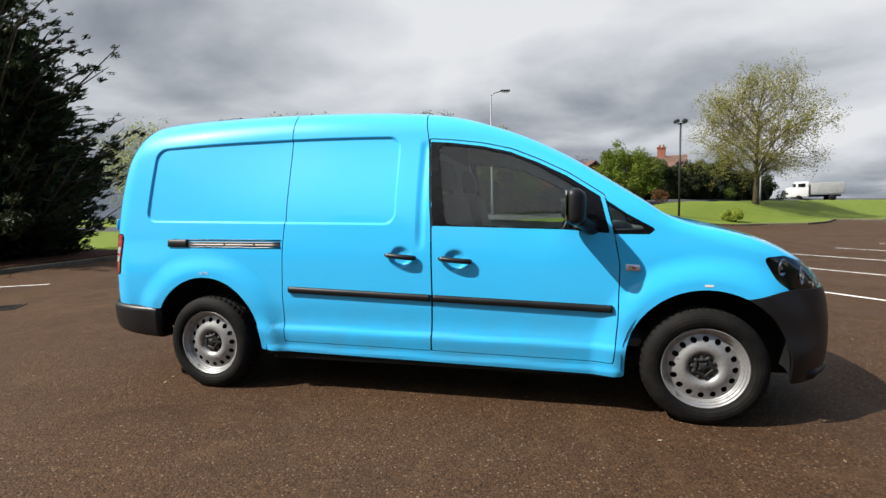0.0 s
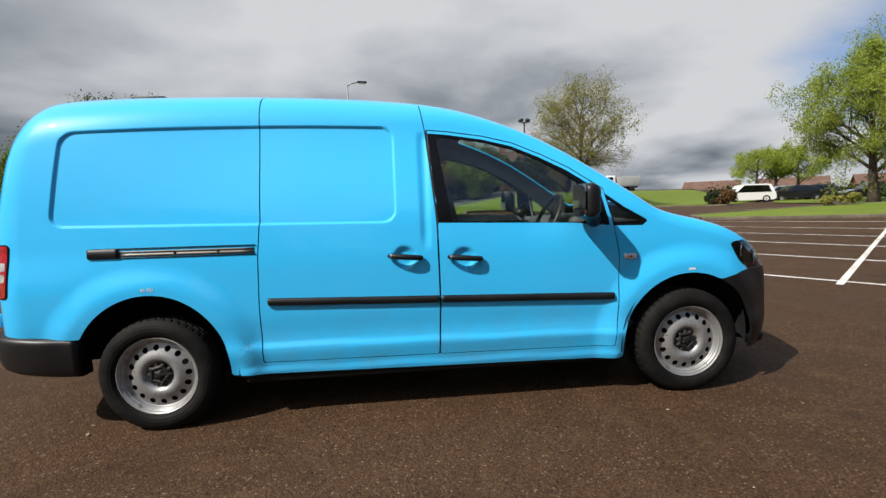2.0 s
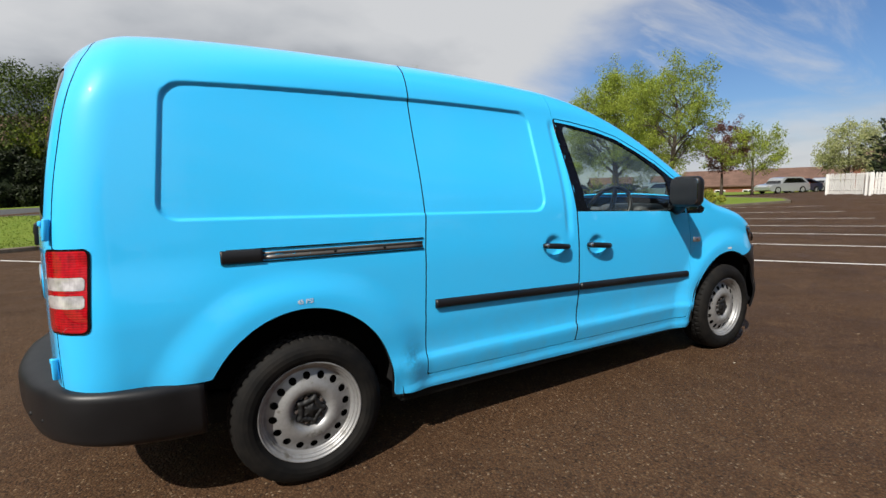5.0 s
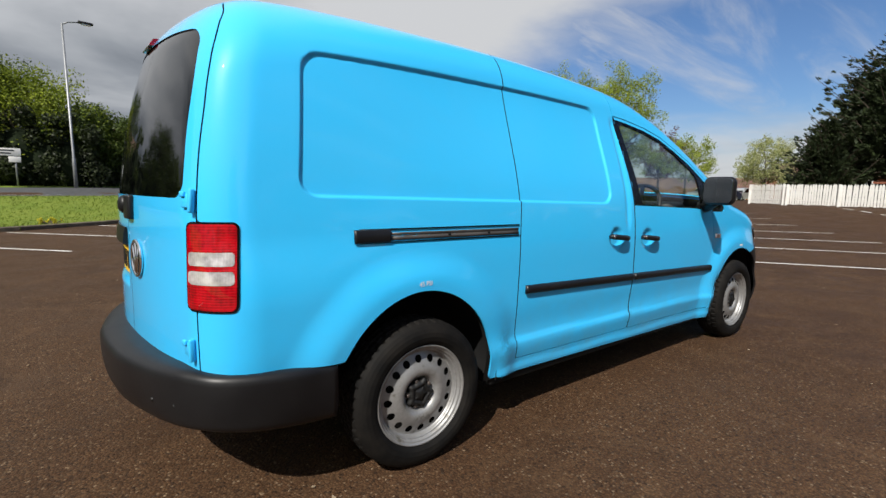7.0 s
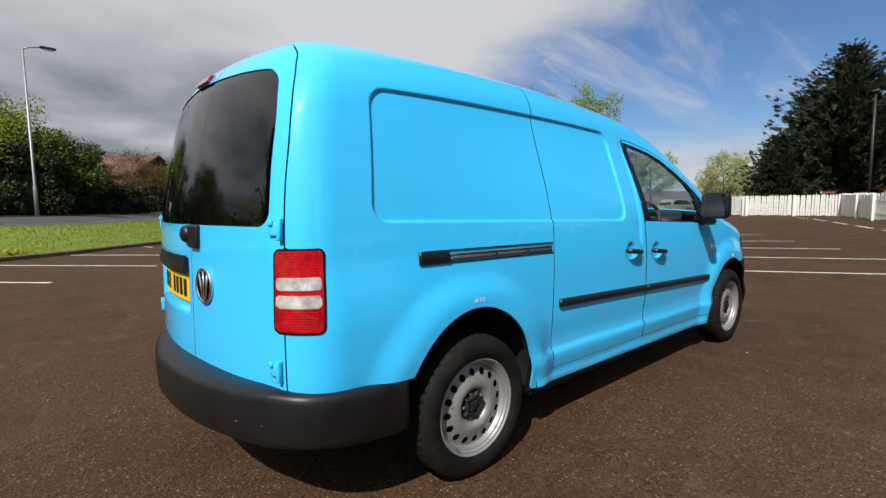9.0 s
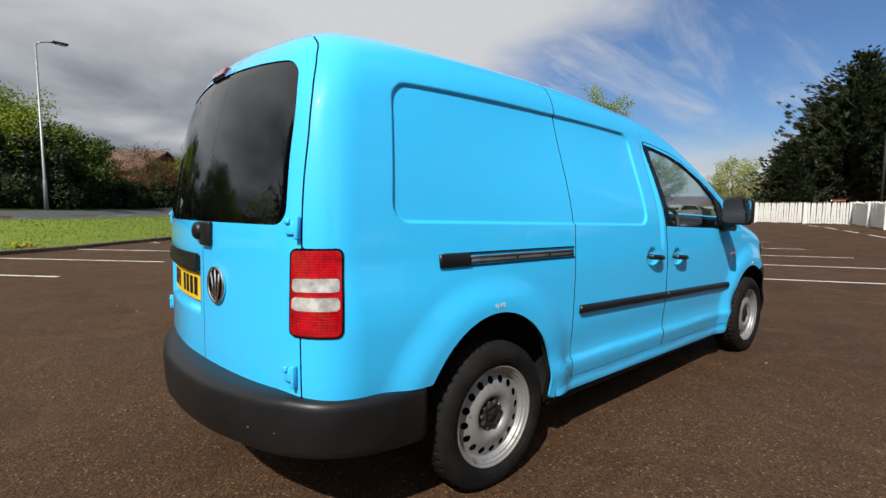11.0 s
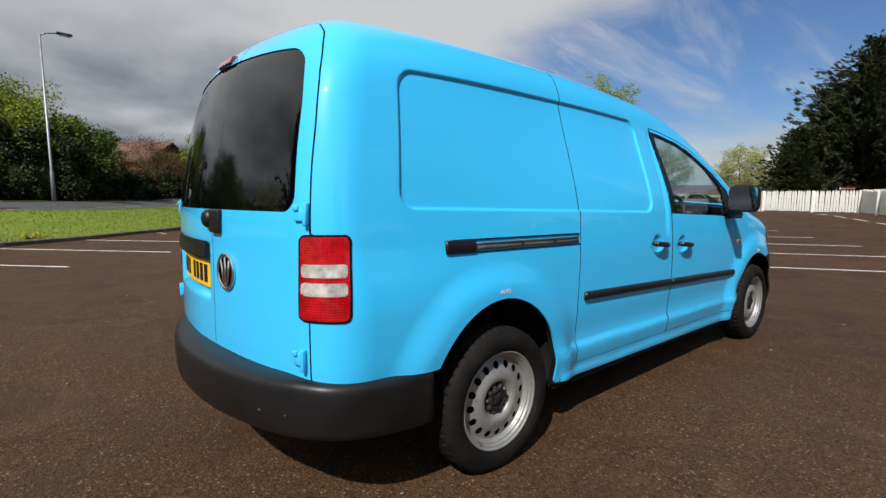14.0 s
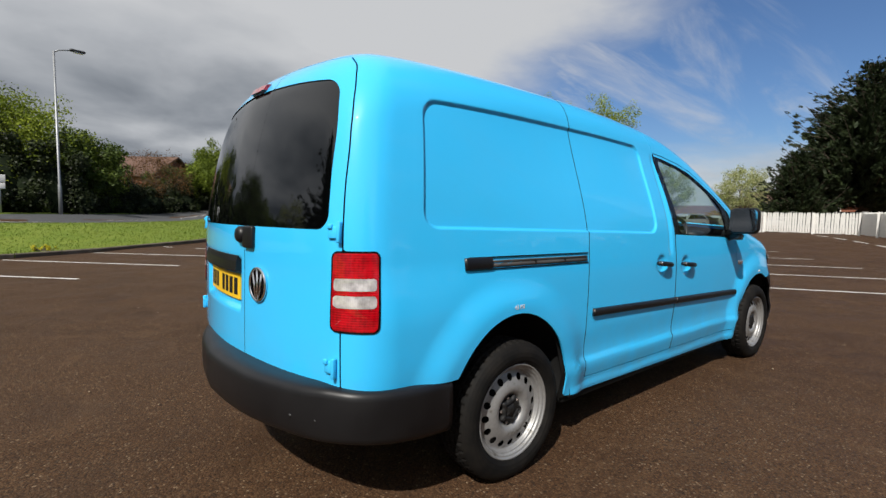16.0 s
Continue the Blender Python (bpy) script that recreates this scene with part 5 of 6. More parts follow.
FAR_LAWN = [(30.4, 24.3), (44.3, 16.2), (120.6, 24.2), (121.5, 101.3), (60.9, 62.8), (36.5, 38.1), (31.5, 32.5)]


def lawn_f(poly):
    def f(X, Y):
        d = polygon_distance(X, Y, poly)
        return np.maximum(d, 3.65 - np.abs(road_offset(X, Y)))
    return f


fine = np.concatenate([[-600, -250, -120], np.arange(-70, -16, 2.0), np.arange(-16, 34, 0.35), np.arange(34, 76, 2.0), [120, 260, 600]])
terrain("lawn", fine, fine, lawn_f(LAWN_EAST), M_GRASS, 0.085, "short green grass bank beside the road", "grass", thick=0.2)
terrain("lawn", np.arange(11, 27, 0.3), np.arange(5, 17, 0.3), lawn_f(ISLAND), M_GRASS, 0.085, "short green grass island", "grass", thick=0.2)
terrain("lawn", np.arange(28, 121, 1.5), np.arange(12, 92, 1.5), lawn_f(FAR_LAWN), M_GRASS, 0.06, "distant mown grass", "grass")
terrain("road", np.arange(-72, 72, 0.6), np.arange(15, 82, 0.6), lambda X, Y: np.abs(road_offset(X, Y)) - 3.6, M_ROAD, 0.03, "grey asphalt road", "road")


def ribbon(name, pts, width, lift, material, parent=None, label="", tall=0.0):
    """A strip along points on the ground; tall gives it a raised body."""
    bm = bmesh.new()
    pts = [Vector(p) for p in pts]
    rows = []
    for i, p in enumerate(pts):
        d = (pts[min(i + 1, len(pts) - 1)] - pts[max(i - 1, 0)]).normalized()
        n = Vector((-d.y, d.x)) * width / 2
        z = float(height(p.x, p.y)) + lift
        if tall:
            rows.append([bm.verts.new((p.x + n.x, p.y + n.y, z - 0.05)), bm.verts.new((p.x + n.x, p.y + n.y, z + tall - 0.02)), bm.verts.new((p.x + n.x * 0.7, p.y + n.y * 0.7, z + tall)), bm.verts.new((p.x - n.x * 0.7, p.y - n.y * 0.7, z + tall)), bm.verts.new((p.x - n.x, p.y - n.y, z + tall - 0.02)), bm.verts.new((p.x - n.x, p.y - n.y, z - 0.05))])
        else:
            rows.append([bm.verts.new((p.x + n.x, p.y + n.y, z)), bm.verts.new((p.x - n.x, p.y - n.y, z))])
    for a, b in zip(rows, rows[1:]):
        for k in range(len(a) - 1):
            bm.faces.new((a[k], b[k], b[k + 1], a[k + 1]))
    bmesh.ops.recalc_face_normals(bm, faces=bm.faces)
    if not tall and sum(f.normal.z for f in bm.faces) < 0:
        bmesh.ops.reverse_faces(bm, faces=bm.faces)
    return part(name, bm, material, parent, label, smooth=False)


def split_line(a, b, step=1.0):
    a, b = Vector(a), Vector(b)
    n = max(1, int((b - a).length / step))
    return [a.lerp(b, i / n) for i in range(n + 1)]


def edge_points(poly, step=0.9):
    out = []
    for a, b in zip(poly, poly[1:]):
        out += split_line(a, b, step)[:-1]
    return out + [Vector(poly[-1])]


def kerb(poly):
    pts = edge_points(poly)
    k = thing("kerb", "weathered dark kerb stones edging the grass", "kerb", kind="structure")
    for a, b in zip(pts, pts[1:]):
        d = (b - a).normalized() * 0.006
        ribbon("kerb_stone", [a + d, b - d], 0.14, 0.0, M_KERB, k, tall=0.11)
    return k


kerb([(-9, -12), (-9.1, -2), (-9.3, 3), (-9.9, 6.7), (-10.2, 8.6), (-8.9, 9.6), (-6.5, 10.6), (-2.6, 12.4), (1.6, 15.3), (4, 17.6), (4.7, 21.7), (7.1, 23.4), (10.3, 25.4), (14.1, 27.1), (16.2, 27.2), (18.2, 29.4), (21.1, 34.4), (26.4, 30.8)])
kerb(ISLAND + ISLAND[:1])

soil = slab("soil_bed", [(-9.35, 0.6), (-9.45, 3.0), (-10.0, 6.7), (-10.3, 8.4), (-13.6, 9.2), (-15.6, 5.0), (-13.4, 0.4)], 0.02, 0.135, plain("red_brown_soil", (0.060, 0.024, 0.013), 0.95, vary=0.5, scale=14.0, bump=0.8))
tagged(soil, "bare red-brown soil under the dark evergreen", "soil", kind="structure")
drain = thing("drain_cover", "dark iron drain cover set in the asphalt", "drain cover", pose(-4.91, 0.99, 0.004, 0, 0, 35))
M_IRON = plain("drain_iron", (0.025, 0.022, 0.020), 0.6, 0.5, vary=0.4, scale=40.0)
bm = bmesh.new()
for k in (-1, 1):
    box_bm((0.50, 0.04, 0.012), (0, k * 0.20, 0), 0.003, bm=bm)
    box_bm((0.04, 0.36, 0.012), (k * 0.23, 0, 0), 0.003, bm=bm)
part("frame", bm, M_IRON, drain, smooth=False)
for k in range(7):
    part("bar", box_bm((0.028, 0.355, 0.010), (-0.165 + 0.055 * k, 0, 0.0), 0.002), M_IRON, drain, smooth=False)

# parking bays: a dividing line with bays on both sides, and a row along the grass
def bay_line(a, b, width=0.085, lift=0.006, label="worn white parking bay line"):
    ob = ribbon("bay_line", split_line(a, b, 0.6), width, lift, M_LINE)
    return tagged(ob, label, "line marking", "parking bay lines", "structure")


bay_dir, row_dir = Vector((0.575, -0.818)), Vector((0.775, 0.632))
for k in range(7):
    p = Vector((6.78, 1.88)) + row_dir * 2.36 * k
    bay_line(p - bay_dir * 5.2, p + bay_dir * (5.5 + 0.12 * k))
for k in range(-1, 7):
    p = Vector((-1.45, 7.55)) + Vector((1.68, 1.33)) * k
    bay_line(p + Vector((-0.69, 0.72)) * (4.3 if k > -1 else 3.4), p)
bay_line((-8.4, 1.75), (-6.56, 2.85))
bay_line((-5.9, -0.6), (-4.65, 0.38))
bay_line((6.55, 1.69), (18.6, 11.5), 0.078, 0.010, "worn white line dividing the parking bays")
for k in range(5):
    a, b = Vector((27.7, 4.2)), Vector((19.4, -0.7))
    ob = ribbon("lane_dash", [a.lerp(b, k * 0.2 + 0.01), a.lerp(b, k * 0.2 + 0.07), a.lerp(b, k * 0.2 + 0.14)], 0.10, 0.012, M_LINE)
    tagged(ob, "short worn white dash beside the fence", "line marking", "lane dashes", "structure")
# dashes along the road
for i in range(22):
    t0 = i * 6.0
    pts = edge_points(ROAD, 1.0)
    if t0 + 3 < len(pts) - 1:
        seg = pts[int(t0):int(t0) + 4]
        ob = ribbon("road_dash", seg, 0.12, 0.042, M_LINE)
        tagged(ob, "white dash along the road", "line marking", "road dashes", "structure")

# ---- plants ----
def leaf_cloud(centres, sizes, count, leaf, seed, flat=1.0, droop=0.0, slim=0.55, along=None):
    """Many small leaves round given clump centres; returns vertex and face arrays."""
    rng = np.random.default_rng(seed)
    centres, sizes = np.array(centres, float), np.array(sizes, float)
    pick = rng.choice(len(centres), count, p=sizes**2 / (sizes**2).sum())
    d = rng.normal(size=(count, 3))
    d /= np.linalg.norm(d, axis=1, keepdims=True)
    r = sizes[pick] * rng.uniform(0.25, 1.0, count) ** 0.6
    p = centres[pick] + d * r[:, None] * np.array([1, 1, flat])
    n = d + rng.normal(size=(count, 3)) * 0.7 + np.array([0, 0, 0.4])
    n /= np.linalg.norm(n, axis=1, keepdims=True)
    a = np.cross(n, rng.normal(size=(count, 3)))
    if along is not None:
        a = np.array(along, float)[pick] + rng.normal(size=(count, 3)) * 0.42
    a /= np.linalg.norm(a, axis=1, keepdims=True)
    a[:, 2] -= droop
    b = np.cross(n, a)
    b /= np.linalg.norm(b, axis=1, keepdims=True)
    s = leaf * rng.uniform(0.6, 1.35, count)[:, None]
    v = np.stack([p - a * s, p + b * s * slim, p + a * s, p - b * s * slim], 1).reshape(-1, 3)
    f = np.arange(count * 4).reshape(-1, 4)
    return v, f


def mesh_from(name, v, f, material, parent, label=""):
    mesh = bpy.data.meshes.new(name)
    mesh.vertices.add(len(v))
    mesh.vertices.foreach_set("co", np.asarray(v, np.float32).ravel())
    mesh.loops.add(f.size)
    mesh.loops.foreach_set("vertex_index", f.astype(np.int32).ravel())
    mesh.polygons.add(len(f))
    mesh.polygons.foreach_set("loop_start", np.arange(0, f.size, f.shape[1], dtype=np.int32))
    mesh.update(calc_edges=True)
    return link(name, mesh, material, parent, label, smooth=False)


def bezier(a, b, c, n=4):
    return [a * (1 - t) ** 2 + b * 2 * t * (1 - t) + c * t * t for t in (i / n for i in range(n + 1))]


def tree(name, label, x, y, tall, wide, seed, leaf_mat, leaves=9000, leaf=0.085, limbs=12, trunk=0.2, clear=0.22, bark=None, group="", density=1.0, subs=7, twigs=4, crown_low=-0.8):
    """A broadleaf tree: trunk, limbs that reach out into a rounded crown, twigs and single leaves."""
    rng = random.Random(seed)
    z = float(height(x, y)) + 0.02
    t = thing(name, label, "tree", pose(x, y, z), group)
    first = tall * clear
    mid, rx, rz = Vector((0, 0, (tall + first) / 2)), wide / 2, (tall - first) / 2
    r0 = trunk * tall / 10

    def shell(d, k):
        lump = 1 + 0.28 * noise.noise((d.x * 1.7 + seed, d.y * 1.7, d.z * 1.7))
        return mid + Vector((d.x * rx, d.y * rx, d.z * rz)) * k * lump

    def aim(d, spread):
        v = d + Vector((rng.gauss(0, spread), rng.gauss(0, spread), rng.gauss(0, spread)))
        return v.normalized()

    lean = Vector((rng.uniform(-0.04, 0.04) * tall, rng.uniform(-0.04, 0.04) * tall, 0))
    spine = [Vector((0, 0, -0.1)), Vector((0, 0, first * 0.5)) + lean * 0.1, Vector((0, 0, first)) + lean * 0.3, Vector((0, 0, first + rz * 0.7)) + lean * 0.8, Vector((0, 0, first + rz * 1.35)) + lean]
    part("trunk", tube(spine, [r0 * 1.35, r0, r0 * 0.85, r0 * 0.5, r0 * 0.18], 10), bark or M_BARK, t)
    bm = bmesh.new()
    centres, sizes = [], []
    for i in range(limbs):
        up_ = crown_low + (1.0 - crown_low) * (i + 0.5) / limbs
        a = i * 2.39996 + rng.uniform(-0.3, 0.3)
        h = math.sqrt(max(0.0, 1 - up_ * up_))
        d = Vector((h * math.cos(a), h * math.sin(a), up_)).normalized()
        end = shell(d, rng.uniform(0.60, 0.78))
        out_ = math.hypot(end.x, end.y)
        sz = min(max(end.z - 0.8 * out_, first * 0.75), first + rz * 1.2)
        base = Vector((0, 0, sz)) + lean * min(1, sz / (first + rz))
        ctrl = base.lerp(end, 0.5) + Vector((0, 0, 0.10 * out_ + rng.uniform(-0.05, 0.12) * rz))
        limb = bezier(base, ctrl, end, 5)
        r1 = r0 * (0.42 - 0.14 * (up_ + 1) / 2)
        tube(limb, [r1 * (1 - 0.15 * k) for k in range(6)], 7, bm, caps=False)
        for _ in range(subs):
            k = rng.uniform(1.2, 5.0)
            p = limb[int(k)].lerp(limb[min(5, int(k) + 1)], k % 1)
            e2 = shell(aim((end - mid).normalized() if (end - mid).length > 0.1 else d, 0.55), rng.uniform(0.68, 1.0))
            c2 = p.lerp(e2, 0.45) + Vector((0, 0, rng.uniform(0.0, 0.12) * (e2 - p).length))
            sub_ = bezier(p, c2, e2, 4)
            r2 = r1 * 0.36
            tube(sub_, [r2 * (1 - 0.2 * q) for q in range(5)], 5, bm, caps=False)
            centres.append(e2)
            sizes.append(0.105 * wide * density)
            for _ in range(twigs):
                q = rng.randint(1, 4)
                p3 = sub_[q]
                dd = aim((e2 - p).normalized(), 0.6) + Vector((0, 0, 0.25))
                e3 = p3 + dd.normalized() * rng.uniform(0.06, 0.13) * (wide + tall) / 2
                tube([p3, p3.lerp(e3, 0.5) + Vector((0, 0, 0.02 * tall * rng.uniform(-0.3, 0.5))), e3], [r2 * 0.42, r2 * 0.32, r2 * 0.16], 4, bm, caps=False)
                centres.append(e3)
                sizes.append(0.075 * wide * density)
    part("limb", bm, bark or M_BARK, t)
    if leaves:
        v, f = leaf_cloud(centres, sizes, leaves, leaf, seed)
        mesh_from("crown", v, f, leaf_mat, t)
    return t


def conifer(label, x, y, tall, wide, seed, leaves=22000, leaf=0.13, skirt=0.06, group=""):
    """A dark spreading evergreen with layered, upswept boughs."""
    rng = random.Random(seed)
    z = float(height(x, y)) + 0.02
    t = thing("conifer", label, "tree", pose(x, y, z), group)
    bm = tube([(0, 0, 0), (0.05, 0, tall * 0.3), (0, 0.06, tall * 0.65), (0, 0, tall * 0.97)], [0.32, 0.26, 0.14, 0.02], 10)
    part("trunk", bm, M_BARK, t)
    bm = bmesh.new()
    centres, sizes, ways = [], [], []
    levels = 30
    for i in range(levels):
        h = tall * (skirt + (0.97 - skirt) * (i / levels))
        reach = wide / 2 * (1 - (i / levels) ** 1.4) ** 0.8 * rng.uniform(0.75, 1.12) + 0.2
        n = 13 if i < levels * 0.7 else 8
        for k in range(n):
            a = rng.uniform(0, 6.28)
            r = reach * rng.uniform(0.62, 1.15)
            tip = Vector((math.cos(a) * r, math.sin(a) * r, h + r * rng.uniform(0.12, 0.62)))
            mid = Vector((tip.x * 0.5, tip.y * 0.5, h + r * 0.05))
            tube([(0, 0, h), mid, tip], [0.06, 0.035, 0.01], 5, bm, caps=False)
            for q in range(9):
                w = 0.25 + 0.75 * q / 8
                c = mid.lerp(tip, (w - 0.5) * 2) if w > 0.5 else Vector((0, 0, h)).lerp(mid, w * 2)
                centres.append(c + Vector((rng.uniform(-0.3, 0.3), rng.uniform(-0.3, 0.3), rng.uniform(-0.25, 0.2))))
                sizes.append(max(0.09, 0.12 * r * (1.35 - 1.15 * w)))
                ways.append((tip - Vector((0, 0, h))).normalized())
    part("bough", bm, M_BARK, t)
    v, f = leaf_cloud(centres, sizes, leaves, leaf * 1.25, seed, 0.6, -0.10, 0.20, ways)
    mesh_from("needles", v, f, M_YEW, t)
    near = [i for i in range(len(centres)) if i % 9 < 7]
    v, f = leaf_cloud([centres[i] * 0.86 for i in near], [sizes[i] * 1.1 for i in near], leaves // 6, leaf * 2.4, seed + 1, 0.6, -0.10, 0.34, [ways[i] for i in near])
    mesh_from("inner_spray", v, f, M_YEW, t, "shaded inner sprays")
    return t


def bush(label, x, y, tall, wide, seed, mat, leaves=2500, leaf=0.06, name="bush", group=""):
    rng = random.Random(seed)
    z = float(height(x, y)) + 0.05
    b = thing(name, label, "bush", pose(x, y, z), group)
    bm = bmesh.new()
    centres, sizes = [], []
    for i in range(16):
        a, r = rng.uniform(0, 6.28), rng.uniform(0.1, 0.42) * wide
        h = tall * rng.uniform(0.25, 0.85) * (1 - 0.3 * (r / wide))
        p = Vector((math.cos(a) * r, math.sin(a) * r, h))
        tube([(p.x * 0.15, p.y * 0.15, 0), (p.x * 0.6, p.y * 0.6, h * 0.55), p], [0.022, 0.014, 0.006], 5, bm, caps=False)
        centres.append(p)
        sizes.append(0.24 * min(tall, wide) * rng.uniform(0.8, 1.3))
    part("stem", bm, M_BARK, b)
    v, f = leaf_cloud(centres, sizes, leaves, leaf, seed)
    v[:, 2] = np.maximum(v[:, 2], 0.02)
    mesh_from("foliage", v, f, mat, b)
    return b


def hedge(label, pts, tall, deep, seed, mat, leaves, leaf=0.16, rough=0.35, low=0.0):
    """A thick overgrown hedge along points, with an uneven top."""
    rng = np.random.default_rng(seed)
    b = thing("hedge", label, "hedge")
    run = edge_points(pts, 0.9)
    centres, sizes, cores = [], [], bmesh.new()
    for i, p in enumerate(run):
        g = float(height(p.x, p.y))
        top = tall * (1 + rough * (noise.noise((p.x * 0.16, p.y * 0.16, seed)) + 0.5 * noise.noise((p.x * 0.5, p.y * 0.5, seed))))
        # near-black blobs behind the leaves stand in for the hedge's inner shade
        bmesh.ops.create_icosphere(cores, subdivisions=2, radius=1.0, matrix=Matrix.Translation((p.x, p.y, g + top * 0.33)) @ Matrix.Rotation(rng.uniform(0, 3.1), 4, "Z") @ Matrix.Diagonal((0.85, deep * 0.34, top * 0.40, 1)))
        for _ in range(15):
            h = top * rng.uniform(0.05, 0.97)
            centres.append((p.x + rng.normal() * deep * 0.28, p.y + rng.normal() * deep * 0.28, g + h))
            sizes.append(rng.uniform(0.32, 0.75) * (1.1 - 0.4 * h / top))
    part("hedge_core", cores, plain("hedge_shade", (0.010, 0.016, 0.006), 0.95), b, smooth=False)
    v, f = leaf_cloud(centres, sizes, leaves, leaf, seed)
    mesh_from("foliage", v, f, mat, b)
    return b


# dark evergreens
conifer("dark green spreading evergreen on the grass behind the kerb", -13.0, 5.9, 9.2, 7.8, 3, 190000, 0.075, 0.015)
conifer("dark green spreading evergreen behind the white fence", 40.3, 4.5, 11.6, 9.8, 5, 200000, 0.12, 0.20)
conifer("dark green evergreen behind the white fence", 38.1, 7.7, 5.5, 4.6, 8, 60000, 0.11, 0.16)
# broadleaf trees
M_BUDS = leaf_material("olive_buds", (0.17, 0.165, 0.03), (0.42, 0.40, 0.09), 0.4)
bt = tree("bare_tree", "tall half-bare spring tree with olive buds on the grass", 16.9, 36.3, 9.9, 8.8, 11, M_BUDS, 38000, 0.048, 24, 0.19, 0.13, bark=bark_material("olive_bark", (0.06, 0.048, 0.026), (0.17, 0.14, 0.085)), density=0.60, subs=9, twigs=10)
tree("tree", "broad leafy green tree on the far grass", 32.0, 24.6, 10.2, 9.0, 21, M_LEAF, 84000, 0.055, 18, 0.30, 0.13, density=0.72, twigs=6)
tree("tree", "leafy green tree beyond the parking bays", 29.3, 17.9, 8.9, 6.2, 22, M_LEAF, 34000, 0.055, 13, 0.22, 0.2, density=0.8)
tree("tree", "small purple-leaved tree on the far grass", 35.9, 18.0, 5.6, 3.4, 23, M_PURPLE, 9000, 0.06, 9, 0.18, 0.25)
tree("tree", "small pale green tree on the far grass", 36.3, 16.0, 4.9, 4.4, 24, M_LEAF, 9000, 0.06, 10, 0.16, 0.3, density=0.85)
tree("tree", "pale blossoming tree beside the parked cars", 49.2, 14.9, 5.8, 5.0, 25, M_BLOSSOM, 14000, 0.07, 12, 0.22, 0.15)
for i, (x, y, h) in enumerate(((41.5, 46.7, 4.0), (42.7, 45.3, 4.2), (44.0, 43.8, 4.1))):
    tree("tree", "small round green tree in a far row", x, y, h * 1.4, 5.6, 30 + i, M_LEAF, 12000, 0.07, 9, 0.3, 0.32, group="far row of small trees", subs=5, twigs=3)
for i, (x, y, h, w) in enumerate(((-3.8, 32.6, 6.3, 7.4), (-1.2, 32.2, 4.7, 4.6), (-11.5, 34.5, 5.2, 6.0), (-18.5, 31.2, 8.6, 7.6), (-21.6, 33.8, 8.0, 7.6), (-7.2, 33.6, 8.3, 6.6), (-25.1, 34.8, 7.2, 8.0), (7.6, 36.2, 4.9, 4.4))):
    tree("tree", "leafy green roadside tree in the dense belt", x, y, h, w, 40 + i, M_LEAF_LIME if i == 0 else M_LEAF_MID if i in (6, 7) else M_LEAF_DEEP, 26000, 0.075, 13, 0.2, 0.05, group="roadside trees", density=1.25, twigs=3)
tree("tree", "tall pale feathery tree far along the road", -36.0, 34.1, 10.2, 9.0, 49, M_BLOSSOM, 7000, 0.10, 14, 0.2, 0.15, density=0.9)
# hedges
hedge("dense dark green hedge along the far side of the road", [(-10.9, 29.6), (-6.8, 29.3), (-2.2, 29.4)], 3.4, 2.4, 2, M_LEAF_DARK, 50000, 0.085)
hedge("tall overgrown green hedge along the far side of the road", [(-41.6, 38.5), (-21.6, 32.5), (-10.3, 29.9)], 5.4, 2.8, 12, M_LEAF_DEEP, 150000, 0.075, 0.3)
hedge("low dark green hedge along the far side of the road", [(-2.2, 29.6), (0.3, 33.5), (6.6, 37.4)], 2.0, 2.2, 3, M_LEAF_DARK, 40000, 0.08)
hedge("dense dark hedge with fresh green tops behind the lawn", [(4.6, 39.4), (11.5, 44.6), (19.2, 50.2)], 3.5, 3.0, 4, M_LEAF_DEEP, 90000, 0.075)
hedge("dark hedge under the half-bare tree", [(12.5, 44.1), (19.3, 49.1), (24.0, 53.6)], 3.0, 2.6, 6, M_LEAF_DARK, 36000, 0.09)
hedge("low far hedge of mixed green", [(40.7, 51.4), (60.7, 45.2), (84.6, 30.2)], 1.6, 2.0, 9, M_LEAF_DARK, 5000, 0.2)
tree("tree", "small russet twiggy tree above the far hedge", 3.3, 36.4, 4.3, 4.6, 61, M_RUST, 9000, 0.045, 14, 0.14, 0.12, density=0.9, subs=6, twigs=6)
bush("low green bush on the grass", 12.8, 28.3, 0.85, 1.5, 62, M_LEAF, 4000, 0.045)
bush("brownish twiggy bush on the grass", 9.3, 31.9, 1.1, 1.2, 63, M_RUST, 1600, 0.045)
bush("low olive bush on the grass island", 21.0, 16.0, 0.6, 2.2, 64, M_BUDS, 3000, 0.05)
bush("bright yellow-green bush at the island's tip", 19.8, 9.6, 0.95, 1.9, 65, leaf_material("yellow_green_leaves", (0.16, 0.19, 0.02), (0.42, 0.42, 0.06)), 3500, 0.05)
bush("dark bush by the drive", 27.4, 33.9, 1.1, 1.7, 66, M_LEAF_DARK, 3000, 0.08)
bush("russet bush by the drive", 27.8, 32.8, 1.2, 1.7, 67, M_RUST, 2500, 0.07)

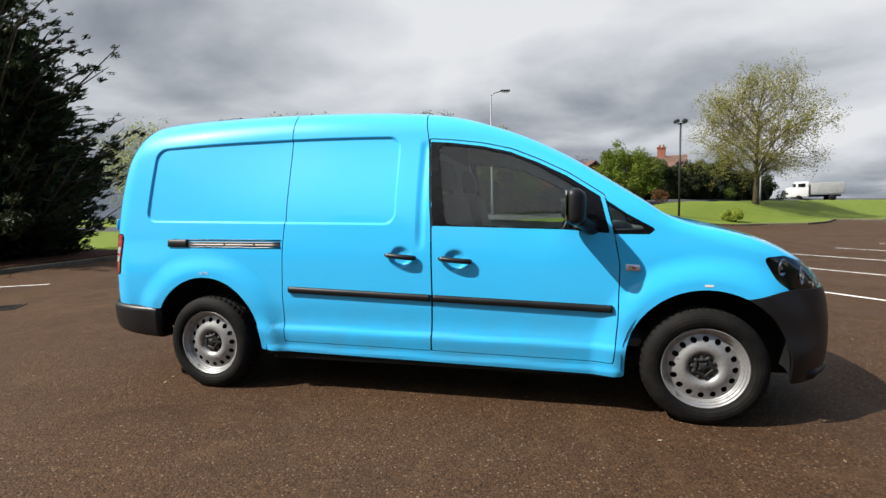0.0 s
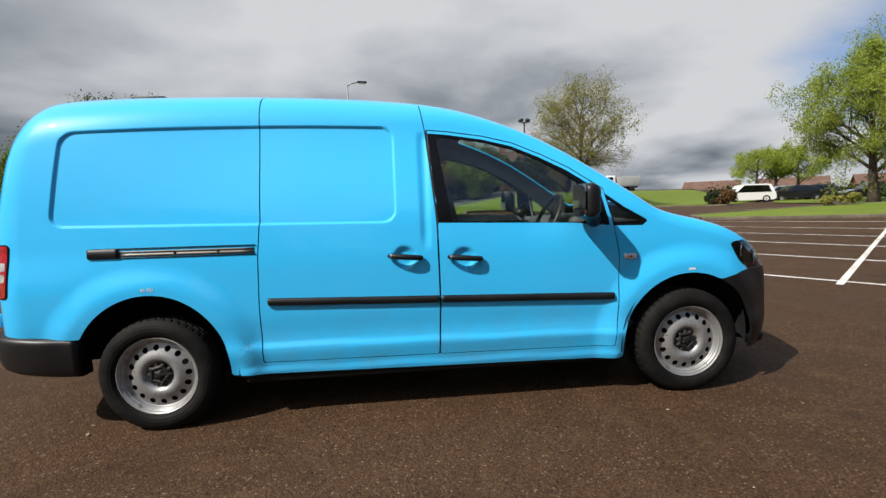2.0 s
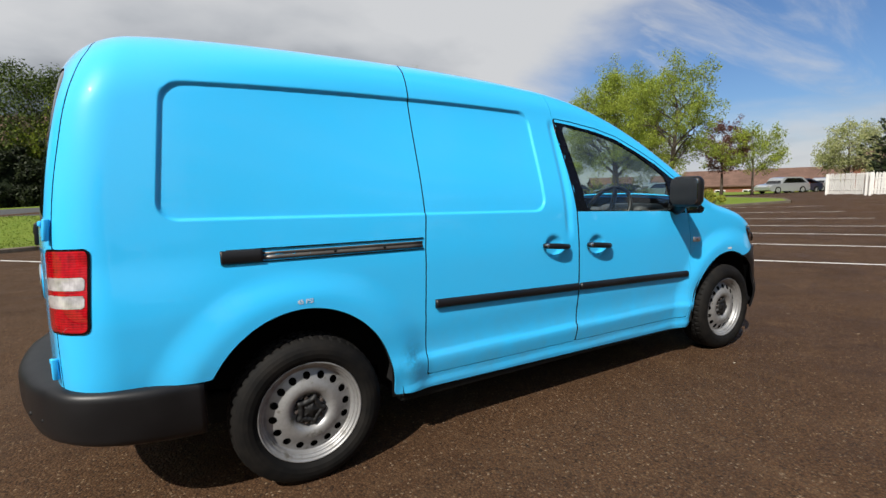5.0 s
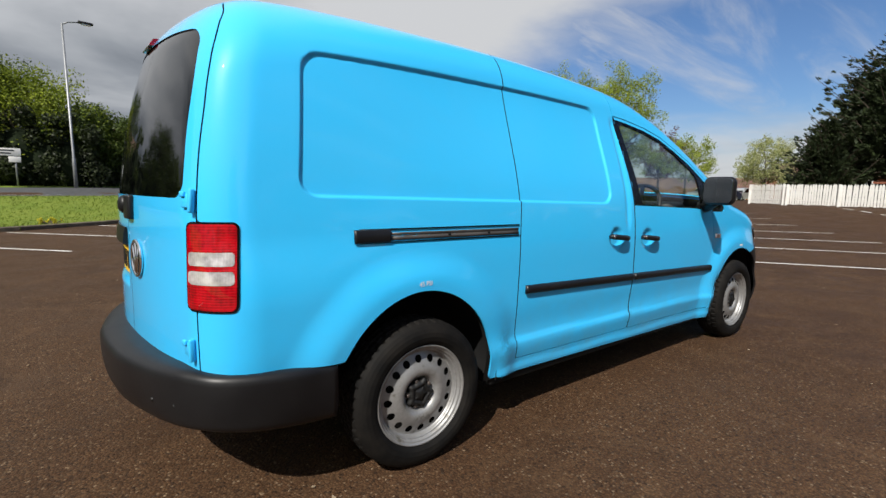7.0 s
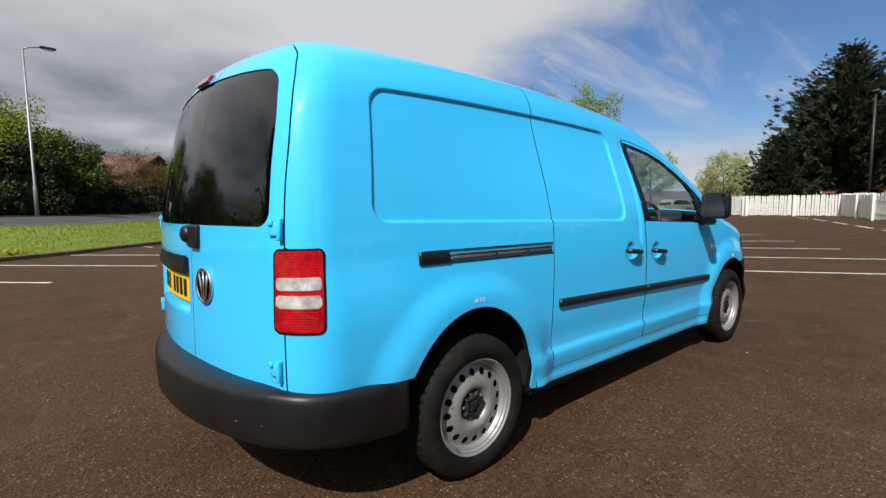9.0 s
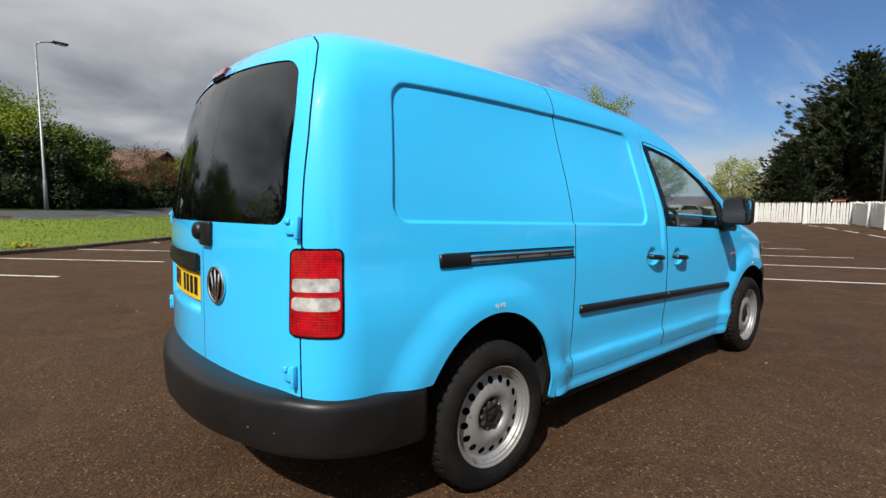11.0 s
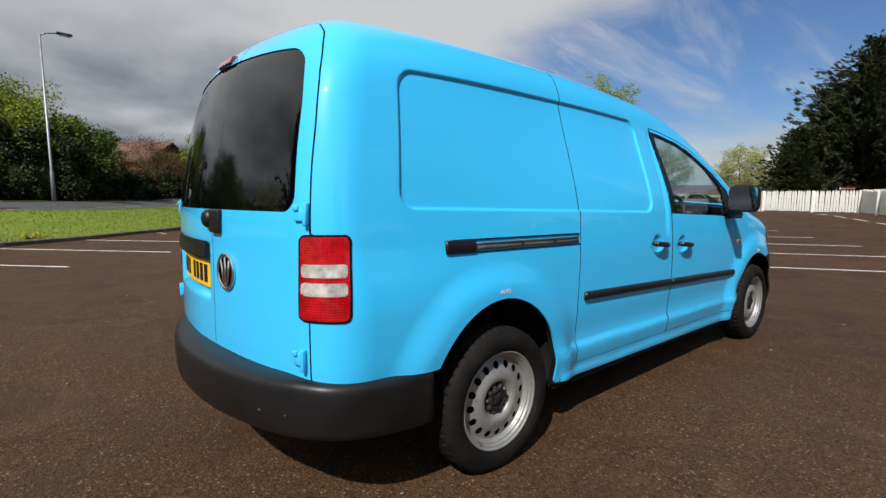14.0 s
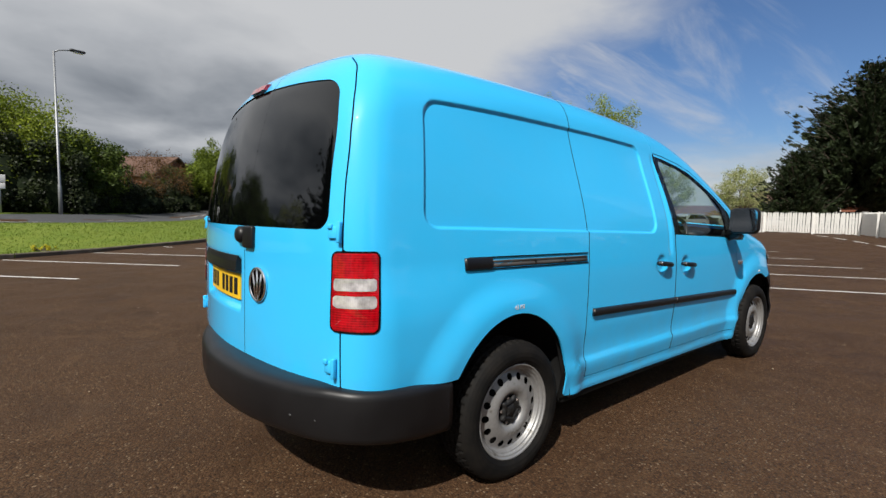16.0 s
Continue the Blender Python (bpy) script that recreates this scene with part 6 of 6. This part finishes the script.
# the belt on the side of the car park behind the camera, seen in the van's glass
hedge("tall green hedge on the open side of the car park", [(-26.0, -20.0), (-2.0, -19.0), (22.0, -17.5), (40.0, -13.0)], 3.4, 2.6, 15, M_LEAF_MID, 40000, 0.16)
for i, (x, y, h, w) in enumerate(((27.0, -12.5, 7.0, 7.0), (34.5, -11.0, 8.0, 7.0), (14.0, -16.5, 8.5, 7.5), (4.0, -18.0, 9.0, 8.0), (-6.5, -18.5, 8.0, 7.0))):
    tree("tree", "leafy green tree on the open side of the car park", x, y, h, w, 80 + i, M_LEAF_MID, 12000, 0.12, 11, 0.2, 0.12, group="open side trees", density=1.1, subs=5, twigs=3)

# grass blades along the near edge of the bank
rng_g = np.random.default_rng(12)
gx, gy = rng_g.uniform(-14, 16, 130000), rng_g.uniform(2, 24, 130000)
keep = (polygon_distance(gx, gy, LAWN_EAST) < -0.03) & (np.abs(road_offset(gx, gy)) > 3.8)
gx, gy = gx[keep], gy[keep]
gz = height(gx, gy) + 0.08
ga, gh = rng_g.uniform(0, 6.28, len(gx)), rng_g.uniform(0.02, 0.055, len(gx))
gd = np.stack([np.cos(ga), np.sin(ga), 0 * ga], -1) * 0.014
gl = np.stack([rng_g.normal(size=len(gx)) * 0.03, rng_g.normal(size=len(gx)) * 0.03, gh], -1)
gp = np.stack([gx, gy, gz], -1)
blades = mesh_from("grass", np.stack([gp - gd, gp + gd, gp + gl], 1).reshape(-1, 3), np.arange(len(gx) * 3).reshape(-1, 3), leaf_material("grass_blades", (0.10, 0.145, 0.016), (0.19, 0.245, 0.032), 0.35), None)
tagged(blades, "short green grass blades on the bank", "grass", kind="stuff")

bush("small yellow-flowered weed at the kerb", -2.1, 13.3, 0.22, 0.7, 71, leaf_material("yellow_petals", (0.30, 0.30, 0.02), (0.62, 0.50, 0.03)), 500, 0.022)
# leaf litter and grit on the asphalt
rng_l = np.random.default_rng(21)
ln = 170
lp_ = np.stack([rng_l.uniform(-5, 7, ln), rng_l.uniform(-4.5, 6, ln), np.full(ln, 0.008)], -1)
la = rng_l.uniform(0, 6.28, ln)
ls = rng_l.uniform(0.006, 0.017, ln)[:, None]
lu = np.stack([np.cos(la), np.sin(la), rng_l.uniform(-0.2, 0.3, ln)], -1) * ls
lw = np.stack([-np.sin(la), np.cos(la), rng_l.uniform(-0.2, 0.3, ln)], -1) * ls * 0.5
litter = mesh_from("leaf_litter", np.stack([lp_ - lu, lp_ + lw, lp_ + lu, lp_ - lw], 1).reshape(-1, 3), np.arange(ln * 4).reshape(-1, 4), leaf_material("dry_litter", (0.16, 0.10, 0.05), (0.55, 0.46, 0.34), 0.1), None)
tagged(litter, "scattered dry leaf scraps and grit on the asphalt", "litter", kind="stuff")

# ---- fence ----
def fence(pts):
    f = thing("picket_fence", "white painted picket fence along the car park edge", "fence")
    mesh = None
    slats = []
    for a, b in zip(pts, pts[1:]):
        a, b = Vector(a), Vector(b)
        L, d = (b - a).length, (b - a).normalized()
        turn = math.degrees(math.atan2(d.y, d.x))
        n = int(L / 0.125)
        for i in range(n):
            p = a + d * (i + 0.5) * L / n
            slats.append((p, turn))
        for h in (0.30, 0.88):
            mid = (a + b) / 2
            za, zb = float(height(*a)), float(height(*b))
            bm = tube([(a.x, a.y, za + h), (b.x, b.y, zb + h)], 0.03, 4)
            part("rail", bm, M_WHITE, f, smooth=False)
        for i in range(int(L / 2.4) + 1):
            p = a + d * min(L, i * 2.4) + Vector((-d.y, d.x)) * -0.07
            part("post", box_bm((0.09, 0.09, 1.2), (p.x, p.y, float(height(*p)) + 0.58), 0.012), M_WHITE, f, smooth=False)
    bm = bmesh.new()
    top = [(-0.050, 0.0), (0.050, 0.0), (0.050, 1.05), (0.0, 1.14), (-0.050, 1.05)]
    fr = [bm.verts.new((x, -0.01, z)) for x, z in top]
    bk = [bm.verts.new((x, 0.01, z)) for x, z in top]
    bm.faces.new(fr)
    bm.faces.new(bk[::-1])
    for k in range(5):
        bm.faces.new((fr[k], bk[k], bk[(k + 1) % 5], fr[(k + 1) % 5]))
    bmesh.ops.recalc_face_normals(bm, faces=bm.faces)
    mesh = bpy.data.meshes.new("picket")
    bm.to_mesh(mesh)
    bm.free()
    rng = random.Random(7)
    for p, turn in slats:
        s = link("picket", mesh, M_WHITE, f, smooth=False)
        s.matrix_basis = pose(p.x, p.y, float(height(*p)) + 0.06 + rng.uniform(-0.02, 0.02), 0, rng.uniform(-1.5, 1.5), turn)
    return f


fence([(31.6, 9.6), (30.4, 7.3), (29.9, 2.9), (26.0, 1.1), (22.9, -1.3)])

# ---- lamp posts and sign ----
def street_lamp(label, x, y, tall, arm, turn, mat, group="street lamps"):
    z = float(height(x, y)) + 0.03
    l = thing("street_lamp", label, "street lamp", pose(x, y, z, 0, 0, turn), group)
    part("column", tube([(0, 0, 0), (0, 0, tall * 0.18), (0, 0, tall * 0.19), (0, 0, tall)], [0.085, 0.08, 0.06, 0.045], 12), mat, l)
    part("bracket", tube([(0, 0, tall - 0.05), (arm * 0.3, 0, tall + 0.10), (arm, 0, tall + 0.22)], 0.032, 8), mat, l)
    bm = box_bm((0.62, 0.22, 0.12), (arm + 0.22, 0, tall + 0.23), 0.045, 3)
    head = part("lantern", bm, M_BLACKPOST, l, "dark lantern head")
    part("lantern_bowl", box_bm((0.40, 0.16, 0.06), (arm + 0.24, 0, tall + 0.155), 0.02, 2), M_CLEAR, head, "clear lantern bowl")
    return l


street_lamp("tall grey steel street lamp on the far verge", -1.9, 27.5, 7.85, 0.72, 12, M_POST)
street_lamp("tall grey steel street lamp behind the half-bare tree", 21.7, 48.4, 6.6, 0.9, 0, M_POST)
lp = thing("floodlight_post", "slim black post with twin floodlights on the grass", "lamp post", pose(9.2, 26.1, float(height(9.2, 26.1)) + 0.08))
part("column", tube([(0, 0, 0), (0, 0, 5.35)], [0.065, 0.05], 10), M_BLACKPOST, lp)
part("crossbar", tube([(-0.2, 0, 5.3), (0.2, 0, 5.3)], 0.03, 6), M_BLACKPOST, lp)
for s in (-1, 1):
    bm = box_bm((0.27, 0.28, 0.19), (0, 0, 0), 0.03)
    bmesh.ops.transform(bm, matrix=pose(0.22 * s, 0, 5.45, 0, 18 * s, 0), verts=bm.verts)
    part("floodlight", bm, M_BLACKPOST, lp, "black floodlight")
rp = thing("lamp_post", "slim dark lamp post behind the white fence", "lamp post", pose(31.0, 2.0, float(height(31.0, 2.0))))
part("column", tube([(0, 0, 0), (0, 0, 6.3)], [0.07, 0.05], 10), M_BLACKPOST, rp)
part("lantern", box_bm((0.30, 0.3, 0.14), (0, 0, 6.36), 0.03), M_BLACKPOST, rp)
sg = thing("road_sign", "white direction sign on two posts by the road", "sign", pose(-4.3, 26.6, float(height(-4.3, 26.6)) + 0.08, 0, 0, 8))
for x in (-0.32, 0.32):
    part("post", tube([(x, 0, 0), (x, 0, 1.75)], 0.035, 8), M_POST, sg)
part("panel", box_bm((1.05, 0.03, 0.34), (0.0, -0.05, 1.55), 0.008), M_WHITE, sg, "white sign panel")
for i, w in enumerate((0.7, 0.5)):
    part("sign_bar", box_bm((w, 0.006, 0.06), (-0.05, -0.068, 1.62 - 0.13 * i), 0.0), M_BLACKPOST, sg, smooth=False)
part("panel", box_bm((0.42, 0.03, 0.26), (0.30, -0.05, 1.22), 0.008), M_WHITE, sg, "small white sign panel")

# ---- houses ----
def house(label, x, y, w, d, eaves, ridge, turn, chimney=None, low=0.0, wall=None, name="house"):
    z = float(height(x, y)) + low
    h = thing(name, label, "house", pose(x, y, z, 0, 0, turn))
    bm = bmesh.new()
    pts = [(-w / 2, 0), (w / 2, 0), (w / 2, eaves), (-w / 2, eaves)]
    a = [bm.verts.new((px, -d / 2, pz)) for px, pz in pts]
    b = [bm.verts.new((px, d / 2, pz)) for px, pz in pts]
    gl, gr = bm.verts.new((-w / 2, 0, ridge)), bm.verts.new((w / 2, 0, ridge))
    bm.faces.new(a)
    bm.faces.new(b[::-1])
    bm.faces.new((a[0], a[3], gl, b[3], b[0]))
    bm.faces.new((a[1], b[1], b[2], gr, a[2]))
    bmesh.ops.recalc_face_normals(bm, faces=bm.faces)
    part("wall", bm, wall or M_BRICK, h, smooth=False)
    over, t = 0.35, 0.16
    rise = (ridge - eaves) / (d / 2)
    bm = bmesh.new()
    for s in (-1, 1):
        e0 = Vector((0, s * (d / 2 + over), eaves - over * rise + 0.04))
        r0 = Vector((0, 0, ridge + 0.04))
        vs = []
        for xx in (-w / 2 - over, w / 2 + over):
            vs.append([bm.verts.new((xx, e0.y, e0.z)), bm.verts.new((xx, r0.y, r0.z)), bm.verts.new((xx, r0.y, r0.z + t)), bm.verts.new((xx, e0.y, e0.z + t))])
        p, q = vs
        for k in range(4):
            bm.faces.new((p[k], p[(k + 1) % 4], q[(k + 1) % 4], q[k]))
        bm.faces.new(p)
        bm.faces.new(q[::-1])
    bmesh.ops.recalc_face_normals(bm, faces=bm.faces)
    roof = part("roof", bm, M_ROOF, h, "brown tiled roof", smooth=False)
    if chimney is not None:
        cbm = box_bm((0.85, 0.6, 1.7), (chimney, 0, ridge + 0.35), 0.0)
        box_bm((0.98, 0.72, 0.14), (chimney, 0, ridge + 1.15), 0.0, bm=cbm)
        for k in (-0.2, 0.2):
            tube([(chimney + k, 0, ridge + 1.2), (chimney + k, 0, ridge + 1.5)], [0.11, 0.10], 10, cbm)
        part("chimney", cbm, M_BRICK, roof, "red brick chimney", smooth=False)
    n = max(1, int(w / 2.8))
    for s in (-1, 1):
        for i in range(n):
            cx = -w / 2 + (i + 0.5) * w / n
            for cz in ((1.5,) if eaves < 3.6 else (1.5, 4.1)):
                if cz + 0.7 > eaves:
                    continue
                win = part("window", box_bm((1.25, 0.08, 1.15), (cx, s * (d / 2 + 0.01), cz), 0.0), M_WHITE, h, "white framed window", smooth=False)
                for k in (-0.29, 0.29):
                    part("pane", box_bm((0.50, 0.03, 0.95), (cx + k, s * (d / 2 + 0.045), cz), 0.0), M_TINT, win, smooth=False)
    return h


house("red brick house with a brown tiled roof behind the hedge", 13.6, 55.4, 5.6, 7.0, 4.3, 6.3, -14, 0.5, -1.3)
house("red brick house with a low roof behind the hedge", 6.1, 61.7, 5.2, 7.5, 4.0, 5.9, 5, None, -0.9)
house("red brick house with a brown roof beyond the road", 2.9, 46.7, 7.2, 7.0, 3.1, 4.75, -38, None)
house("dark brick house beyond the roadside trees", -12.1, 45.9, 9.0, 7.0, 4.6, 6.9, -22, None)
for i, (x, y, w, t) in enumerate(((57.1, 78.2, 11, -40), (65.0, 69.5, 12, -42), (73.9, 61.9, 10, -38), (80.8, 52.1, 12, -50))):
    house("small far white bungalow with a brown roof" if i % 2 else "small far brick bungalow with a brown roof", x * 1.3, y * 1.3, w, 7.0, 2.4, 4.2, t, None, -0.9, M_WHITE if i % 2 else None)
house("long red brick building with a brown roof", 69.0, 33.0, 16.0, 9.0, 2.6, 4.6, -65, None, -1.7, name="shop_building")
house("low red brick building with a brown roof", 76.4, 23.9, 20.0, 9.0, 2.2, 3.9, -74, None, -1.1, name="shop_building")
house("red brick building behind the evergreens", 62.9, 7.1, 22.0, 9.0, 2.3, 3.8, -84, None, name="shop_building")

# ---- parked vehicles far off ----
def car(label, x, y, turn, color, kind_="hatch", metal=0.2, group="parked cars"):
    L, W, H = {"hatch": (4.2, 1.76, 1.46), "estate": (4.6, 1.80, 1.48), "suv": (4.6, 1.85, 1.68), "saloon": (4.5, 1.78, 1.42)}[kind_]
    z = float(height(x, y))
    c = thing("car", label, "car", pose(x, y, z, 0, 0, turn), group)
    col = Mat("car_paint", color, 0.3, metal, Coat_Weight=1.0).m
    back = {"hatch": 0.13, "estate": 0.06, "suv": 0.06, "saloon": 0.24}[kind_]
    low = [(-L / 2, 0.35), (-L / 2 + 0.03, 0.72), (-L / 2 + 0.10, 0.90), (L / 2 - 1.25, 0.92), (L / 2 - 0.25, 0.78), (L / 2, 0.60), (L / 2 - 0.02, 0.32), (L / 2 - 0.2, 0.22), (-L / 2 + 0.2, 0.22)]
    cab = [(-L / 2 + 0.12, 0.88), (-L / 2 + L * back + 0.1, H - 0.06), (-L / 2 + L * back + 0.5, H), (0.25, H), (0.62, H - 0.08), (L / 2 - 1.15, 0.90)]

    def prism(profile, half, inset, bm):
        rings = []
        for s, k in ((-1, 1.0), (-0.985, 1.0), (0.985, 1.0), (1, 1.0)):
            rings.append([bm.verts.new((px * (0.97 if abs(s) == 1 else 1), s * (half - inset * max(0, pz - 0.88)), pz)) for px, pz in profile])
        for p, q in zip(rings, rings[1:]):
            for k in range(len(profile)):
                bm.faces.new((p[k], p[(k + 1) % len(profile)], q[(k + 1) % len(profile)], q[k]))
        bm.faces.new(rings[0])
        bm.faces.new(rings[-1])
        bmesh.ops.recalc_face_normals(bm, faces=bm.faces)
        return bm

    part("body", prism(low, W / 2, 0, bmesh.new()), col, c, smooth=False)
    part("roof", prism(cab, W / 2 - 0.03, 0.28, bmesh.new()), col, c, smooth=False)
    glass = [(cab[0][0] + 0.25, 0.93), (cab[1][0] + 0.22, H - 0.12), (cab[3][0], H - 0.10), (L / 2 - 1.35, 0.93)]
    part("window", prism(glass, W / 2 - 0.018, 0.28, bmesh.new()), M_TINT, c, "dark side glass", smooth=False)
    ws = [(cab[4][0] - 0.02, H - 0.12), (cab[5][0] + 0.03, 0.94), (cab[5][0] - 0.1, 0.94), (cab[4][0] - 0.12, H - 0.12)]
    part("windscreen", prism(ws, W / 2 - 0.10, 0.28, bmesh.new()), M_TINT, c, "dark windscreen", smooth=False)
    for wx in (-L / 2 + 0.82, L / 2 - 0.85):
        for s in (-1, 1):
            wh = part("wheel", lathe([(0.0, 0.1), (0.30, 0.1), (0.32, 0.06), (0.32, -0.06), (0.30, -0.1), (0.20, -0.1)], 20), M_RUBBER, c, "black tyre")
            wh.matrix_basis = pose(wx, s * (W / 2 - 0.08), 0.32, 0, 0, 180 if s > 0 else 0)
            part("rim", lathe([(0.20, -0.09), (0.18, -0.07), (0.05, -0.085), (0.0, -0.085)], 14), M_STEEL, wh, "silver rim")
    for s in (-1, 1):
        part("headlight", box_bm((0.10, 0.32, 0.12), (L / 2 - 0.10, s * (W / 2 - 0.24), 0.68), 0.03), M_CLEAR, c, "clear headlight")
        part("tail_light", box_bm((0.06, 0.20, 0.22), (-L / 2 + 0.05, s * (W / 2 - 0.14), 0.80), 0.02), M_RED, c, "red tail light")
    return c


car("white estate-type off-roader parked by the grass", 33.3, 37.9, 160, (0.72, 0.72, 0.70), "suv", 0.0)
car("silver hatchback parked behind the white car", 39.2, 40.9, 160, (0.45, 0.47, 0.50), "hatch", 0.6)
car("black saloon parked in the far row", 38.4, 38.0, 160, (0.012, 0.012, 0.014), "saloon")
car("dark grey hatchback parked in the far row", 42.4, 40.3, 160, (0.03, 0.032, 0.036), "hatch", 0.5)
car("black estate parked under the tree", 40.7, 32.5, 155, (0.012, 0.012, 0.015), "estate")
car("white hatchback parked in the far row", 46.5, 35.5, 155, (0.72, 0.73, 0.74), "hatch", 0.0)
car("silver-blue estate parked in the far row", 44.1, 29.9, 155, (0.32, 0.40, 0.46), "estate", 0.6)
car("silver hatchback parked by the shops", 47.5, 19.2, 160, (0.48, 0.50, 0.52), "hatch", 0.6)
car("dark blue saloon parked by the shops", 55.0, 21.3, 160, (0.02, 0.03, 0.06), "saloon", 0.4)
car("pale silver hatchback parked by the shops", 59.3, 20.7, 165, (0.55, 0.57, 0.58), "hatch", 0.6)
car("white saloon parked behind the fence", 46.4, 10.3, 170, (0.7, 0.7, 0.7), "saloon", 0.0)
car("silver estate parked behind the fence", 45.6, 9.0, 100, (0.42, 0.44, 0.46), "suv", 0.6)
car("black hatchback parked behind the fence", 44.6, 5.0, 100, (0.015, 0.015, 0.018), "suv", 0.3)
car("dark hatchback parked behind the fence", 45.5, 6.7, 100, (0.03, 0.03, 0.035), "hatch", 0.3)
car("grey hatchback parked behind the fence", 44.2, 3.0, 100, (0.20, 0.21, 0.22), "hatch", 0.3)

# tipper truck on the road
tx, ty = 31.7, 59.5
tk = thing("tipper_truck", "white tipper truck with a grey load body on the road", "truck", pose(tx, ty, float(height(tx, ty)) + 0.03, 0, 0, 168))
bm = box_bm((1.9, 1.95, 1.15), (1.9, 0, 1.05), 0.12, 3)
cab = box_bm((1.25, 1.85, 0.85), (1.55, 0, 1.85), 0.18, 3)
part("cab", bm, M_WHITE, tk)
part("cab_roof", cab, M_WHITE, tk)
part("windscreen", box_bm((0.06, 1.5, 0.55), (2.17, 0, 1.85), 0.02), M_TINT, tk, "dark windscreen")
for s in (-1, 1):
    part("side_window", box_bm((0.7, 0.03, 0.45), (1.65, s * 0.93, 1.85), 0.01), M_TINT, tk, "dark side window")
part("load_body", box_bm((3.0, 2.0, 1.3), (-0.75, 0, 1.45), 0.04), plain("grey_load_body", (0.30, 0.31, 0.30), 0.7), tk, "grey load body")
part("chassis", box_bm((4.6, 0.9, 0.22), (0.2, 0, 0.62), 0.03), M_DARK, tk)
for wx in (1.9, -1.2):
    for s in (-1, 1):
        wh = part("wheel", lathe([(0.0, 0.12), (0.34, 0.12), (0.36, 0.08), (0.36, -0.08), (0.34, -0.12), (0.0, -0.12)], 20), M_RUBBER, tk, "black tyre")
        wh.matrix_basis = pose(wx, s * 0.88, 0.36)
